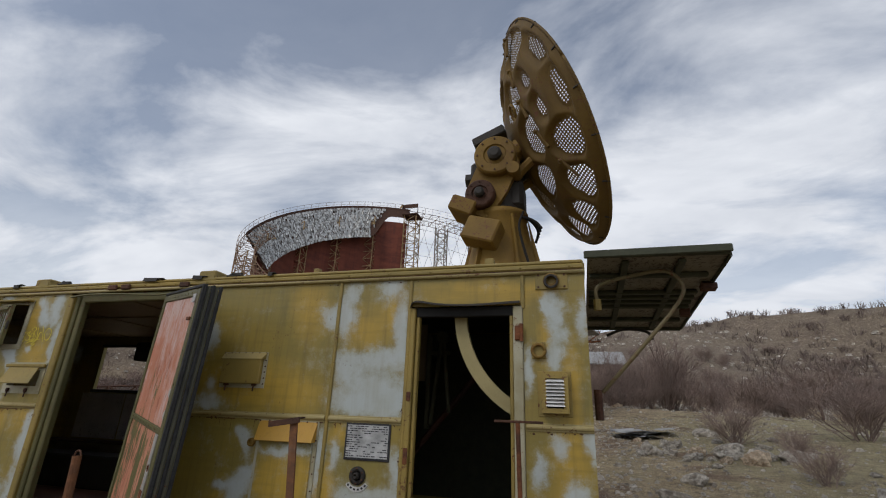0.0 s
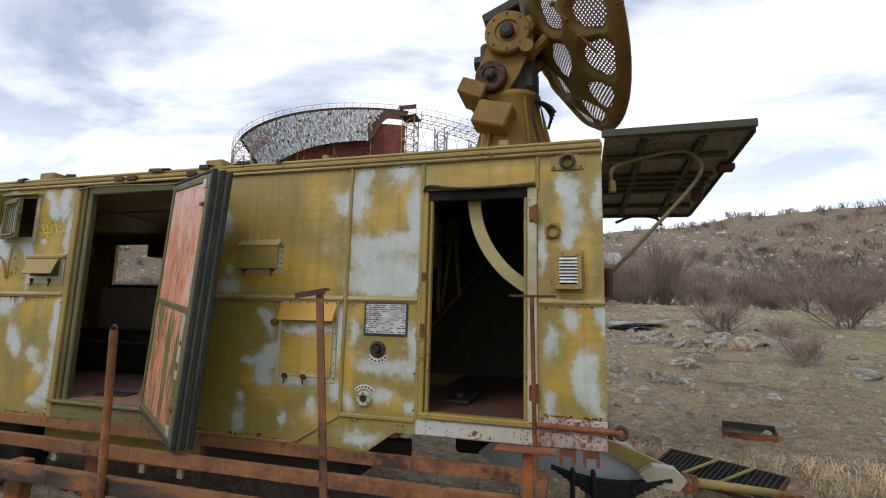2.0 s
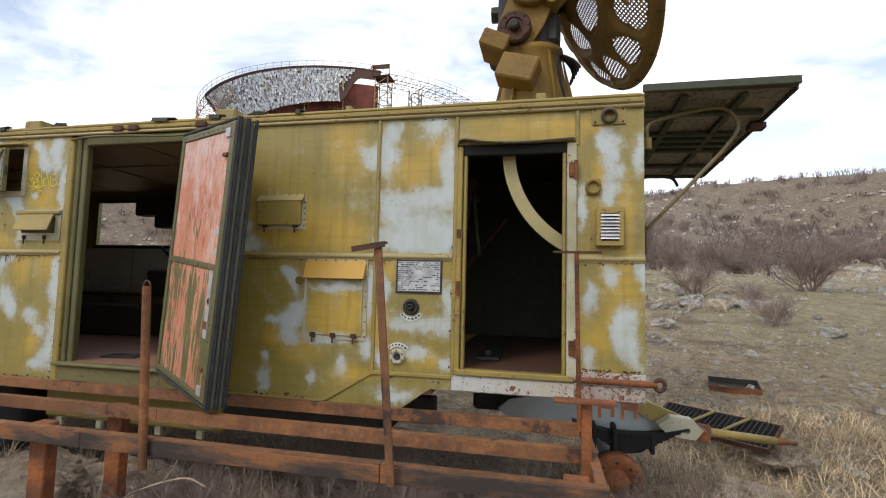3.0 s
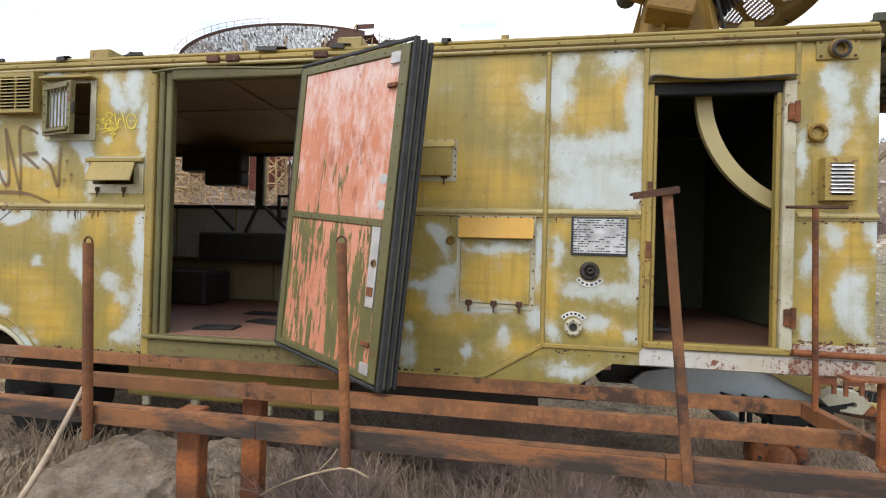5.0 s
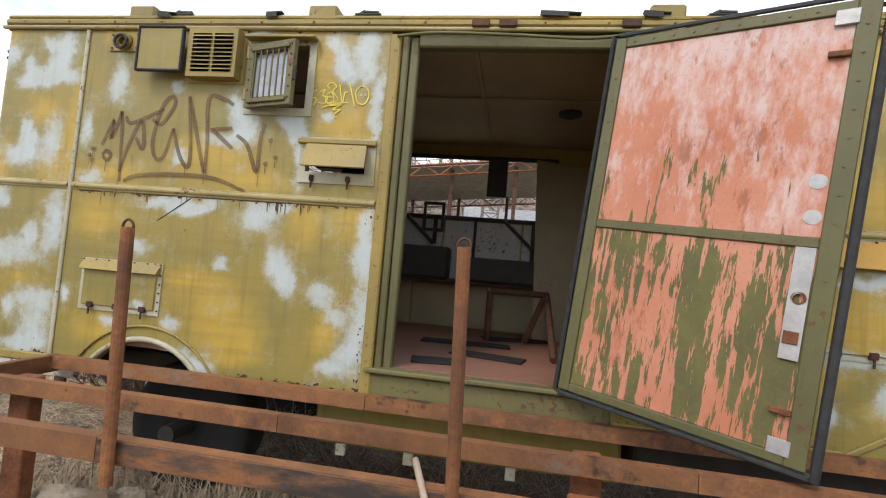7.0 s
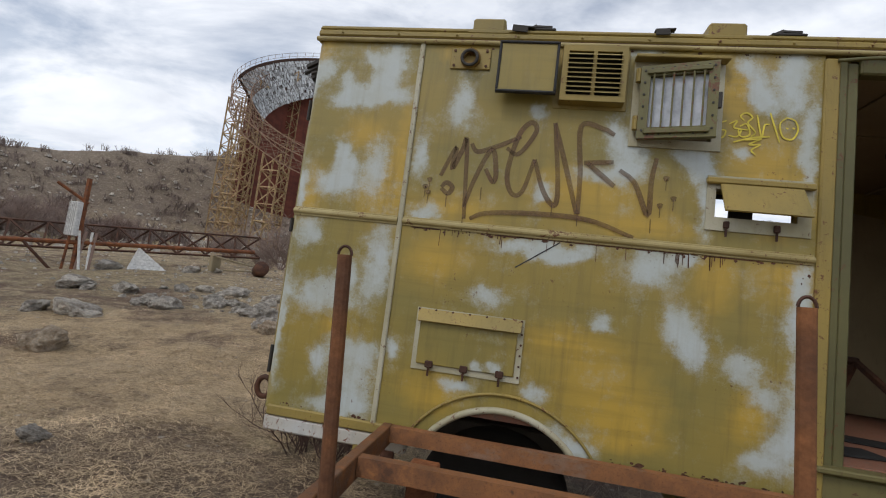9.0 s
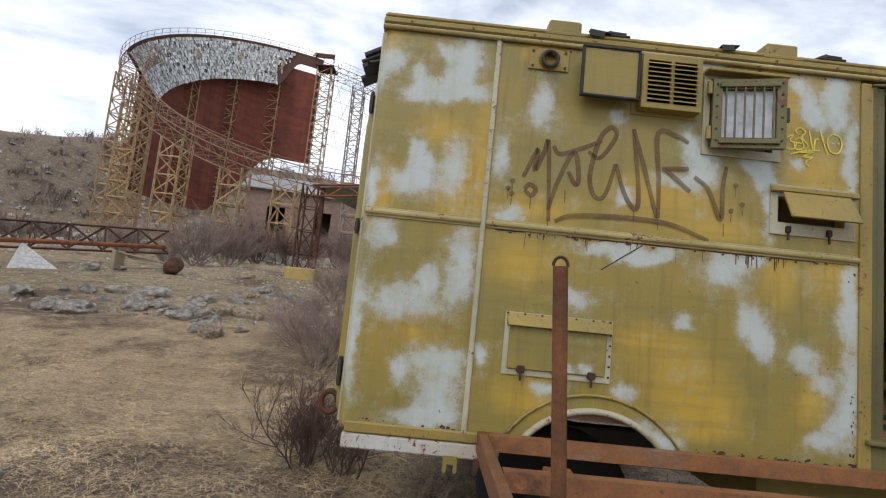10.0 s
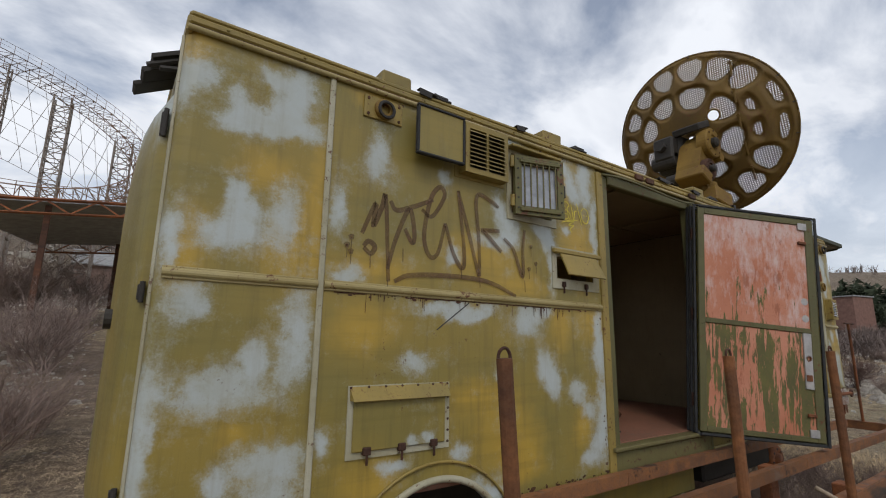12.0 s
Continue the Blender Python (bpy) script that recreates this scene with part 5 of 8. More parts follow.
M_LEAFD = painted("dull olive pipe paint", (0.17, 0.135, 0.06), amount=0.56)


def build_awning():
    aw = thing("end_hatch", "raised dark underside hatch with bent pipe stay at the trailer end", "hatch", (XR, 4.2, 3.3))

    def ap(name, b, mat, label=""):
        return part(name, b, mat, aw, label)

    x0, x1, y0, y1 = .115, 1.02, 3.34, 5.15
    m = Matrix.Translation((0, y0, 3.33)) @ pose(0, 0, 0, -5.2, 1.2, 0)
    L = (y1 - y0)
    ap("panel", B().box(x0, x1, 0, L, -.01, .015).moved(m), M_HATCH)
    ap("edge_lip", B().box(x0 - .005, x1 + .01, -.03, .0, -.02, .035, .008).moved(m), M_DIM)
    ap("edge_lip", B().box(x1 - .002, x1 + .02, .0, L, -.03, .02, .006).moved(m), M_DIM)
    ap("edge_lip", B().box(x0, x1, L - .02, L + .01, -.04, .02, .006).moved(m), M_DIM)
    for y in (.30, .68, .80, .92, 1.04, 1.45):
        ap("stiffener", B().box(x0 + .02, x1 - .06, y, y + .045, -.045, -.01, .008).moved(m), M_DIM)
    for x in (.35, .72):
        ap("stiffener", B().box(x, x + .05, .05, L - .06, -.04, -.012, .006).moved(m), M_DIM)
    ap("bent_pipe", B().path(smooth_line([(.17, 3.55, 3.04), (.17, 3.55, 3.14), (.25, 3.55, 3.19), (.52, 3.55, 3.25), (.66, 3.55, 3.255), (.74, 3.55, 3.19), (.755, 3.55, 3.10), (.68, 3.55, 2.98), (.56, 3.55, 2.84), (.16, 3.55, 2.40)], 5), .014, 8), M_LEAFD, "bent ochre pipe that props the hatch")
    ap("pipe_socket", B().rod((.17, 3.55, 2.98), (.17, 3.55, 3.06), .028, 10), M_TRIM)
    ap("pipe_socket", B().rod((.13, 3.55, 2.42), (.13, 3.55, 2.22), .028, 10), M_RUSTD)
    ap("lower_stay", B().path(smooth_line([(.30, 4.9, 3.02), (.46, 4.9, 3.08), (.66, 4.9, 3.06), (.72, 4.9, 2.98)], 5), .014, 6), M_DARK)
    ap("roof_flange", B().box(.09, x1 + .015, y0 - .055, y0 - .03, 3.30, 3.355, .006), M_DIM)
    ap("latch", B().box(.95, 1.06, .5, .58, -.07, -.02, .006).moved(m), M_RUSTD)
    ap("latch", B().box(.9, .98, 1.1, 1.16, -.1, -.03, .006).moved(m), M_RUSTD)


build_awning()

# ---------------------------------------------------------------- rusty walkway frame
ZR = 1.12


def build_walkway():
    wk = thing("walkway_frame", "rusty steel frame of a walkway without its boards", "walkway", (-3.4, 2.7, .2))

    def wp(name, b, mat=M_RUSTB, label=""):
        return part(name, b, mat, wk, label)

    def channel(x0, x1, y, z, h=.095, d=.05):
        prof = [(y, z - h), (y + d, z - h), (y + d, z - h + .007), (y + .007, z - h + .007), (y + .007, z - .007), (y + d, z - .007), (y + d, z), (y, z)]
        v = [(x, a, c) for x in (x0, x1) for a, c in prof]
        f = [(i, (i + 1) % 8, 8 + (i + 1) % 8, 8 + i) for i in range(8)]
        for o in (0, 8):
            f += [(o, o + 1, o + 2, o + 3), (o, o + 3, o + 4, o + 7), (o + 4, o + 5, o + 6, o + 7)]
        return B().add(v, f)

    for y, xs in ((2.19, (-6.45, -5.2, -3.05, -1.31, -.27)), (2.66, (-6.45, -4.75, -3.0, -.33)), (3.13, (-6.45, -4.5, -1.15, -.33))):
        for a, b in zip(xs, xs[1:]):
            rail = wp("rail", channel(a + .002, b - .002, y, ZR, .088 if y < 2.5 else .075))
            # darker plate over the front, so the flange on top looks lit by comparison
            if y < 2.5 and a > -5.5:
                part("web", B().box(a + .004, b - .004, y - .003, y + .002, ZR - .086, ZR - .006, .001), M_RAILK, rail, "half rusted web with black patches, darkened as if shaded")
    wp("end_rail", B().box(-.325, -.275, 2.245, 3.19, ZR - .09, ZR - .002, .004))
    wp("end_rail", B().box(-6.50, -6.452, 2.19, 3.19, ZR - .1, ZR, .004))
    # legs
    for x, y in ((-3.47, 2.24), (-3.40, 2.68), (-.40, 2.24), (-6.2, 2.7)):
        z0 = height(x, y) - .1
        wp("leg", B().box(x - .06, x + .06, y + .052, y + .13, z0, ZR - .02, .006), M_RUST)
    # tall posts on the outer rail: pipes with a loop on top
    for xt, xb, zt in ((-2.66, -2.61, 1.93), (-3.93, -3.90, 1.90), (-5.15, -5.12, 1.88), (-6.425, -6.365, 1.88)):
        post = wp("post", B().rod((xb, 2.165, .97), (xt, 2.165, zt), .0225, 12), M_POST)
        part("loop", B().path([(xt + .022 * math.cos(radians(a)), 2.165, zt + .028 * math.sin(radians(a))) for a in range(0, 181, 20)], .005, 5), M_RUSTD, post)
    # angle-iron post with a cap
    m = Matrix.Translation((-1.24, 2.15, 1.04)) @ pose(0, 0, 0, 0, -5.2, 0)
    post = wp("post", B().box(-.019, .019, -.006, .006, 0, 1.13, .001).moved(m), M_RUSTB)
    part("cap", B().box(-.13, .04, -.02, .035, 0, .007).box(-.13, .04, -.02, -.014, -.02, 0).moved(m @ pose(0, 0, 1.13, 0, -4, 0)), M_RUSTD, post)
    # thin post with a crossbar beside the small door
    post = wp("post", B().rod((-.34, 2.99, ZR), (-.36, 2.99, 2.19), .014, 8), M_RUST)
    part("crossbar", B().box(-.50, -.21, 2.975, 3.0, 2.185, 2.20, .003), M_RUSTD, post)
    # low T post
    post = wp("post", B().box(-.365, -.315, 2.5, 2.53, ZR - .09, 1.40, .004), M_RUST)
    part("crossbar", B().box(-.50, -.2, 2.47, 2.56, 1.40, 1.412, .002), M_RUST, post)


build_walkway()

# ---------------------------------------------------------------- tilted mirror ring on lattice towers
RC, RR, RA, RB = Vector((-24.4, 57.2, 24.7)), 18.8, -0.296, 0.676


def ring_pt(a, dr=0.0, dz=0.0):
    x, y = (RR + dr) * math.cos(a), (RR + dr) * math.sin(a)
    return Vector((RC.x + x, RC.y + y, RC.z + RA * x + RB * y + dz))


def lattice(b, base, top, w, step, r):
    """Four legs with zigzag bracing between two points above one another."""
    base, top = Vector(base), Vector(top)
    cs = [Vector((sx * w / 2, sy * w / 2, 0)) for sx, sy in ((-1, -1), (1, -1), (1, 1), (-1, 1))]
    for c in cs:
        b.rod(base + c, top + c, r * 1.5, 4, None, False)
    n = max(2, int((top - base).length / step))
    for i in range(n):
        p, q = base.lerp(top, i / n), base.lerp(top, (i + 1) / n)
        for k in range(4):
            c, d = cs[k], cs[(k + 1) % 4]
            b.rod(p + c, p + d, r, 3, None, False)
            b.rod(p + (c if i % 2 else d), q + (d if i % 2 else c), r, 3, None, False)


def build_ring():
    ring = thing("mirror_ring", "huge tilted ring of weathered mirror facets on rusty lattice towers", "solar mirror", (RC.x, RC.y, height(RC.x, RC.y)))

    def rp(name, b, mat, label=""):
        return part(name, b, mat, ring, label)

    # angles run counter-clockwise from +x; the far side is at 90 degrees
    A_END = radians(103)
    A_START = radians(206)
    # mirror band of small facets on the far and left side
    b = B()
    rng = random.Random(4)
    na, nr = 150, 13
    for i in range(na):
        a0 = A_END + (A_START - A_END) * i / na
        a1 = A_END + (A_START - A_END) * (i + 1) / na
        f = i / na
        rows = nr if f > .215 else max(0, int(nr * (f - .12) / .10 * rng.uniform(.5, 1)))
        for k in range(rows):
            if rng.random() < .03:
                continue
            h0, h1 = k / nr, (k + 1) / nr
            j = lambda: rng.uniform(-.06, .06)
            q = [ring_pt(a, -3.2 * h, -4.6 * h) + Vector((j(), j(), j())) for a, h in ((a0, h0), (a1, h0), (a1, h1), (a0, h1))]
            b.add(q, [(0, 1, 2), (0, 2, 3)] if rng.random() < .4 else [(0, 1, 2, 3)])
    f = rp("facet_field", b, M_MIRROR, "silvery facets, some fallen or dull")
    f["kind"] = "stuff"
    b = B()
    for i in range(60):
        a0, a1 = A_END + (A_START - A_END) * i / 60, A_END + (A_START - A_END) * (i + 1) / 60
        e0, e1 = [.26 + .72 * sstep(.10, .215, (i + e) / 60) for e in (0, 1)]
        q = [ring_pt(a, -3.2 * h + .25, -4.6 * h - .1) for a, h in ((a0, 0), (a1, 0), (a1, e1), (a0, e0))]
        b.add(q, [(0, 1, 2, 3)])
        q2 = [ring_pt(a, .28 + d, dz) for a, d, dz in ((a0, 0, .35), (a1, 0, .35), (a1, 0, -.4), (a0, 0, -.4))]
        b.add(q2, [(0, 1, 2, 3)])
    rp("mirror_backing", b, M_RUSTD)
    # sheet wall behind the far towers
    n = 26
    for i in range(n):
        a0, a1 = radians(104) + radians(98) * i / n, radians(104) + radians(98) * (i + .985) / n
        p, q = ring_pt(a0, -.9, -2.2), ring_pt(a1, -.9, -2.2)
        lo, l2 = [20.7 - 10.5 * sstep(.16, .50, (i + e) / n) for e in (0, 1)]
        b = B().add([(p.x, p.y, lo), (q.x, q.y, l2), tuple(q), tuple(p), (p.x + .06, p.y + .06, lo), (q.x + .06, q.y + .06, l2), (q.x + .06, q.y + .06, q.z), (p.x + .06, p.y + .06, p.z)],
                    [(0, 1, 2, 3), (7, 6, 5, 4), (0, 4, 5, 1), (1, 5, 6, 2), (2, 6, 7, 3), (3, 7, 4, 0)])
        rp("wall_sheet", b, M_RWALL)
    # ring truss all round
    segs = 84
    for name, lo, hi, mat in (("truss", 0, segs, M_LATTB),):
        b = B()
        for i in range(lo, hi):
            a0, a1 = 2 * math.pi * i / segs, 2 * math.pi * (i + 1) / segs
            near = 185 < math.degrees(a0) % 360 or math.degrees(a0) % 360 < 102
            P = [ring_pt(a, d, z) for a in (a0, a1) for d, z in ((.4, 0), (-1.6, -.3), (.4, -1.5), (-1.6, -1.8))]
            for k in range(4) if near else (0, 2):
                b.rod(P[k], P[k + 4], .06, 3, None, False)
            if near:
                for p, q in ((0, 1), (0, 2), (1, 3), (2, 3), (0, 6), (1, 7), (2, 7), (0, 5)):
                    b.rod(P[p], P[q], .034, 3, None, False)
            # hand rail
            b.rod(ring_pt(a0, .5, 0), ring_pt(a0, .5, 1.1), .03, 3, None, False)
            b.rod(ring_pt(a0, .5, 1.1), ring_pt(a1, .5, 1.1), .03, 3, None, False)
            b.rod(ring_pt(a0, .5, .55), ring_pt(a1, .5, .55), .02, 3, None, False)
        rp(name, b, mat)
    # towers
    for deg in (8, 30, 61, 83, 101, 124, 144, 165, 190, 212, 234, 254, 271.5, 285, 303, 322, 345):
        a = radians(deg)
        t = ring_pt(a, -.6, -1.8)
        z0 = height(t.x, t.y) - .3
        b = B()
        w = 1.75 if deg not in (101,) else 2.3
        top = (t.x, t.y, t.z + (.9 if deg == 101 else 0))
        lattice(b, (t.x, t.y, z0), top, w, 1.35, .07)
        tw = rp("tower", b, M_LATT if 90 < deg < 290 else M_LATTG)
        part("footing", B().box(t.x - 1.6, t.x + 1.6, t.y - 1.6, t.y + 1.6, z0 - 1.5, z0 + .7, .1), M_CONC, tw)
        if deg == 101:
            b = B().box(t.x - 1.5, t.x + 1.5, t.y - 1.5, t.y + 1.5, top[2], top[2] + .2)
            for sx in (-1.5, 1.5):
                for sy in (-1.5, 1.5):
                    b.rod((t.x + sx, t.y + sy, top[2]), (t.x + sx, t.y + sy, top[2] + 2), .05, 4)
            b.box(t.x - 1.5, t.x + 1.5, t.y - 1.5, t.y - 1.44, top[2] + 1.2, top[2] + 2)
            part("platform", b, M_RUSTD, tw)
            part("small_dish", B().lathe([(.0, 0), (.3, .05), (.5, .16), (.53, .17), (.3, .08), (0, .03)], 20, Matrix.Translation((t.x - 1.6, t.y - 1.4, top[2] + 1.6)) @ pose(0, 0, 0, 70, 0, -40)), M_LATT, tw)
    # cable net on the open right side
    b = B()
    for i in range(40):
        a0, a1 = radians(10 + 90 * i / 40), radians(10 + 90 * (i + 1) / 40)
        for d in (3, 5.5, 8, 10.5, 13):
            p, q = ring_pt(a0, -.6, -d), ring_pt(a1, -.6, -d)
            if p.z > height(p.x, p.y) + 1:
                b.rod(p, q, .035, 3, None, False)
        if i % 3 == 0:
            b.rod(ring_pt(a0, -.6, -1.5), ring_pt(radians(10 + 90 * (i + 5) / 40), -.6, -13), .035, 3, None, False)
            b.rod(ring_pt(radians(10 + 90 * (i + 5) / 40), -.6, -1.5), ring_pt(a0, -.6, -13), .03, 3, None, False)
    rp("cable_net", b, M_LATTG)


build_ring()

# ---------------------------------------------------------------- fittings on the trailer's side


def bolts(pts, y, r=.006):
    b = B()
    for x, z in pts:
        b.rod((x, y - .005, z), (x, y + .002, z), r, 6)
    return b


def hatch(x0, x1, z0, z1, hood_h, hood_d, mat_lid, hood_mat, clips=3, lid_d=.018):
    """A lid in a raised rim under a small rain hood, with clips along the bottom."""
    rim = tp("hatch_rim", B().slab(rect(x0 - .025, x1 + .03, z0 - .03, z1 + .02), [rect(x0 + .01, x1 - .01, z0 + .012, z1 - .01)], YF - .007, YF + .002), M_TRIMP)
    part("lid", B().box(x0, x1, YF - lid_d, YF - .0075, z0, z1 - .03, .005), mat_lid, rim)
    v = [(x0 - .02, YF - .004, z1 + .02), (x1 + .02, YF - .004, z1 + .02), (x1 + .012, YF - hood_d, z1 - hood_h), (x0 - .012, YF - hood_d, z1 - hood_h)]
    b = B().add(v + [(x, y + .006, z - .004) for x, y, z in v], [(0, 3, 2, 1), (4, 5, 6, 7), (2, 3, 7, 6), (0, 4, 7, 3), (1, 2, 6, 5)])
    b.add([v[0], v[3], (x0 - .015, YF - .004, z1 - hood_h)], [(0, 1, 2)]).add([v[1], v[2], (x1 + .015, YF - .004, z1 - hood_h)], [(0, 2, 1)])
    part("rain_hood", b, hood_mat, rim)
    for i in range(clips):
        x = x0 + (x1 - x0) * (.14 + .72 * i / max(1, clips - 1))
        part("clip", B().box(x - .02, x + .02, YF - .03, YF - .008, z0 - .014, z0 + .02, .004).rod((x, YF - .025, z0 - .055), (x, YF - .025, z0 - .01), .006, 6), M_RUSTD, rim)
    part("rivets", bolts([(x0 - .015 + (x1 - x0 + .03) * i / 6, z1 + .012) for i in range(7)] + [(x1 + .02, z0 + (z1 - z0) * i / 5) for i in range(5)], YF - .007), M_RUSTD, rim)["kind"] = "stuff"
    return rim


M_YLID = painted("bright ochre lid", (0.52, 0.28, 0.025), amount=0.68, second=(0.42, 0.25, 0.05))
hatch(-2.27, -1.83, 1.585, 2.12, .12, .06, M_BODY_CL, M_YLID, 3)
hatch(-2.69, -2.34, 2.39, 2.61, .035, .05, M_TRIM, M_TRIM, 2, .045)
hatch(-6.38, -5.88, 1.435, 1.70, .045, .045, M_BODY_BL, M_TRIM, 3)
tp("round_socket", B().lathe([(.03, -.004), (.03, .02), (.02, .024), (.016, .01), (0, .01)], 16, Matrix.Translation((-2.335, YF, 1.98)) @ pose(0, 0, 0, 90)), M_DISH)


def data_plate():
    x0, x1, z0, z1 = -1.585, -1.25, 1.905, 2.145
    pl = tp("data_plate", B().box(x0, x1, YF - .008, YF, z0, z1, .002), M_INK, "dark data plate with worn pale lettering")
    rng = random.Random(3)
    part("worn_field", B().box(x0 + .014, x1 - .014, YF - .0105, YF - .008, z0 + .016, z1 - .014, .001), M_PLATE, pl)
    for i in range(15):
        z = z1 - .022 - i * .0145
        x = x0 + .012
        b = B()
        while x < x1 - .03:
            w = rng.uniform(.008, .03)
            fade = abs(x - (x0 + x1) / 2 - .02) < .09 and 2 < i < 13
            if rng.random() > (.75 if fade else .2):
                b.box(x, min(x + w, x1 - .012), YF - .0118, YF - .0104, z - .0045, z + .0015)
            x += w + .005
        if b.v:
            q = part("text_bar", b, M_INK, pl)
            q["kind"] = "stuff"


data_plate()


def round_port(x, z, r, dark):
    q = Matrix.Translation((x, YF, z)) @ pose(0, 0, 0, 90)
    p = tp("round_port", B().lathe([(r, -.004), (r, .012), (r * .85, .02), (r * .55, .02), (r * .5, .006), (0, .006)], 24, q), M_DARK if dark else M_TRIMP, "", True)
    part("core", B().lathe([(r * .4, .004), (r * .4, .035 if dark else .02), (r * .25, .045 if dark else .012), (0, .03 if dark else .0121)], 16, q), M_DARK, p)
    part("bolt_set", bolts([(x + r * .8 * math.cos(a), z + r * .8 * math.sin(a)) for a in (0.5, 1.6, 2.6, 3.7, 4.7, 5.8)], YF - .02), M_RUSTD, p)["kind"] = "stuff"
    return p


round_port(-1.47, 1.81, .058, True)
round_port(-1.56, 1.46, .055, False)
for cx, cz, a0, a1 in ((-1.47, 1.81, 215, 325), (-1.56, 1.46, 40, 140)):
    sg = tp("arc_label", B().slab(arc(cx, cz, .098, a0, a1, 10) + arc(cx, cz, .07, a1, a0, 10), [], YF - .005, YF), M_WHITEP)
    for k in range(6):
        a = a0 + 8 + (a1 - a0 - 16) * k / 5
        part("text_bar", B().slab(arc(cx, cz, .09, a - 5, a + 5, 2) + arc(cx, cz, .078, a + 5, a - 5, 2), [], YF - .0075, YF - .0045), M_INK, sg)


def ring_lug(x, z, w=.22, h=.12):
    p = tp("lashing_ring", B().box(x - w / 2, x + w / 2, YF - .01, YF, z - h / 2, z + h / 2, .003), M_TRIM)
    part("bolt_set", bolts([(x + sx * w * .4, z + sz * h * .35) for sx in (-1, 1) for sz in (-1, 1)], YF - .01, .008), M_RUSTD, p)["kind"] = "stuff"
    part("eye", B().lathe([(.055, -.01), (.055, .022), (.045, .03), (.028, .03), (.028, -.01)], 20, Matrix.Translation((x, YF, z)) @ pose(0, 0, 0, 90)), M_DISH, p)
    part("ring", B().path([(x + .042 * math.cos(radians(a)), YF - .045, z - .012 + .042 * math.sin(radians(a))) for a in range(0, 361, 20)], .009, 6), M_DARK, p)


ring_lug(-.14, 3.12)
ring_lug(-6.29, 3.09)
hd = tp("ring_handle", B().box(-.285, -.195, YF - .008, YF, 2.59, 2.70, .003), M_TRIM)
part("ring", B().path([(-.24 + .042 * math.cos(radians(a)), YF - .022, 2.64 + .042 * math.sin(radians(a))) for a in range(0, 361, 20)], .011, 7), M_DISH, hd, "", True)


def louvre(x0, x1, z0, z1, cols, rows, mat, slat_mat):
    d = .07
    p = tp("louvre_vent", B().slab(rect(x0, x1, z0, z1), [rect(x0 + .03 + (x1 - x0 - .04) * c / cols, x0 + .02 + (x1 - x0 - .04) * (c + 1) / cols - .01, z0 + .03, z1 - .03) for c in range(cols)], YF - d, YF - d + .008), mat)
    part("side", B().box(x0, x0 + .008, YF - d + .009, YF, z0, z1), mat, p)
    part("side", B().box(x1 - .008, x1, YF - d + .009, YF, z0, z1), mat, p)
    part("side", B().box(x0 + .009, x1 - .009, YF - d + .009, YF, z0, z0 + .008), mat, p)
    part("side", B().box(x0 + .009, x1 - .009, YF - d + .009, YF, z1 - .008, z1), mat, p)
    part("backing", B().box(x0 + .01, x1 - .01, YF - .012, YF - .002, z0 + .01, z1 - .01), M_DARK, p)
    for c in range(cols):
        a, e = x0 + .026 + (x1 - x0 - .04) * c / cols, x0 + .016 + (x1 - x0 - .04) * (c + 1) / cols
        for r in range(rows):
            z = z0 + .04 + (z1 - z0 - .07) * r / rows
            s = (z1 - z0 - .07) / rows
            v = [(a, YF - d - .012, z), (e, YF - d - .012, z), (e, YF - d + .012, z + s * .82), (a, YF - d + .012, z + s * .82)]
            part("slat", B().add(v + [(x, y + .004, zz + .002) for x, y, zz in v], [(0, 1, 2, 3), (7, 6, 5, 4), (0, 4, 5, 1), (2, 6, 7, 3), (0, 3, 7, 4), (1, 5, 6, 2)]), slat_mat, p)
    part("base_plate", B().box(x0 - .03, x1 + .02, YF - .006, YF, z0 - .02, z1 + .02, .002), mat, p)


louvre(-.225, -.06, 2.25, 2.49, 1, 8, M_TRIM, M_WHITEP)
louvre(-5.80, -5.48, 2.855, 3.15, 2, 9, M_TRIM, M_BEAD)
# dark-framed cover plate beside the louvre, standing off the wall
cp = tp("cover_plate", B().box(-6.12, -5.83, YF - .085, YF - .07, 2.885, 3.145, .004), M_BODY, "olive cover plate with a black rubber edge")
for q in ((-6.13, -5.82, 2.875, 2.8885), (-6.13, -5.82, 3.1415, 3.155), (-6.13, -6.1165, 2.889, 3.141), (-5.8335, -5.82, 2.889, 3.141)):
    part("rubber_edge", B().box(q[0], q[1], YF - .094, YF - .066, q[2], q[3], .004), M_SEAL, cp)
part("stand_off", B().box(-6.05, -5.9, YF - .069, YF, 2.95, 3.08), M_DARK, cp)


M_LEAF = painted("dull olive leaf paint", (0.14, 0.128, 0.042), amount=0.56)


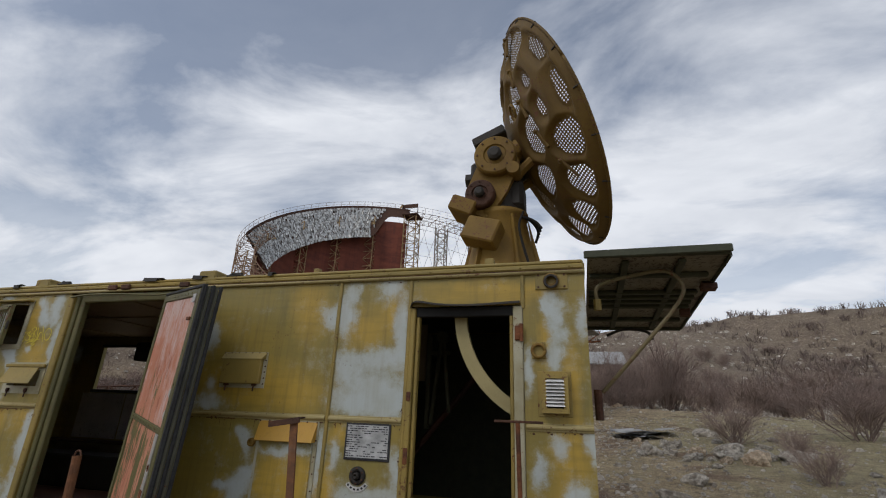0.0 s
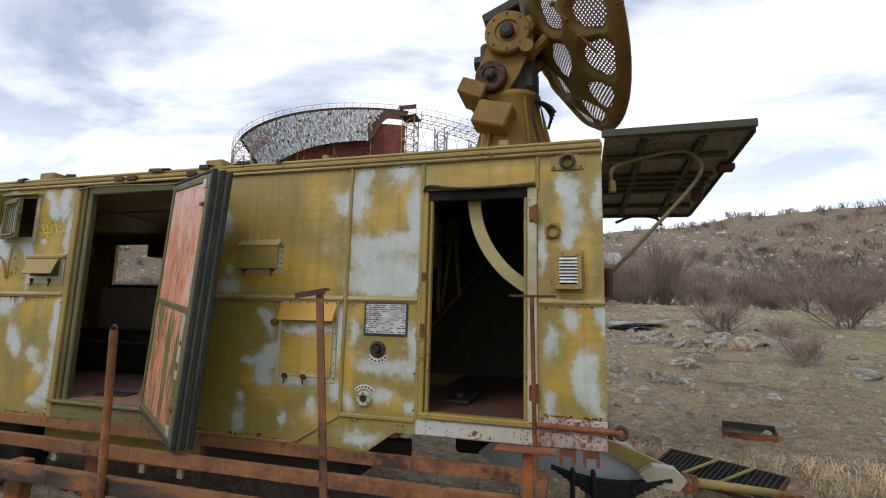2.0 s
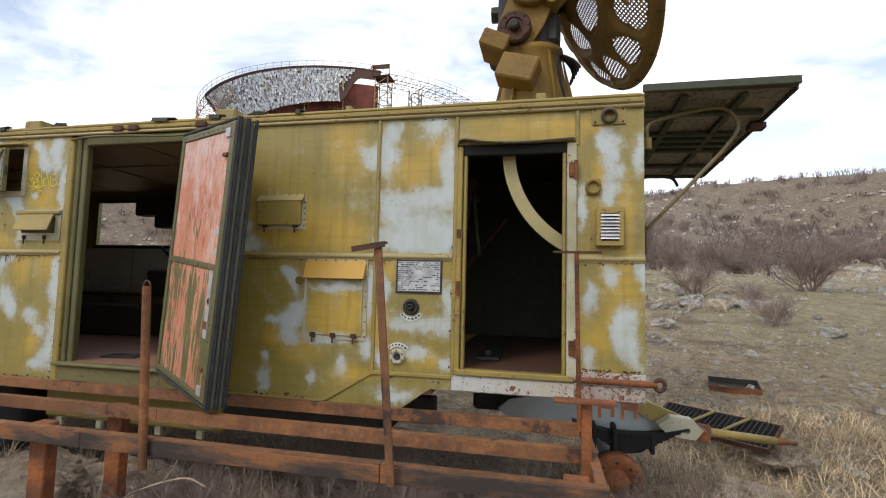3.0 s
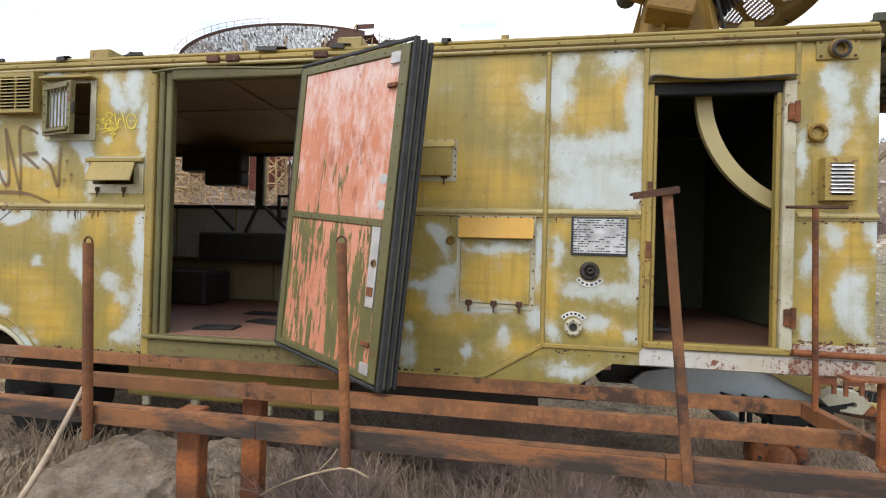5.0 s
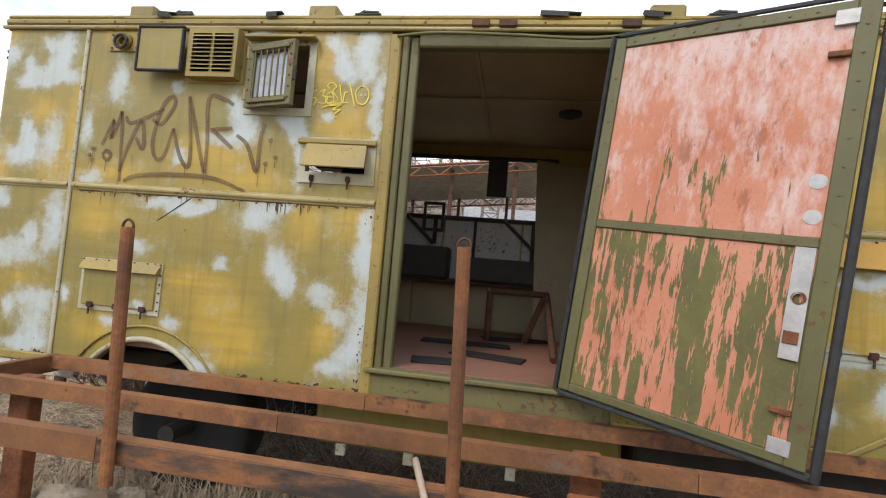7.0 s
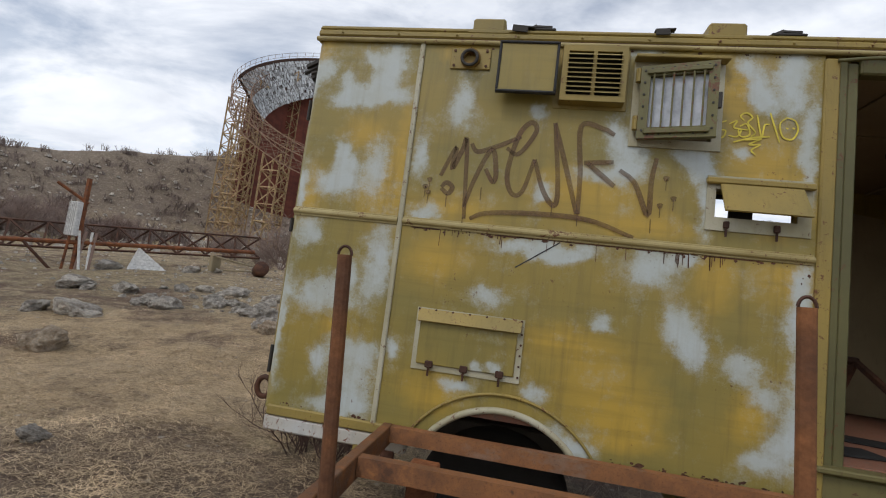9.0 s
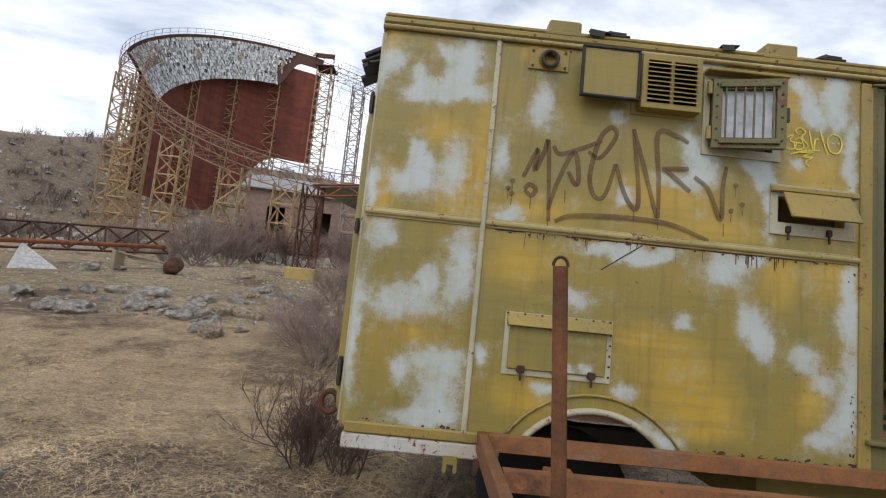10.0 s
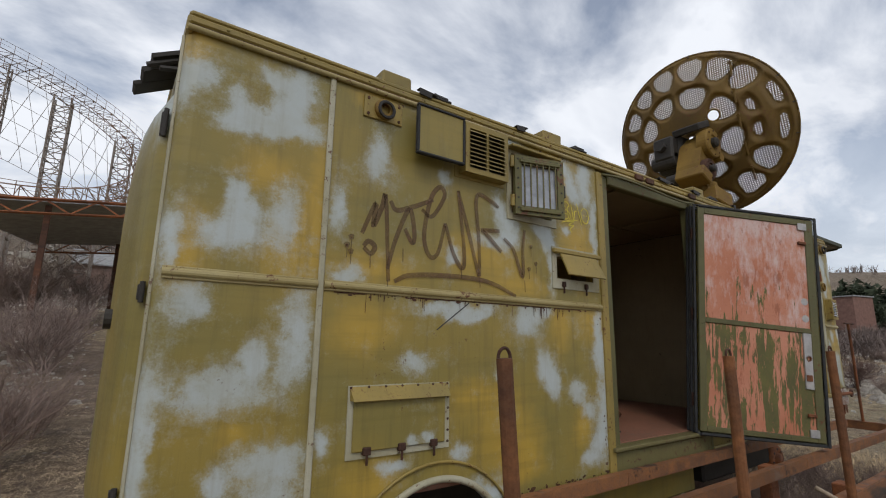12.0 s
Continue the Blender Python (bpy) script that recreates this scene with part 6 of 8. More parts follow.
def barred_window():
    p = tp("window_frame", B().slab(rect(-5.435, -5.005, 2.655, 3.12), [rect(-5.40, -5.05, 2.70, 3.08)], YF - .01, YF), M_TRIMP)
    part("rain_hood", B().box(-5.44, -5.0, YF - .07, YF - .011, 3.10, 3.118, .004), M_TRIM, p)
    # leaf hinged at the rear side, swung out
    m = Matrix.Translation((-5.40, YF - .02, 2.70)) @ pose(0, 0, 0, 0, 0, -15)
    leaf = part("window_leaf", B().slab(rect(0, .345, -.02, .355), [rect(.045, .30, .035, .30)], -.035, -.005).moved(m), M_LEAF, p)
    part("pane", B().box(.04, .305, -.012, -.006, .03, .305).moved(m), M_GLASS, leaf)
    for i in range(6):
        x = .062 + i * .044
        part("bar", B().rod(m @ Vector((x, -.04, .01)), m @ Vector((x, -.04, .325)), .005, 6), M_LEAF, leaf)
    for z in (.012, .32):
        part("crossbar", B().box(.03, .315, -.048, -.036, z - .012, z + .012, .003).moved(m), M_LEAF, leaf)
    rv = B()
    for k in range(6):
        for x, z in ((.02, .02 + .062 * k), (.325, .02 + .062 * k), (.05 + .05 * k, 0.0), (.05 + .05 * k, .335)):
            rv.rod(m @ Vector((x, -.039, z)), m @ Vector((x, -.033, z)), .006, 6)
    part("rivets", rv, M_DARK, leaf)["kind"] = "stuff"
    part("latch", B().box(.322, .362, -.03, -.015, .12, .2, .004).moved(m), M_DARK, leaf)
    for z in (.03, .28):
        part("hinge", B().rod(m @ Vector((-.012, -.02, z)), m @ Vector((-.012, -.02, z + .07)), .014, 8), M_TRIM, p)


barred_window()


def flap_vent():
    p = tp("flap_vent", B().slab(rect(-5.05, -4.59, 2.265, 2.535), [rect(-5.01, -4.65, 2.33, 2.47)], YF - .008, YF), M_TRIMP)
    part("top_lip", B().box(-5.06, -4.585, YF - .035, YF - .009, 2.49, 2.52, .006), M_TRIM, p)
    v = [(-5.00, YF - .035, 2.488), (-4.64, YF - .035, 2.488), (-4.625, YF - .095, 2.35), (-4.995, YF - .095, 2.35)]
    part("flap", B().add(v + [(x, y + .008, z - .005) for x, y, z in v], [(0, 3, 2, 1), (4, 5, 6, 7), (2, 3, 7, 6), (0, 4, 7, 3), (1, 2, 6, 5), (0, 1, 5, 4)]), M_TRIM, p, "hinged ochre flap propped open")
    for x in (-4.96, -4.74):
        part("clip", B().box(x - .012, x + .012, YF - .03, YF - .009, 2.275, 2.31, .004).rod((x, YF - .02, 2.235), (x, YF - .02, 2.28), .006, 6), M_RUSTD, p)


flap_vent()
# sprayed scrawls: strokes of paint on the wall


def stroke(b, pts, w, lift=0.0):
    """A ribbon of sprayed paint along a smooth line on the wall."""
    line = smooth_line([(x, 0, z) for x, z in pts], 6)
    n = len(line)
    v = []
    for i, p in enumerate(line):
        d = line[min(i + 1, n - 1)] - line[max(i - 1, 0)]
        d = d.normalized() if d.length > 1e-6 else Vector((1, 0, 0))
        q = Vector((-d.z, 0, d.x)) * w / 2 * (.75 + .25 * math.sin(math.pi * min(1, (i + .6) / n)))
        v += [(p.x - q.x, YF - .0022 - lift, p.z - q.z), (p.x + q.x, YF - .0022 - lift, p.z + q.z)]
    b.add(v, [(2 * i, 2 * i + 2, 2 * i + 3, 2 * i + 1) for i in range(n - 1)])


TAG = [
    [(-6.364, 2.366), (-6.339, 2.393), (-6.304, 2.37), (-6.325, 2.334), (-6.364, 2.36)],
    [(-6.376, 2.428), (-6.308, 2.589), (-6.318, 2.472), (-6.274, 2.575), (-6.254, 2.624), (-6.224, 2.206)],
    [(-6.228, 2.616), (-6.19, 2.574), (-6.088, 2.611), (-5.97, 2.67)],
    [(-6.232, 2.267), (-6.19, 2.425), (-6.116, 2.591), (-6.082, 2.469), (-6.094, 2.416), (-6.14, 2.484)],
    [(-6.04, 2.604), (-5.974, 2.577), (-5.895, 2.705), (-5.928, 2.75), (-5.986, 2.669), (-6.023, 2.467), (-5.988, 2.362), (-5.935, 2.381), (-5.889, 2.552)],
    [(-5.889, 2.552), (-5.83, 2.389), (-5.768, 2.318), (-5.759, 2.424), (-5.803, 2.755)],
    [(-5.803, 2.755), (-5.73, 2.53), (-5.654, 2.283)],
]
TAG_END = [
    [(-5.648, 2.283), (-5.654, 2.491), (-5.67, 2.746), (-5.558, 2.737), (-5.502, 2.709)],
    [(-5.64, 2.552), (-5.496, 2.567)],
    [(-5.625, 2.553), (-5.483, 2.443)],
    [(-5.463, 2.527), (-5.386, 2.465), (-5.314, 2.31), (-5.309, 2.484), (-5.292, 2.602)],
    [(-6.193, 2.209), (-6.103, 2.247), (-5.86, 2.266), (-5.593, 2.258), (-5.372, 2.19)],
]
scrawl = tp("brown_scrawl", B().box(-6.455, -6.445, YF - .002, YF - .001, 2.355, 2.365), M_BROWNSP, "brown sprayed scrawl with drips")
for i, line in enumerate(TAG + TAG_END):
    b = B()
    stroke(b, line, .027, .0004 * i)
    part("stroke", b, M_BROWNSP, scrawl)["kind"] = "stuff"
b = B()
for x, z in ((-6.43, 2.40), (-6.43, 2.33), (-6.45, 2.36), (-5.24, 2.5), (-5.2, 2.4), (-5.26, 2.36)):
    stroke(b, [(x - .012, z - .004), (x, z + .002), (x + .012, z)], .026, .005)
    stroke(b, [(x, z), (x, z - .06)], .005, .0055)
for x, z in ((-6.23, 2.21), (-5.65, 2.29), (-5.78, 2.33), (-5.30, 2.29), (-6.15, 2.38), (-6.33, 2.33)):
    stroke(b, [(x, z), (x + .002, z - .07)], .006, .006)
part("drips", b, M_BROWNSP, scrawl)["kind"] = "stuff"
LEMON = [
    [(-5.032, 2.826), (-5.001, 2.842)],
    [(-5.033, 2.803), (-5.004, 2.816)],
    [(-4.983, 2.817), (-5.024, 2.792), (-5.025, 2.745), (-4.997, 2.729), (-4.984, 2.765), (-5.016, 2.769)],
    [(-4.97, 2.8), (-4.935, 2.819), (-4.948, 2.784), (-4.915, 2.774), (-4.933, 2.738), (-4.971, 2.742)],
    [(-4.922, 2.791), (-4.891, 2.804), (-4.876, 2.753), (-4.912, 2.739), (-4.926, 2.773), (-4.883, 2.775)],
    [(-4.903, 2.821), (-4.921, 2.843), (-4.895, 2.861), (-4.867, 2.839), (-4.886, 2.81), (-4.851, 2.765), (-4.87, 2.742)],
    [(-4.847, 2.852), (-4.823, 2.744), (-4.812, 2.802), (-4.791, 2.808)],
    [(-4.79, 2.866), (-4.743, 2.72)],
]
LEMON_END = [
    [(-4.716, 2.846), (-4.745, 2.811), (-4.73, 2.749), (-4.688, 2.74), (-4.666, 2.786), (-4.679, 2.831), (-4.716, 2.846)],
    [(-4.718, 2.795), (-4.708, 2.789)],
    [(-4.69, 2.796), (-4.68, 2.791)],
    [(-4.947, 2.709), (-4.864, 2.736), (-4.786, 2.746)],
    [(-4.895, 2.723), (-4.822, 2.733)],
    [(-4.822, 2.733), (-4.877, 2.701), (-4.825, 2.704)],
    [(-4.825, 2.704), (-4.865, 2.673), (-4.847, 2.652)],
]
b = B()
for i, line in enumerate(LEMON + LEMON_END):
    stroke(b, line, .008, .0003 * i)
tp("yellow_scrawl", b, M_YELLSP, "small lemon-yellow sprayed scrawl")
# rust that runs from the belt strip
b = B()
rng = random.Random(8)
for x0, x1, n in ((-6.5, -4.6, 26), (-5.25, -4.95, 20), (-1.7, -1.2, 16), (-3.1, -1.8, 14), (-6.3, -5.9, 10)):
    for i in range(n):
        x = rng.uniform(x0, x1)
        stroke(b, [(x, MID - .026), (x + rng.uniform(-.003, .003), MID - .028 - .09 * rng.random() ** 3)], rng.uniform(.002, .006))
    x = x0
    while x < x1:
        w = rng.uniform(.03, .2)
        if rng.random() < .6:
            stroke(b, [(x, MID - .0285), (min(x1, x + w), MID - .0285)], rng.uniform(.003, .009))
        x += w
tp("rust_run", b, M_RUSTD)["kind"] = "stuff"


def flakes(rg, b, x0, x1, z0, z1, n, size):
    """Ragged flakes of rust where the paint has come off, in a narrow band."""
    for _ in range(n):
        x, z = rg.uniform(x0, x1), rg.uniform(z0, z1)
        r = size * (.25 + rg.random() ** 2)
        wide, k = rg.uniform(.8, 2.6) if x1 - x0 > z1 - z0 else rg.uniform(.4, .9), rg.randint(6, 9)
        lift = YF - .0016 - .0008 * rg.random()
        ring = [(x + r * wide * rg.uniform(.5, 1.1) * math.cos(6.283 * i / k), lift, z + r * rg.uniform(.5, 1.1) * math.sin(6.283 * i / k)) for i in range(k)]
        b.add(ring, [tuple(range(k))])


b = B()
rg = random.Random(44)
for x0, x1, z0, z1, n, size in ((-5.40, -4.58, 1.10, 1.125, 46, .010), (-3.2, -2.18, 1.122, 1.145, 40, .009), (-7.1, -6.6, 1.10, 1.12, 16, .008), (-6.5, -4.6, MID - .044, MID - .027, 60, .008),
                                (-3.15, -1.2, MID - .042, MID - .027, 34, .007), (-1.19, -1.172, 1.4, 2.3, 34, .010), (-.33, .06, 1.432, 1.452, 40, .008), (-4.60, -4.57, 1.1, 1.5, 16, .010),
                                (-6.5, -3.3, 3.15, 3.165, 46, .007), (-2.1, -1.0, 3.15, 3.165, 16, .006), (-.33, .06, MID - .042, MID - .027, 14, .007), (-4.62, -4.575, 2.05, 2.2, 12, .010), (-1.7, -1.2, 1.29, 1.32, 14, .008)):
    flakes(rg, b, x0, x1, z0, z1, n, size)
tp("rust_flake", b, M_RUSTD)["kind"] = "stuff"
tp("scratch", B().rod((-5.93, YF - .001, 1.98), (-5.72, YF - .001, 2.13), .003, 4), M_INK)

# ---------------------------------------------------------------- chassis


def wheel(x, y, z, r, w, tyre=True):
    q = Matrix.Translation((x, y, z)) @ pose(0, 0, 0, 90)
    if tyre:
        t = tp("wheel", B().lathe([(r * .58, 0), (r * .75, .02), (r * .93, .015), (r, -.04), (r, -w + .04), (r * .93, -w), (r * .6, -w)], 30, q), M_BLACK, "flat old tyre", True)
        part("rim", B().lathe([(r * .6, -.03), (r * .55, -.05), (r * .3, -.06), (r * .22, -.01), (0, -.01)], 24, q), M_RUSTD, t)
    else:
        t = tp("hub_drum", B().lathe([(r, -.12), (r, -.01), (r * .9, .01), (r * .55, .015), (r * .5, .0), (r * .45, .04), (0, .05)], 28, q), M_RUST, "bare rusty wheel drum", True)
        part("studs", bolts([(x + r * .72 * math.cos(k * .785), z + r * .72 * math.sin(k * .785)) for k in range(8)], y - .012, .014), M_DARK, t)["kind"] = "stuff"
    return t


wheel(-5.93, 3.72, .60, .46, .26)
wheel(-5.93, 5.3, .60, .46, .26)
wheel(.02, 4.02, .46, .2, .2, False)
for y in (3.75, 4.95):
    tp("chassis_beam", B().box(XL + .2, -1.4, y, y + .1, .85, 1.06, .01), M_DARK)
for x in (-6.6, -4.8, -3.6, -2.4):
    tp("cross_member", B().box(x, x + .08, YF + .1, YB - .1, 1.0, 1.075, .01), M_DARK)
tp("axle", B().rod((-5.93, 3.5, .6), (-5.93, 5.2, .6), .06, 12), M_DARK)
tp("axle", B().rod((.02, 4.1, .46), (.02, 5.3, .46), .06, 12), M_DARK)
# underfloor boxes with a skirt in pale paint
tp("underfloor_box", B().box(-4.9, -3.1, 3.45, 4.2, .72, 1.06, .02), M_BODY)
tp("underfloor_box", B().box(-3.05, -1.75, 3.40, 4.2, .78, 1.08, .02), M_DARK)
for x in (-4.72, -4.3, -3.7, -3.3):
    tp("drain_lug", B().box(x - .03, x + .03, 3.44, 3.47, .66, .73, .004), M_TRIMP)
# white front bogie, leaf springs and shackles
M_BOGIE = painted("pale bogie paint", (0.50, 0.54, 0.55), wear=(0.14, 0.06, 0.03), amount=0.66, second=(0.36, 0.38, 0.36))
tp("front_bogie", B().slab([(-.95, .86), (-.8, .76), (.25, .70), (.42, .78), (.44, .94), (.3, 1.05), (-.3, 1.07), (-.85, .95)], [], 4.36, 4.42), M_BOGIE, "pale-painted front bogie plate")
tp("turntable", B().lathe([(.40, 0), (.42, .02), (.42, .1), (.38, .12), (0, .12)], 36, Matrix.Translation((-.45, 4.45, 1.1))), M_DARK)
tp("bogie_back", B().box(-1.2, .2, 4.5, 5.1, .8, 1.1, .03), M_DARK)
for i in range(8):
    L = .44 - .045 * i
    z = .78 - i * .02
    pts = [(.13 + L * t, 4.19, z + .07 * t * t * (1 - i * .08)) for t in (-1, -.66, -.33, 0, .33, .66, 1)]
    bb = B()
    for p, q in zip(pts, pts[1:]):
        bb.add([(p[0], 4.15, p[2]), (q[0], 4.15, q[2]), (q[0], 4.24, q[2]), (p[0], 4.24, p[2]), (p[0], 4.15, p[2] + .016), (q[0], 4.15, q[2] + .016), (q[0], 4.24, q[2] + .016), (p[0], 4.24, p[2] + .016)],
               [(0, 1, 5, 4), (4, 5, 6, 7), (3, 2, 1, 0), (2, 3, 7, 6), (0, 4, 7, 3), (1, 2, 6, 5)])
    tp("spring_leaf", bb, M_BLACK)
for x in (-.14, .02):
    tp("spring_clamp", B().path([(x, 4.135, .59), (x, 4.135, .82), (x, 4.15, .84), (x, 4.24, .84), (x, 4.255, .82), (x, 4.255, .59)], .02, 8), M_BLACK)
tp("spring_band", B().box(.30, .33, 4.14, 4.25, .65, .81, .004), M_BLACK)
tp("shackle", B().slab([(.36, .88), (.46, .95), (.62, .94), (.70, .86), (.64, .78), (.44, .80)], [arc(.58, .85, .022, 0, 330, 8)], 4.17, 4.27), M_TRIMP, "peeling spring shackle")
tp("shackle_pin", B().rod((.70, 4.2, .81), (.74, 4.44, .81), .045, 12), M_RUST)
tp("tow_bracket", B().slab([(.05, 1.10), (.22, 1.06), (.60, .92), (.62, .80), (.42, .84), (.1, 1.0)], [], 4.30, 4.36), M_TRIM)
# corner sill with bent lugs, pipe and eye
tp("corner_pipe", B().rod((-.35, YF - .03, 1.385), (XR + .06, YF - .03, 1.38), .02, 10), M_RUST)
tp("rust_edge", B().box(-.335, XR + .002, YF - .008, YF + .003, 1.395, 1.432, .003), M_SILLR)
tp("corner_eye", B().path([(XR + .075 + .03 * math.cos(radians(a)), YF - .03, 1.38 + .034 * math.sin(radians(a))) for a in range(0, 361, 24)], .014, 7), M_RUSTD, "", True)
tp("corner_beam", B().box(-.36, XR, YF - .02, YF + .06, 1.255, 1.352, .008), M_SILLR)
for x in (-.16, -.02):
    tp("hanging_lug", B().slab([(x - .05, 1.255), (x + .05, 1.255), (x + .05, 1.16), (x + .03, 1.16), (x + .03, 1.21), (x - .03, 1.21), (x - .03, 1.15), (x - .05, 1.15)], [], YF - .01, YF + .002), M_RUST)
for x in (-6.62, -6.47):
    tp("hanging_lug", B().slab([(x - .035, .98), (x + .035, .98), (x + .035, .90), (x + .018, .90), (x + .018, .94), (x - .018, .94), (x - .018, .90), (x - .035, .90)], [], YF - .01, YF + .01), M_TRIM if x < -6.5 else M_RUSTD)
tp("tow_eye", B().path([(XL - .075 + .045 * math.cos(radians(a)), YF + .14, 1.15 + .055 * math.sin(radians(a))) for a in range(0, 361, 24)], .016, 7), M_RUSTD, "", True)
# drawbar that lies out to the front, and the tread grating beside it
db = thing("drawbar", "ochre-painted drawbar pipe with a rusty tip lying on the grass", "drawbar", (1.4, 4.9, .3))
part("pipe", B().rod((.72, 4.40, .80), (1.62, 5.18, .55), .036, 14), M_TRIM, db, "", True)
part("tip", B().rod((1.62, 5.18, .55), (1.92, 5.44, .47), .035, 14, .018), M_RUST, db, "", True)
part("fork", B().rod((.66, 4.44, .80), (.80, 4.36, .80), .06, 12), M_RUST, db)
gr = thing("steel_grating", "rusty steel tread grating lying in dry grass", "grating", (1.5, 6.5, .35))
m = Matrix.Translation((.96, 6.40, .57)) @ pose(0, 0, 0, 16, 0, -38)
gf = B().box(0, 1.2, 0, .02, -.05, 0).box(0, 1.2, -.5, -.48, -.05, 0).box(0, .02, -.48, 0, -.05, 0).box(1.18, 1.2, -.48, 0, -.05, 0)
part("frame", gf.moved(m), M_RUSTD, gr)
gb = B()
for i in range(23):
    gb.box(.02 + i * .05, .028 + i * .05, -.48, 0, -.04, -.004)
for j in range(10):
    gb.box(.02, 1.18, -.47 + j * .05, -.463 + j * .05, -.036, -.006)
part("grating_mesh", gb.moved(m), M_DARK, gr)["kind"] = "stuff"
for x in (.35, .7):
    part("brace", B().rod(m @ Vector((x, -.5, .02)), m @ Vector((x + .2, -.02, .02)), .016, 6), M_TRIM, gr)

# ---------------------------------------------------------------- rocks, plants and litter on the ground


def rock_mesh(name, seed, sx, sy, sz, mat, sub=4):
    """A broken stone: a lumpy ball cut by many flat faces."""
    rg = random.Random(seed * 17)
    cuts = [(Vector((rg.gauss(0, 1), rg.gauss(0, 1), rg.gauss(.25, .8))).normalized(), rg.uniform(.52, .82)) for _ in range(11)]
    bm = bmesh.new()
    bmesh.ops.create_icosphere(bm, subdivisions=sub, radius=1)
    for v in bm.verts:
        p = v.co.copy()
        d = 1 + .3 * noise.noise(p * 1.2 + Vector((seed * 7.3, 0, 0)))
        for n, t in cuts:
            k = p.dot(n) * d
            if k > t:
                d *= t / k
        d += .15 * noise.noise(p * 3.1 + Vector((0, seed * 3.1, 0))) - .13 * abs(noise.noise(p * 5.3 + Vector((seed, 0, 0)))) + .08 * noise.noise(p * 9 + Vector((0, 0, seed))) + .05 * noise.noise(p * 19)
        v.co = Vector((p.x * d * sx, p.y * d * sy, p.z * d * sz))
    me = bpy.data.meshes.new(name)
    bm.to_mesh(me)
    bm.free()
    me.materials.append(mat)
    return me


ROCKS = [rock_mesh("rock", i + 1, 1, .8, (.5, .62, .42)[i % 3], M_ROCK if i % 2 else M_ROCKL, 5) for i in range(6)]

STONES = [rock_mesh("rock", i + 11, 1, .8, (.62, .8, .55)[i % 3], M_ROCKL if i == 4 else M_ROCKF) for i in range(6)]


def rock(x, y, size, k, label="lichen-spotted grey fieldstone half sunk in grass", rise=.12, group="fieldstones"):
    ob = new("rock", (STONES if group == "fieldstones" else ROCKS)[k % 6])
    if group == "fieldstones":
        size *= .8
        rise = .12
    ob.scale = (size * 1.15, size * 1.15, size)
    ob.location = (x, y, height(x, y) + rise * size)
    ob.rotation_euler = (.15 * math.sin(k * 2.3), .15 * math.cos(k * 1.9), k * 1.7)
    return tagged(ob, label, "rock", group)


# by the walkway
rock(-4.36, 3.02, .60, 0, "large pale boulder beside the walkway frame", .35, "boulders")
rock(-5.85, 3.0, .52, 4, "large pale boulder beside the walkway frame", .25, "boulders")
rock(-3.95, 3.35, .42, 2, "pale boulder under the walkway frame", .5, "boulders")
rock(-2.12, 2.95, .30, 4, "upright pale stone under the walkway frame", .55, "boulders")
rock(-1.45, 3.0, .33, 2, "upright pale stone under the walkway frame", .45, "boulders")
rock(-.7, 3.0, .25, 0, "pale stone under the walkway frame", .3, "boulders")
rock(1.9, 5.5, .36, 4, "pale earthy stone by the drawbar tip", .1, "boulders")
rock(1.25, 4.65, .42, 2, "flat stone in the grass by the trailer", .02, "boulders")
rock(.9, 4.0, .3, 0, "flat stone in the grass by the trailer", .02, "boulders")
rock(-5.1, 2.3, .22, 2, "pale stone beside the walkway frame", .2, "boulders")
rock(-6.4, 3.0, .30, 0, "pale stone beside the walkway frame", .2, "boulders")
# open field at the rear
for i, (x, y, s) in enumerate(((-13.7, 10.2, .50), (-13.2, 11.2, .45), (-14.3, 8.6, .62), (-15.0, 8.4, .4), (-12.6, 6.6, .45), (-15.9, 11.4, .5), (-16.9, 10.9, .6), (-12.4, 12.4, .30), (-13.9, 13.0, .55),
                              (-9.85, 4.35, .2), (-14.1, 19.6, .4), (-12.9, 11.5, .3), (-12.0, 11.2, .35), (-11.7, 10.9, .4), (-11.3, 10.4, .32), (-11.0, 9.8, .4), (-10.7, 9.4, .35), (-12.3, 11.8, .28))):
    rock(x, y, s, i)
rng = random.Random(12)
for i in range(16):
    rock(-11.4 + rng.uniform(-1.0, 1.2), 15.2 + rng.uniform(-1.6, 1.8), rng.uniform(.18, .42), i)
for i in range(22):
    rock(-13.6 + rng.gauss(0, 1.6), 11.0 + rng.gauss(0, 1.3), rng.uniform(.15, .4), i)
for i, (x, y, s) in enumerate(((-19.6, 16.0, .6), (-18.5, 16.9, .55), (-19.0, 17.6, .5), (-18.0, 17.8, .4), (-20.2, 15.0, .6))):
    rock(x, y, s, i + 2)
# hillside in front
for i, (x, y, s) in enumerate(((2.0, 16.8, .55), (1.75, 11.1, .5), (4.4, 17.6, .6), (4.5, 15.6, .5), (5.7, 16.3, .6), (2.45, 12.8, .45), (4.6, 21.4, .5), (5.9, 12.5, .4), (5.4, 20.4, .35), (3.4, 17.0, .4), (4.0, 16.2, .45), (4.9, 16.4, .5), (2.9, 18.4, .4), (3.1, 16.3, .35))):
    rock(x, y, s, i + 1)
for i in range(26):
    rock(3.6 + rng.uniform(-2.4, 3.4), 17.0 + rng.uniform(-2.5, 3.5), rng.uniform(.12, .32), i)
for i in range(8):
    rock(1.5 + rng.uniform(0, 4), 35 + rng.uniform(-1, 1.5), rng.uniform(.3, .6), i)


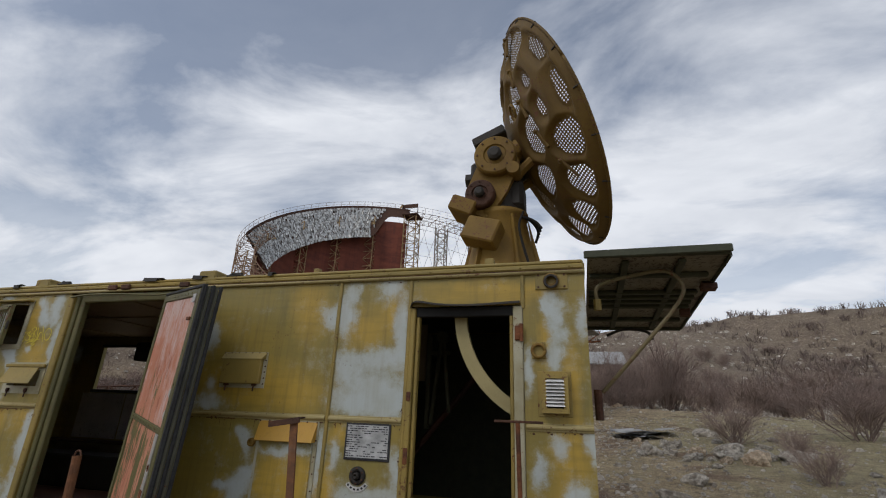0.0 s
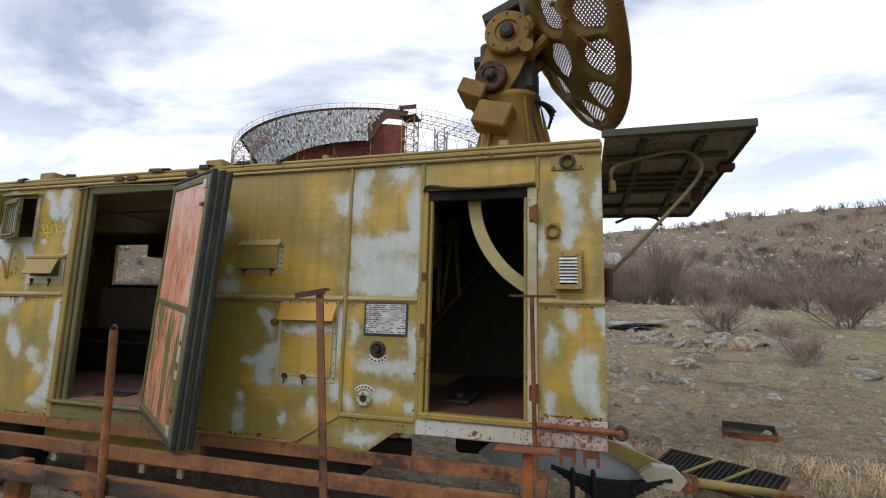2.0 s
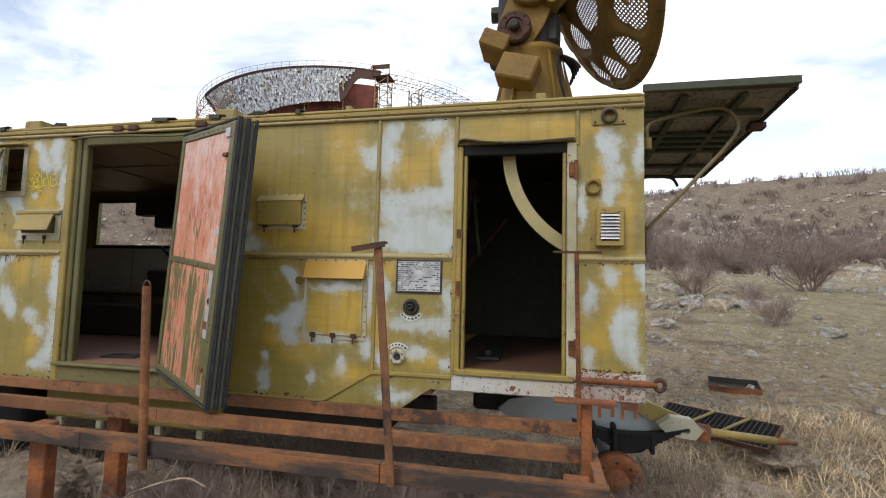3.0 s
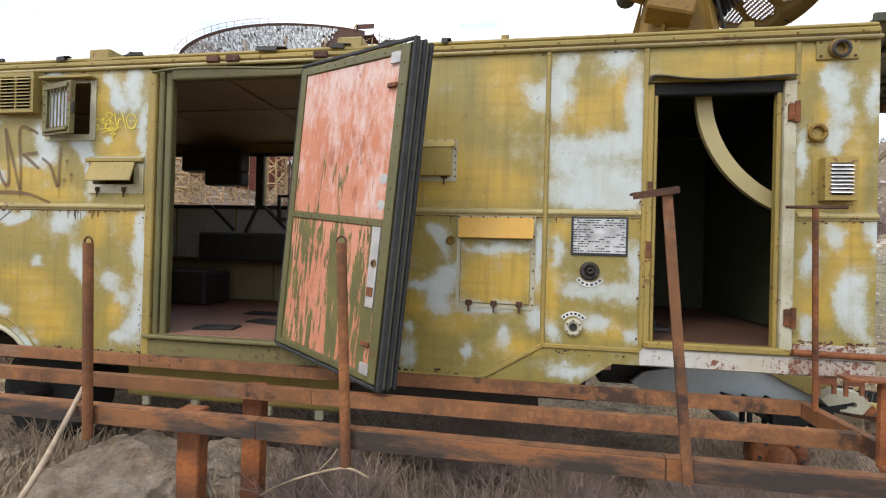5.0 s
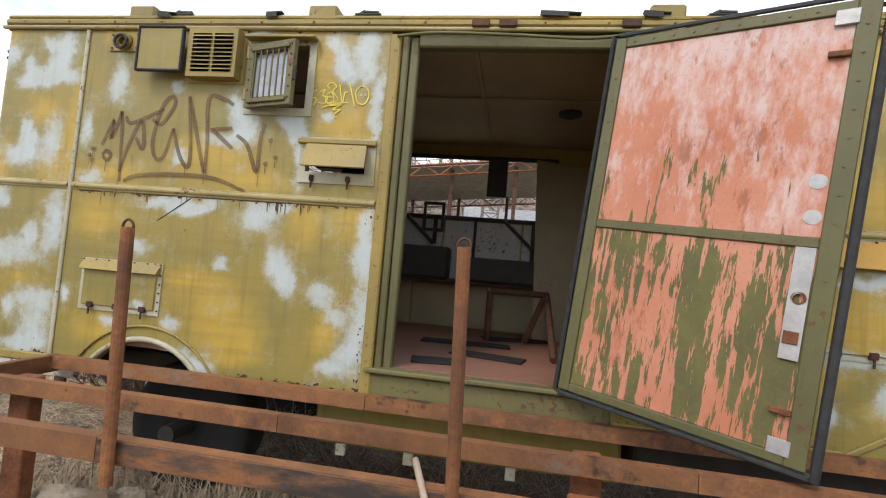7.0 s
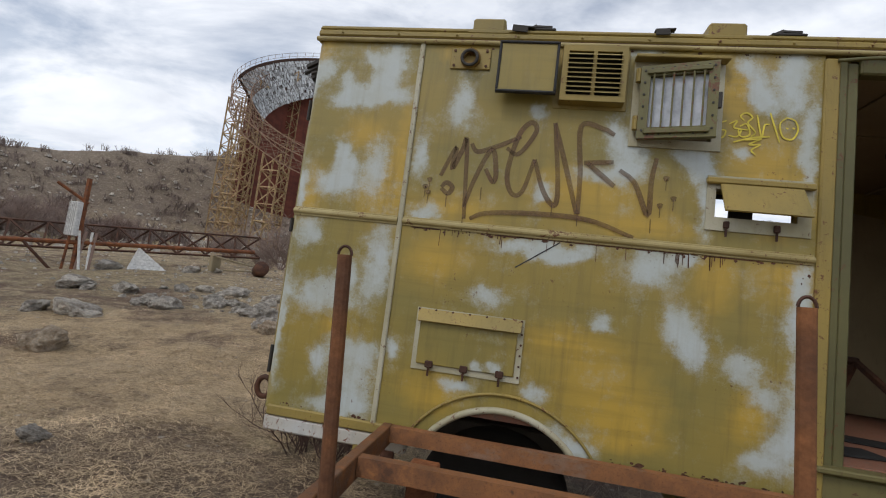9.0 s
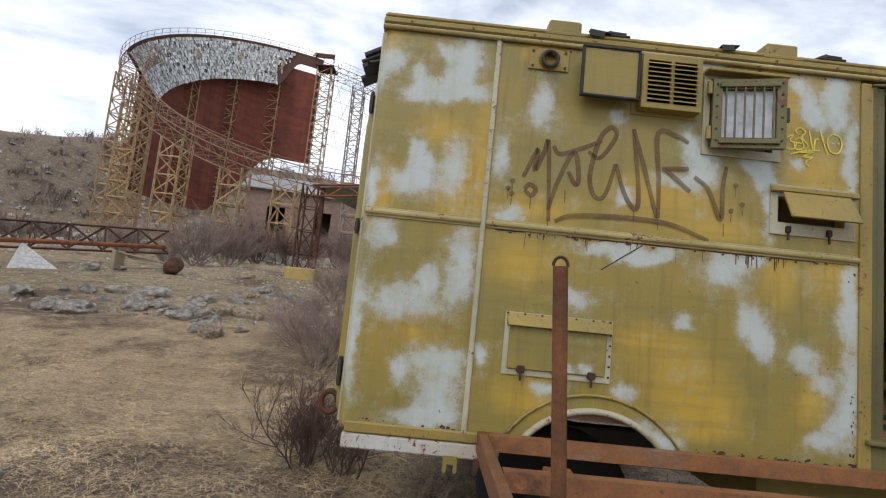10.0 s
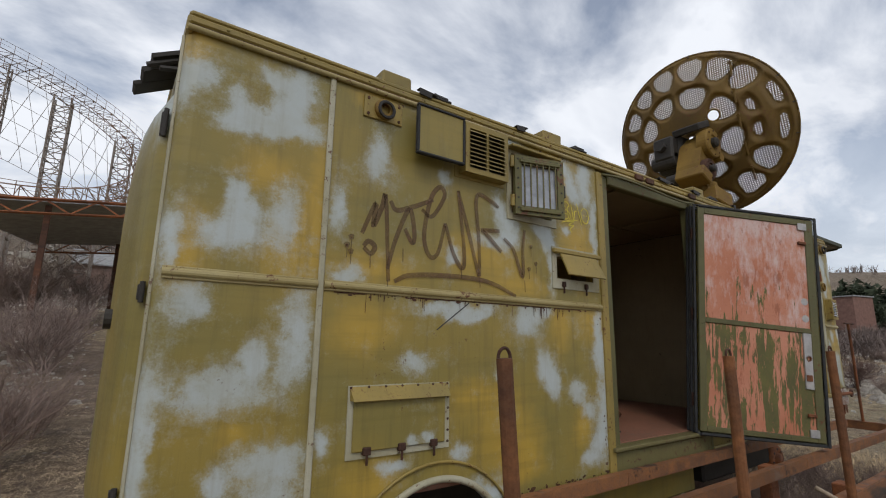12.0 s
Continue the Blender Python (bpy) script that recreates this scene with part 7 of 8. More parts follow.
def loose_stones():
    b = B()
    rg = random.Random(5)
    for i in range(10200):
        if i >= 8600:
            x, y = rg.uniform(10, 62), rg.uniform(2, 24)
            s = rg.uniform(.08, .42)
        elif i >= 4600:
            x, y = (.3 + abs(rg.gauss(0, 4.5)), rg.uniform(5, 26)) if i % 3 else (-8 - abs(rg.gauss(0, 5)), rg.uniform(10.6, 24))
            s = rg.choice((.015, .02, .03, .05, .08))
        elif i < 1900:
            x, y = rg.uniform(-30, 22), rg.uniform(4, 34)
            s = rg.choice((.03, .05, .08, .14))
        else:
            a, r = radians(rg.uniform(-62, 62)), rg.uniform(38, 92)
            x, y = -3 + r * math.sin(a), r * math.cos(a)
            s = rg.uniform(.12, .55)
        if (XL - .3 < x < 1.5 and 2 < y < 6) or (x < XL and y < 10.5):
            continue
        z = height(x, y)
        c = Vector((x, y, z + s * .15))
        a0 = rg.uniform(0, 6)
        low = [c + Vector((s * rg.uniform(.6, 1.1) * math.cos(a0 + k * 1.257), s * rg.uniform(.6, 1.1) * math.sin(a0 + k * 1.257), -s * .3)) for k in range(5)]
        high = [c + Vector((s * rg.uniform(.3, .7) * math.cos(a0 + k * 1.257 + .4), s * rg.uniform(.3, .7) * math.sin(a0 + k * 1.257 + .4), s * rg.uniform(.2, .5))) for k in range(5)]
        b.add(low + high, [(k, (k + 1) % 5, 5 + (k + 1) % 5, 5 + k) for k in range(5)] + [tuple(range(5, 10))])
    single("loose_stones", b, M_ROCKF, "many loose grey stones strewn over the hillside", "stones", kind="stuff")


loose_stones()


def twig_tree(b, rg, base, direction, length, r, level, spread=.55, lim=3, up=.12, sides=4):
    """Branches that fork again and again; bare of leaves."""
    p = Vector(base)
    d = Vector(direction).normalized()
    segs = 3 if level < lim else 2
    for s in range(segs):
        q = p + d * length / segs
        b.rod(p, q, r * (1 - .25 * s / segs), sides if level < 2 else 3, r * (1 - .25 * (s + 1) / segs), False)
        p = q
        d = (d + Vector((rg.gauss(0, .16), rg.gauss(0, .16), rg.gauss(up, .1)))).normalized()
        if level < lim:
            for _ in range(2 if s else 1):
                e = (d + Vector((rg.gauss(0, spread), rg.gauss(0, spread), rg.gauss(.1, spread * .6)))).normalized()
                twig_tree(b, rg, p, e, length * rg.uniform(.45, .75), r * .55, level + 1, spread, lim, up, sides)


def bush_mesh(seed, stems, h, lim, r=.012, spread=.5, lean=.55, mat=None):
    """Two meshes: the stout stems, and the twigs that fork from them."""
    rg = random.Random(seed)
    wood, fine = B(), B()
    for i in range(stems):
        a = rg.uniform(0, 6.28)
        k = rg.uniform(.1, lean)
        p = Vector((rg.gauss(0, .08) * h, rg.gauss(0, .08) * h, -.05))
        d = Vector((math.cos(a) * k, math.sin(a) * k, 1)).normalized()
        ln = h * rg.uniform(.4, .65)
        rr = r * rg.uniform(.7, 1.2)
        for s in range(3):
            q = p + d * ln / 3
            wood.rod(p, q, rr * (1 - .12 * s), 4, rr * (.88 - .12 * s), False)
            p = q
            d = (d + Vector((rg.gauss(0, .16), rg.gauss(0, .16), rg.gauss(.12, .1)))).normalized()
            for _ in range(2):
                e = (d + Vector((rg.gauss(0, spread), rg.gauss(0, spread), rg.gauss(.1, spread * .6)))).normalized()
                twig_tree(fine, rg, p, e, ln * rg.uniform(.5, .8), rr * .5, 1, spread, lim)
    return wood.mesh("stem_clump", mat or M_TWIG), fine.mesh("crown", mat or M_TWIG)


BUSH_BIG = [bush_mesh(s, 15, 1.0, 3, .009, .5, .9) for s in (1, 2, 3)]
BUSH_DARK = [bush_mesh(s, 9, 1.0, 3, .012, .5, .75, M_TWIGD) for s in (4, 5)]


def bush(x, y, size, k, dark=False, label="leafless thorny bush of grey-purple twigs", wide=1.0):
    ob = thing("bare_bush", label, "bush", (x, y, height(x, y)), "bare bushes")
    ob.scale = (size * wide, size * wide, size)
    ob.rotation_euler = (0, 0, k * 1.3)
    for nm, me in zip(("stem_clump", "crown"), (BUSH_DARK if dark else BUSH_BIG)[k % (2 if dark else 3)]):
        q = new(nm, me)
        q.parent = ob
        q["kind"] = "stuff"
    return ob


# low dead stalks under the walkway
for i in range(15):
    bush(-3.2 + i * .27 + rng.uniform(-.1, .1), rng.uniform(2.7, 4.0), rng.uniform(.35, .6), i, False, "low tangle of dead grey stalks under the walkway", 1.3)
# low scrub on the rubble past the drawbar
for i in range(22):
    bush(rng.uniform(14, 58), rng.uniform(3, 21), rng.uniform(.5, 1.1), i, i % 2 == 0, "low dark leafless bush among rubble", 1.4)
# scattered over the slope
for i in range(70):
    a, r = radians(rng.uniform(2, 55)), rng.uniform(34, 84)
    bush(-3 + r * math.sin(a), r * math.cos(a), rng.uniform(.9, 2.2), i, False, "leafless grey bush on the stony slope", 1.2)
for i in range(36):
    a, r = radians(rng.uniform(-62, -42)), rng.uniform(34, 70)
    bush(-7 + r * math.sin(a), r * math.cos(a), rng.uniform(1.2, 2.6), i, i % 3 == 0, "leafless grey bush on the stony slope", 1.3)
# round the rear corner of the trailer
bush(-7.75, 5.0, .72, 0, True, "dark reddish leafless bush at the trailer corner")
bush(-7.4, 4.9, .5, 1, True, "low dark leafless bush at the trailer corner", 1.4)
bush(-7.75, 5.2, .5, 2, True, "low dark leafless bush at the trailer corner", 1.5)
bush(-8.4, 8.1, 1.05, 1, False, "leafless purple-grey bush behind the trailer corner", 1.25)
bush(-8.0, 9.4, .7, 2, False, "leafless purple-grey bush behind the trailer corner", 1.25)
bush(-9.2, 9.6, .7, 0)
bush(-8.4, 14.6, 1.5, 0, wide=1.2)
bush(-9.9, 15.8, 1.2, 1, wide=1.2)
bush(-8.6, 17.5, 1.6, 2, wide=1.2)
bush(-9.6, 12.2, .7, 2)
# by the towers
for i, (x, y, s) in enumerate(((-18.2, 23.5, 2.6), (-17.0, 24.2, 2.0), (-10.5, 29.0, 2.8), (-11.8, 28.0, 2.2), (-8.5, 30.0, 2.4), (-21, 26, 1.5), (-27, 31, 1.6), (-24.5, 28.5, 2.0))):
    bush(x, y, s, i, wide=1.3)
for i, (x, y, s) in enumerate(((-15.5, 33, 2.4), (-13.5, 34, 2.6), (-17.5, 35, 2.6), (-20, 36, 2.8), (-12, 36, 2.4), (-22.5, 37, 2.6))):
    bush(x, y, s, i, True, "dark reddish leafless thicket by the ring towers", 1.4)
# hillside in front
for i, (x, y, s, w) in enumerate(((5.1, 19.4, 1.5, 1.2), (5.2, 13.4, .8, 1.2), (9.0, 19.9, 2.0, 1.3), (9.6, 32, 2.0, 1.4), (8.0, 33.5, 1.5, 1.3), (11.2, 32.5, 1.6, 1.3), (5.9, 16.6, .8, 1.2), (12, 26, 1.3, 1.3), (14.5, 22, 1.5, 1.3))):
    bush(x, y, s, i, wide=w)
for i in range(13):
    bush(1.0 + i * .55 + rng.uniform(-.4, .4), 36.5 + rng.uniform(-1.2, 3.5), rng.uniform(2.2, 3.9), i, False, "tall leafless thicket bush below the slope", .8)


def small_tree(x, y, h, seed):
    rg = random.Random(seed)
    t = thing("bare_tree", "small bare crooked tree on the stony slope", "tree", (x, y, height(x, y) - .1), "bare trees")
    tb = B().path(smooth_line([(0, 0, 0), (.03 * h, .02 * h, h * .15), (-.02 * h, 0, h * .32)], 4), h * .02, 6)
    part("trunk", tb, M_TWIGD, t, "", True, True)
    cb = B()
    for i in range(9):
        a = i * .7 + rg.uniform(-.3, .3)
        twig_tree(cb, rg, (-.02 * h, 0, h * (.26 + .008 * i)), (math.cos(a) * .8, math.sin(a) * .8, .8), h * .34, h * .009, 0, .5, 3)
    part("crown", cb, M_TWIG, t, "", False, True)


small_tree(14.07, 35.1, 4.2, 3)
small_tree(6.3, 38, 5.5, 4)


def hill_scrub():
    """Bare bushes all over the far slopes."""
    rg = random.Random(21)
    b = B()
    n = 0
    while n < 4200:
        a, r = radians(rg.uniform(-75, 88)), rg.uniform(42, 118)
        x, y = -3 + r * math.sin(a), r * math.cos(a)
        if math.hypot(x - RC.x, y - RC.y) < 23:
            continue
        dens = noise.noise((x * .045, y * .045, 11)) + .25 * noise.noise((x * .15, y * .15, 2))
        if dens < rg.uniform(-.35, .35):
            continue
        n += 1
        z = height(x, y)
        s = rg.uniform(.4, 1.5) * (1.3 if r < 60 else 1)
        for k in range(13):
            q = rg.uniform(0, 6.28)
            ln = s * rg.uniform(.5, 1.1)
            lean = rg.uniform(.1, .9)
            d = Vector((math.cos(q) * lean, math.sin(q) * lean, 1)).normalized()
            p = Vector((x + rg.gauss(0, .3) * s, y + rg.gauss(0, .3) * s, z - .1))
            e = p + d * ln
            w = Vector((rg.gauss(0, 1), rg.gauss(0, 1), .3)).normalized() * s * .05
            b.add([p - w, p + w, e + w * .4, e - w * .4], [(0, 1, 2, 3)])
            e2 = p + d * ln * .6
            for u in (-1, 1):
                g = e2 + Vector((rg.gauss(0, .35), rg.gauss(0, .35), rg.uniform(.15, .4))) * s
                b.add([e2 - w * .5, e2 + w * .5, g], [(0, 1, 2)])
    single("hillside_scrub", b, M_SCRUB, "grey-brown leafless scrub scattered over the slopes", "scrub", kind="stuff")


hill_scrub()


def grass(name, mat, label, count, seed, where, lo, hi, flat):
    rg = random.Random(seed)
    b = B()
    for i in range(count):
        x, y = where(rg)
        z = height(x, y)
        for k in range(5):
            a = rg.uniform(0, 6.28)
            ln = rg.uniform(lo, hi)
            e = rg.uniform(flat * .4, flat)
            d = Vector((math.cos(a) * (1 - e), math.sin(a) * (1 - e), e + .05)).normalized()
            p = Vector((x + rg.gauss(0, .05), y + rg.gauss(0, .05), z - .01))
            w = Vector((-d.y, d.x, 0)).normalized() * (ln * .0065 + .0013)
            mid = p + d * ln * .55
            tip = p + d * ln + Vector((d.x, d.y, -.6)) * ln * .18
            b.add([p - w, p + w, mid + w * .8, mid - w * .8, tip], [(0, 1, 2, 3), (3, 2, 4)])
    single(name, b, mat, label, "grass", kind="stuff")


grass("dry_weeds", M_STRAWG, "tangled grey dead weeds under the walkway and trailer", 1500, 1, lambda g: (g.uniform(-6.8, 1.2), g.uniform(2.6, 5.2)), .12, .42, .6)
grass("dry_weeds", M_STRAW, "straw-coloured dead weeds by the drawbar", 2400, 2, lambda g: (g.uniform(-.4, 3.4), g.uniform(3.2, 7.0)), .06, .26, .7)
grass("dry_grass", M_STRAW, "flattened straw-coloured dead grass", 15000, 3, lambda g: (-6.4 - abs(g.gauss(0, 4.2)), 2.6 + abs(g.gauss(0, 5.0))), .07, .2, .16)
grass("dry_grass", M_STRAWG, "short grey dead grass on the slope", 17000, 4, lambda g: (.4 + abs(g.gauss(0, 5)), 4.6 + abs(g.gauss(0, 7))), .04, .13, .4)

grass("dry_grass", M_STRAW, "matted straw of dead grass behind the trailer corner", 9000, 8, lambda g: (-11.0 + g.gauss(0, 2.2), 6.8 + g.gauss(0, 2.0)), .06, .17, .2)
grass("dry_grass", M_STRAWG, "sparse darker dead tufts among the straw", 6000, 12, lambda g: (-10.8 + g.gauss(0, 2.6), 7.4 + g.gauss(0, 2.8)), .05, .16, .35)
grass("dry_weeds", M_STRAWG, "pale dead stalks tangled under the walkway", 2000, 9, lambda g: (g.uniform(-6.8, .4), g.uniform(2.3, 3.6)), .15, .5, .75)

# bleached branch that leans on the outer rail
br = B().path(smooth_line([(-3.72, 1.55, .75), (-3.83, 1.85, .92), (-3.93, 2.05, 1.03), (-4.05, 2.28, 1.17)], 5), .0125, 7)
single("dead_branch", br, solid("bleached wood", (.33, .255, .18), .85, 0, .5, 9), "bleached dead branch leaning on the walkway rail", "branch", smooth=True)

br = B().path(smooth_line([(-3.38, 2.75, .44), (-3.2, 2.74, .55), (-3.0, 2.75, .63), (-2.82, 2.76, .67), (-2.7, 2.78, .62)], 5), .007, 6)
br.path(smooth_line([(-3.0, 2.75, .63), (-2.9, 2.72, .74), (-2.86, 2.7, .80)], 4), .004, 5)
single("dead_branch", br, M_STRAWG, "thin pale dead branch caught in the weeds", "branch", smooth=True)

# steel tray on the slope
tr = thing("steel_tray", "shallow rusty open steel tray on dry grass", "tray", (2.28, 8.0, height(2.28, 8.0)))
tr.scale = (.72, .72, .8)
tr.rotation_euler = (radians(9), 0, radians(-14))
for nm, bb in (("bottom", B().box(-.46, .46, -.3, .3, .0, .012)), ("side", B().box(-.46, .46, -.3, -.288, .013, .13)), ("side", B().box(-.46, .46, .288, .3, .013, .13)), ("side", B().box(-.46, -.448, -.287, .287, .013, .13)), ("side", B().box(.448, .46, -.287, .287, .013, .13))):
    part(nm, bb, M_RUST if bb.v[0][1] < -.29 and nm == "side" else M_DARK, tr, "", False, True)


def fallen_sheets():
    rg = random.Random(9)
    for i in range(11):
        x, y = rg.uniform(1.5, 3.4), rg.uniform(20.2, 21.6)
        b = B()
        n = 10
        for k in range(n):
            z0, z1 = .02 * (k % 2), .02 * ((k + 1) % 2)
            b.add([(-.6 + 1.2 * k / n, -.35, z0), (-.6 + 1.2 * (k + 1) / n, -.35, z1), (-.6 + 1.2 * (k + 1) / n, .35, z1), (-.6 + 1.2 * k / n, .35, z0)], [(0, 1, 2, 3)])
        ob = single("roofing_sheet", b, M_SHED, "broken pale corrugated roofing sheet on the grass", "sheet", "fallen roofing sheets")
        ob.location = (x, y, height(x, y) + .06 + .02 * i)
        ob.rotation_euler = (rg.uniform(-.1, .1), rg.uniform(-.1, .1), rg.uniform(0, 3))


fallen_sheets()

# ---------------------------------------------------------------- things in the rear field
# drum and plate on two rods
dr = thing("drum_and_plate", "rusty drum joined to a cream plate by two rods", "drum", (-17.1, 18.0, height(-17.1, 18)))
z = height(-16.9, 18) + .30
part("drum", B().lathe([(0, -.33), (.27, -.33), (.29, -.3), (.29, .3), (.27, .33), (0, .33)], 20, Matrix.Translation((-16.4, 18.3, z)) @ pose(0, 0, 0, 78, 0, 40)), M_RUSTD, dr, "", True)
part("plate", B().box(-18.1, -17.95, 17.4, 17.95, z - .3, z + .35, .02), M_INNER, dr)
part("rod", B().rod((-18, 17.6, z + .3), (-16.6, 18.2, z + .08), .035, 6), M_INNER, dr)
part("rod", B().rod((-18, 17.8, z - .22), (-16.6, 18.3, z - .1), .035, 6), M_INNER, dr)
# white triangular sheet with tile joints
w = thing("white_sheet", "white tiled triangular panel leaning on rocks", "panel", (-19.4, 15.6, height(-19.4, 15.6)))
zz = height(-19.4, 15.6)
mt = Matrix.Translation((-19.68, 15.25, zz - .04)) @ pose(0, 0, 0, -12, 0, 46)
part("face", B().slab([(0, 0), (1.32, .02), (.26, .86)], [], 0, .04).moved(mt), M_WHITEP, w)
for k in range(1, 4):
    part("joint", B().box(.26 * k * .6, 1.28 - k * .26, -.003, .001, .2 * k, .2 * k + .008).moved(mt), M_ZINC, w)
# fallen truss and rusty beam on a stand, with a pale rack
ft = thing("fallen_truss", "collapsed rusty lattice truss lying in scrub", "truss", (-22, 18, height(-22, 18)))
tb = B()
p0, p1 = Vector((-26.5, 15.0, height(-26.5, 15) + .5)), Vector((-19.0, 22.0, height(-19, 22) + .5))
for k in range(9):
    a, c = p0.lerp(p1, k / 9), p0.lerp(p1, (k + 1) / 9)
    o = Vector((.6, -.6, 0))
    for s, e in ((a, c), (a + o, c + o), (a + Vector((.3, -.3, 1.0)), c + Vector((.3, -.3, 1.0))), (a, c + Vector((.3, -.3, 1.0))), (a + Vector((.3, -.3, 1.0)), c + o), (a, a + o), (a + o, a + Vector((.3, -.3, 1.0)))):
        tb.rod(s, e, .045, 4, None, False)
part("lattice", tb, M_RUSTD, ft)
bm_ = thing("rusty_beam_stand", "orange rusty beam on a stand with a pale rack", "stand", (-20.5, 14.1, height(-20.5, 14.1)))
zb = height(-20.5, 14.1)
part("beam", B().rod((-24.5, 10.1, 1.5), (-16.6, 18.0, 2.55), .075, 8), M_RUST, bm_)
part("strut", B().rod((-21.4, 13.0, 1.85), (-20.9, 13.6, height(-20.9, 13.6) - .05), .05, 6), M_RUSTD, bm_)
part("upright", B().box(-20.62, -20.50, 13.98, 14.10, zb - .1, 4.2, .01), M_RUST, bm_)
for dx, dy, lean, mat in ((-.18, -.2, -.05, M_RUST), (-.02, -.05, .12, M_WHITEP), (.1, .1, -.1, M_PINKW), (.2, .22, .02, M_WHITEP), (.3, .3, -.04, M_PINKW)):
    part("slat", B().rod((-20.5 + dx + lean, 14.05 + dy + lean, height(-20.5, 14.1) - .05), (-20.5 + dx, 14.05 + dy, 2.42), .045, 6), mat, bm_)
rack = part("rack", B().box(-20.86, -20.54, 13.78, 14.0, 2.22, 3.36, .02), M_WHITEP, bm_, "white ribbed rack")
for k in range(5):
    part("rib", B().box(-20.87 + k * .066, -20.845 + k * .066, 13.765, 13.778, 2.24, 3.34, .004), M_ZINC, rack)
part("arm", B().rod((-21.1, 13.44, 3.9), (-20.5, 14.12, 3.35), .05, 6), M_RUST, bm_)


# ---------------------------------------------------------------- open shelter and sheds


def build_shelter():
    sh = thing("open_shelter", "open steel shelter with a sloping grey sheet roof on rusty posts", "shelter", (-9, 25, height(-9, 25)))

    def sp(n, b, m, l=""):
        return part(n, b, m, sh, l)

    z0 = height(-11, 23)
    # roof slab: low edge to the left, seen from beneath
    pts = [Vector((-12.6, 21.5, z0 + 4.1)), Vector((-1.0, 22.8, z0 + 5.6)), Vector((1.5, 31.0, z0 + 5.5)), Vector((-10.8, 30.0, z0 + 4.2))]
    v = pts + [p - Vector((0, 0, .10)) for p in pts]
    sp("roof", B().add(v, [(0, 1, 2, 3), (7, 6, 5, 4), (0, 4, 5, 1), (1, 5, 6, 2), (2, 6, 7, 3), (3, 7, 4, 0)]), M_SHED, "stained grey roof sheets")
    for (a, c) in ((pts[0], pts[1]), (pts[3], pts[2])):
        tb = B()
        for k in range(16):
            p, q = a.lerp(c, k / 16), a.lerp(c, (k + 1) / 16)
            dn = Vector((0, 0, -.5))
            tb.rod(p, q, .06, 4, None, False).rod(p + dn, q + dn, .05, 4, None, False)
            tb.rod(p + (dn if k % 2 else Vector()), q + (Vector() if k % 2 else dn), .035, 3, None, False)
        sp("edge_truss", tb, M_RUST)
    for i, (x, y) in enumerate(((-12.2, 21.9), (-9.6, 22.2), (-7.0, 22.6), (-4.0, 22.9), (-10.4, 29.6), (-7.5, 29.9), (-4.5, 30.2), (-1.5, 30.4))):
        zt = z0 + 4.0 + (x + 12.4) * .12
        sp("post", B().box(x - .09, x + .09, y - .09, y + .09, height(x, y) - .3, zt, .01), M_RUSTD)
    b = B()
    lattice(b, (-12.6, 21.6, height(-12.6, 21.6)), (-12.6, 21.6, z0 + 4.1), .7, .9, .03)
    sp("corner_tower", b, M_RUSTD)
    sp("footing", B().box(-13.2, -11.9, 21.0, 22.1, z0 - .6, z0 + .35, .04), painted("yellow footing", (.42, .30, .09)))


build_shelter()


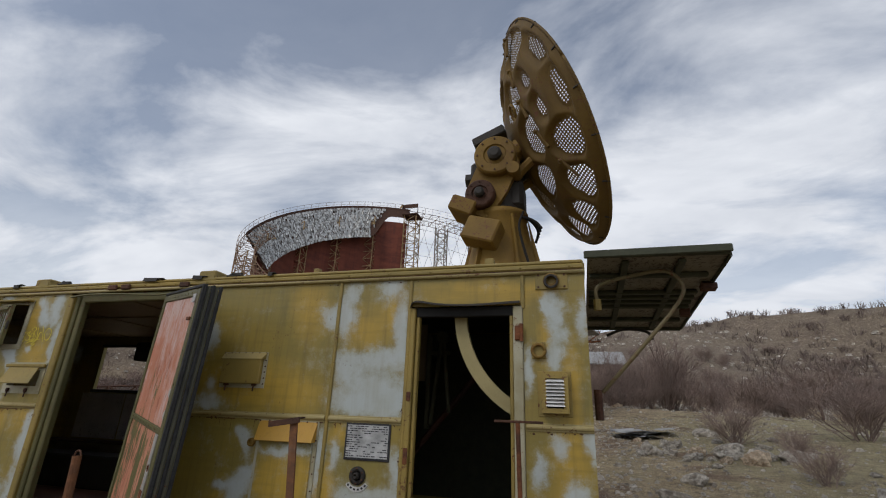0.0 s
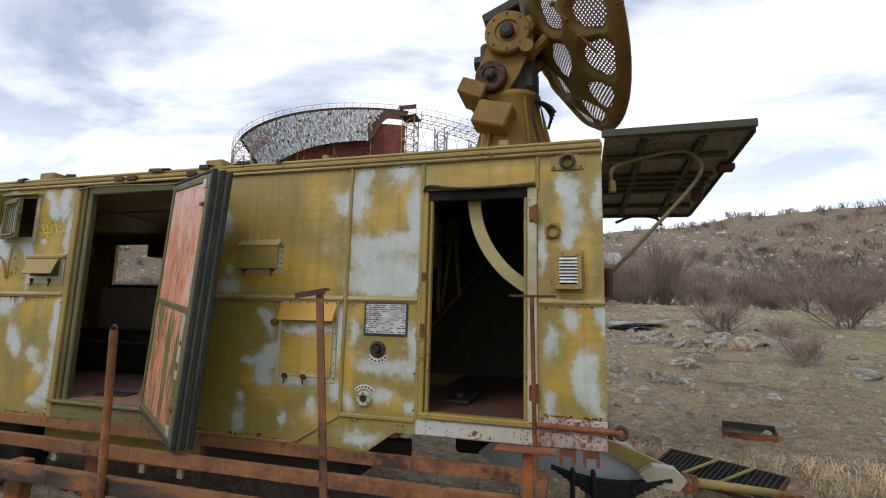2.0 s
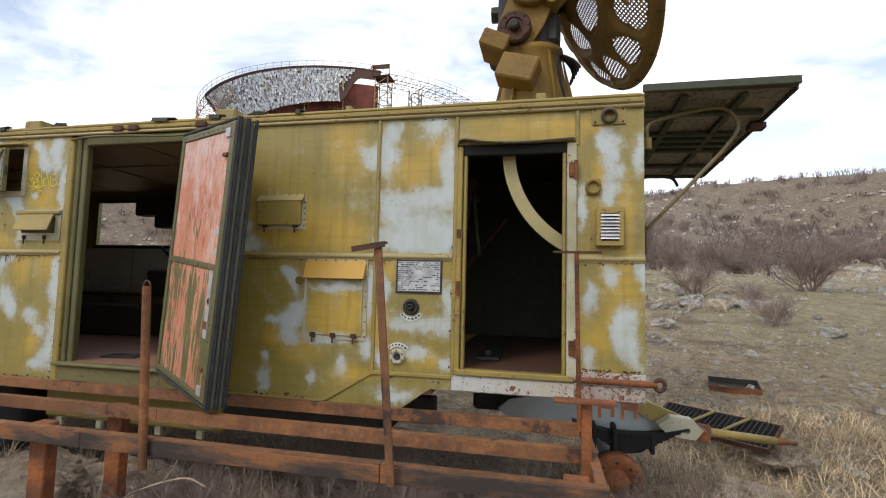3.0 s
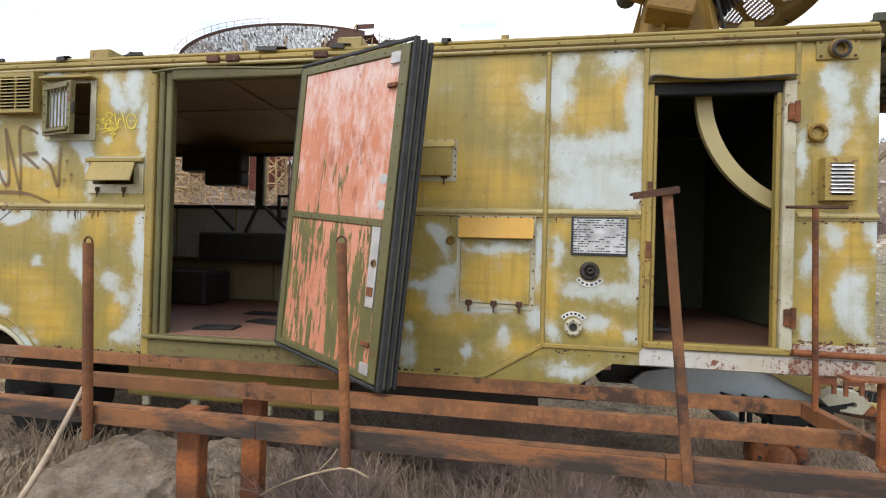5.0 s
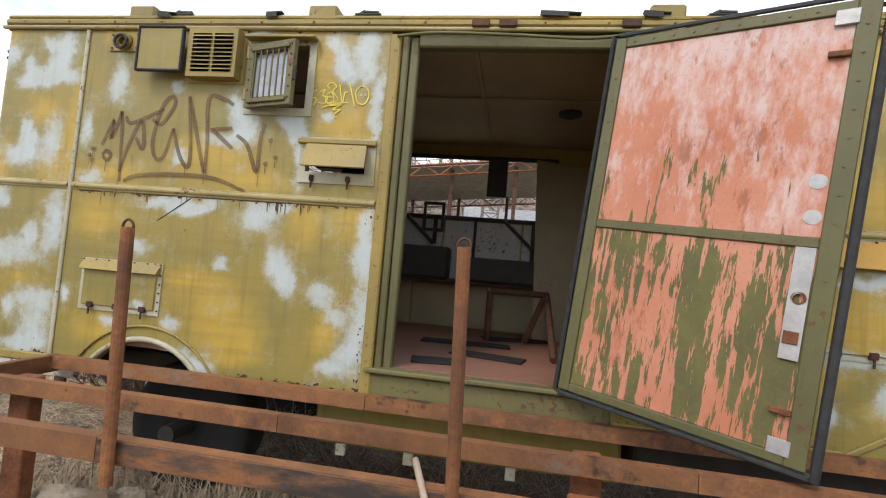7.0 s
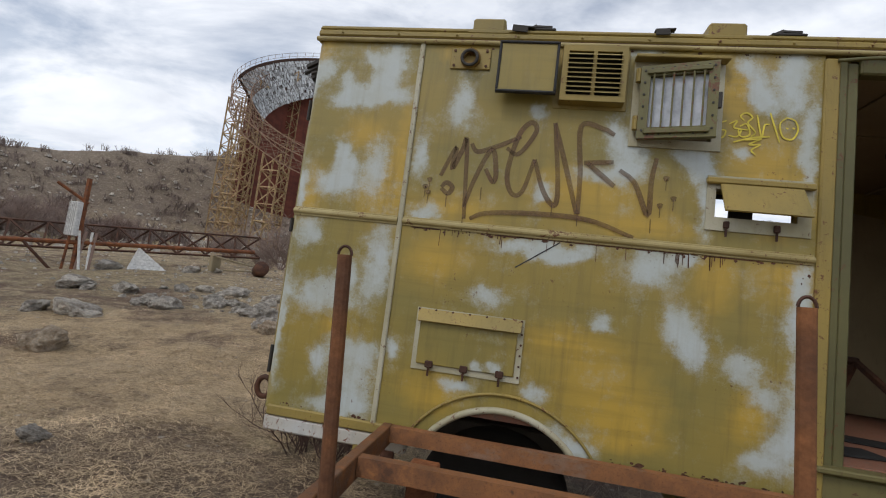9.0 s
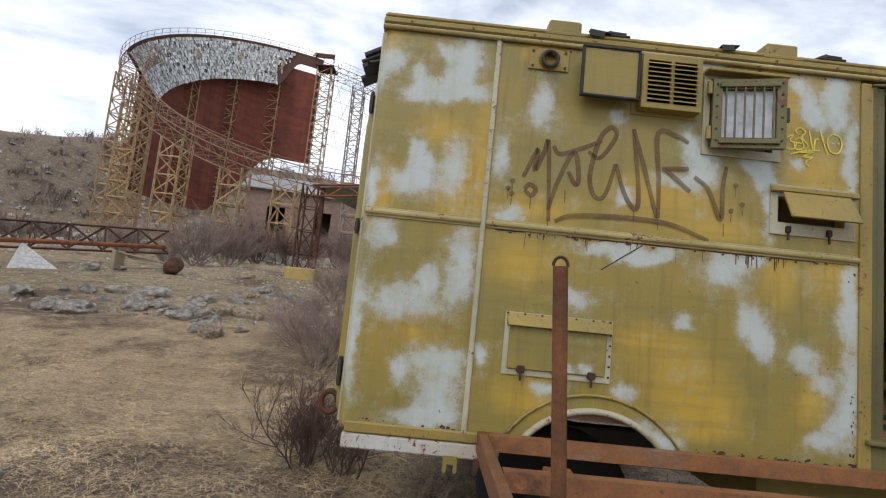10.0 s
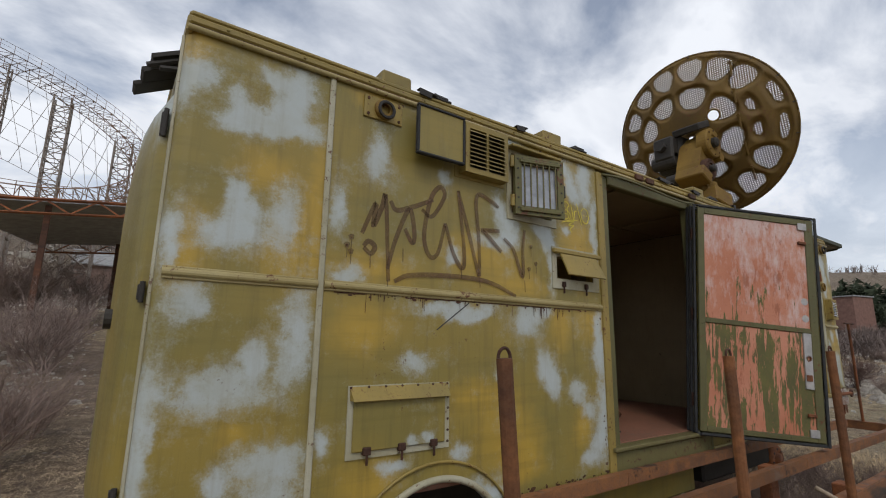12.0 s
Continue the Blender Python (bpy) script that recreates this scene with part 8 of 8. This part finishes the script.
def shed(x, y, w, d, h, ang, label):
    z0 = height(x, y) - .6
    s = thing("shed", label, "shed", (x, y, z0), "sheds")
    s.rotation_euler = (0, 0, radians(ang))
    part("wall", B().slab([(-w / 2, 0), (w / 2, 0), (w / 2, h), (-w / 2, h)], [rect(-w * .3, -w * .15, h * .4, h * .75), rect(w * .1, w * .25, h * .4, h * .75)], -d / 2, -d / 2 + .3), M_PINKW, s, "", False, True)
    part("wall", B().box(-w / 2, w / 2, d / 2 - .3, d / 2, 0, h), M_PINKW, s, "", False, True)
    for sx in (-1, 1):
        a, c = sorted((sx * w / 2, sx * (w / 2 - .3)))
        gb = B().add([(a, -d / 2 + .3, 0), (a, d / 2 - .3, 0), (a, d / 2 - .3, h), (a, 0, h + d * .25), (a, -d / 2 + .3, h), (c, -d / 2 + .3, 0), (c, d / 2 - .3, 0), (c, d / 2 - .3, h), (c, 0, h + d * .25), (c, -d / 2 + .3, h)],
                     [(0, 1, 2, 3, 4), (9, 8, 7, 6, 5), (2, 7, 8, 3), (3, 8, 9, 4)])
        part("gable", gb, M_PINKW, s, "", False, True)
    for sy in (-1, 1):
        v = [(-w / 2 - .3, sy * (d / 2 + .4), h - .15), (w / 2 + .3, sy * (d / 2 + .4), h - .15), (w / 2 + .3, 0, h + d * .25 + .1), (-w / 2 - .3, 0, h + d * .25 + .1)]
        part("roof", B().add(v + [(a, c, e + .12) for a, c, e in v], [(0, 1, 2, 3), (7, 6, 5, 4), (0, 4, 5, 1), (1, 5, 6, 2), (2, 6, 7, 3), (3, 7, 4, 0)]), M_SHED, s, "grey sheet roof", False, True)
    return s


shed(-21, 50, 11, 7, 6.8, 12, "pinkish block shed with a grey sheet roof")
shed(-3, 60, 16, 6, 3.0, 4, "long low pinkish shed behind the shelter")


def flat_block(x, y, w, d, h, ang):
    z0 = height(x, y) - .8
    s = thing("brick_hut", "distant brick-red hut with a flat roof", "hut", (x, y, z0))
    s.rotation_euler = (0, 0, radians(ang))
    part("wall", B().slab(rect(-w / 2, w / 2, 0, h), [rect(-.5, .4, .9, 2.7)], -d / 2, -d / 2 + .25), M_BRICK, s, "", False, True)
    part("wall", B().box(-w / 2, w / 2, d / 2 - .25, d / 2, 0, h), M_BRICK, s, "", False, True)
    for sx in (-1, 1):
        a, c = sorted((sx * w / 2, sx * (w / 2 - .25)))
        part("wall", B().box(a, c, -d / 2 + .251, d / 2 - .251, 0, h), M_BRICK, s, "", False, True)
    part("roof", B().box(-w / 2 - .12, w / 2 + .12, -d / 2 - .12, d / 2 + .12, h, h + .14, .02), M_SHED, s, "", False, True)


flat_block(60.0, 18.8, 4.0, 3.4, 4.5, 75)


def far_pines():
    rg = random.Random(31)
    b = B()
    for i in range(230):
        a = radians(rg.uniform(66, 92))
        r = rg.uniform(72, 85)
        x, y = -7 + r * math.sin(a), 1 + r * math.cos(a)
        z = height(x, y)
        h = rg.uniform(1.6, 2.8)
        for k in range(120):
            t = rg.random()
            q = rg.uniform(0, 6.28)
            rad = (1 - t) * h * .28 + .1
            c = Vector((x + math.cos(q) * rad, y + math.sin(q) * rad, z + t * h))
            u = Vector((rg.gauss(0, .4), rg.gauss(0, .4), rg.gauss(0, .4)))
            w = Vector((rg.gauss(0, .3), rg.gauss(0, .3), rg.gauss(0, .3)))
            b.add([c, c + u, c + w], [(0, 1, 2)])
    single("distant_trees", b, M_PINE, "dark distant evergreen belt along the slope", "trees", kind="stuff")


far_pines()
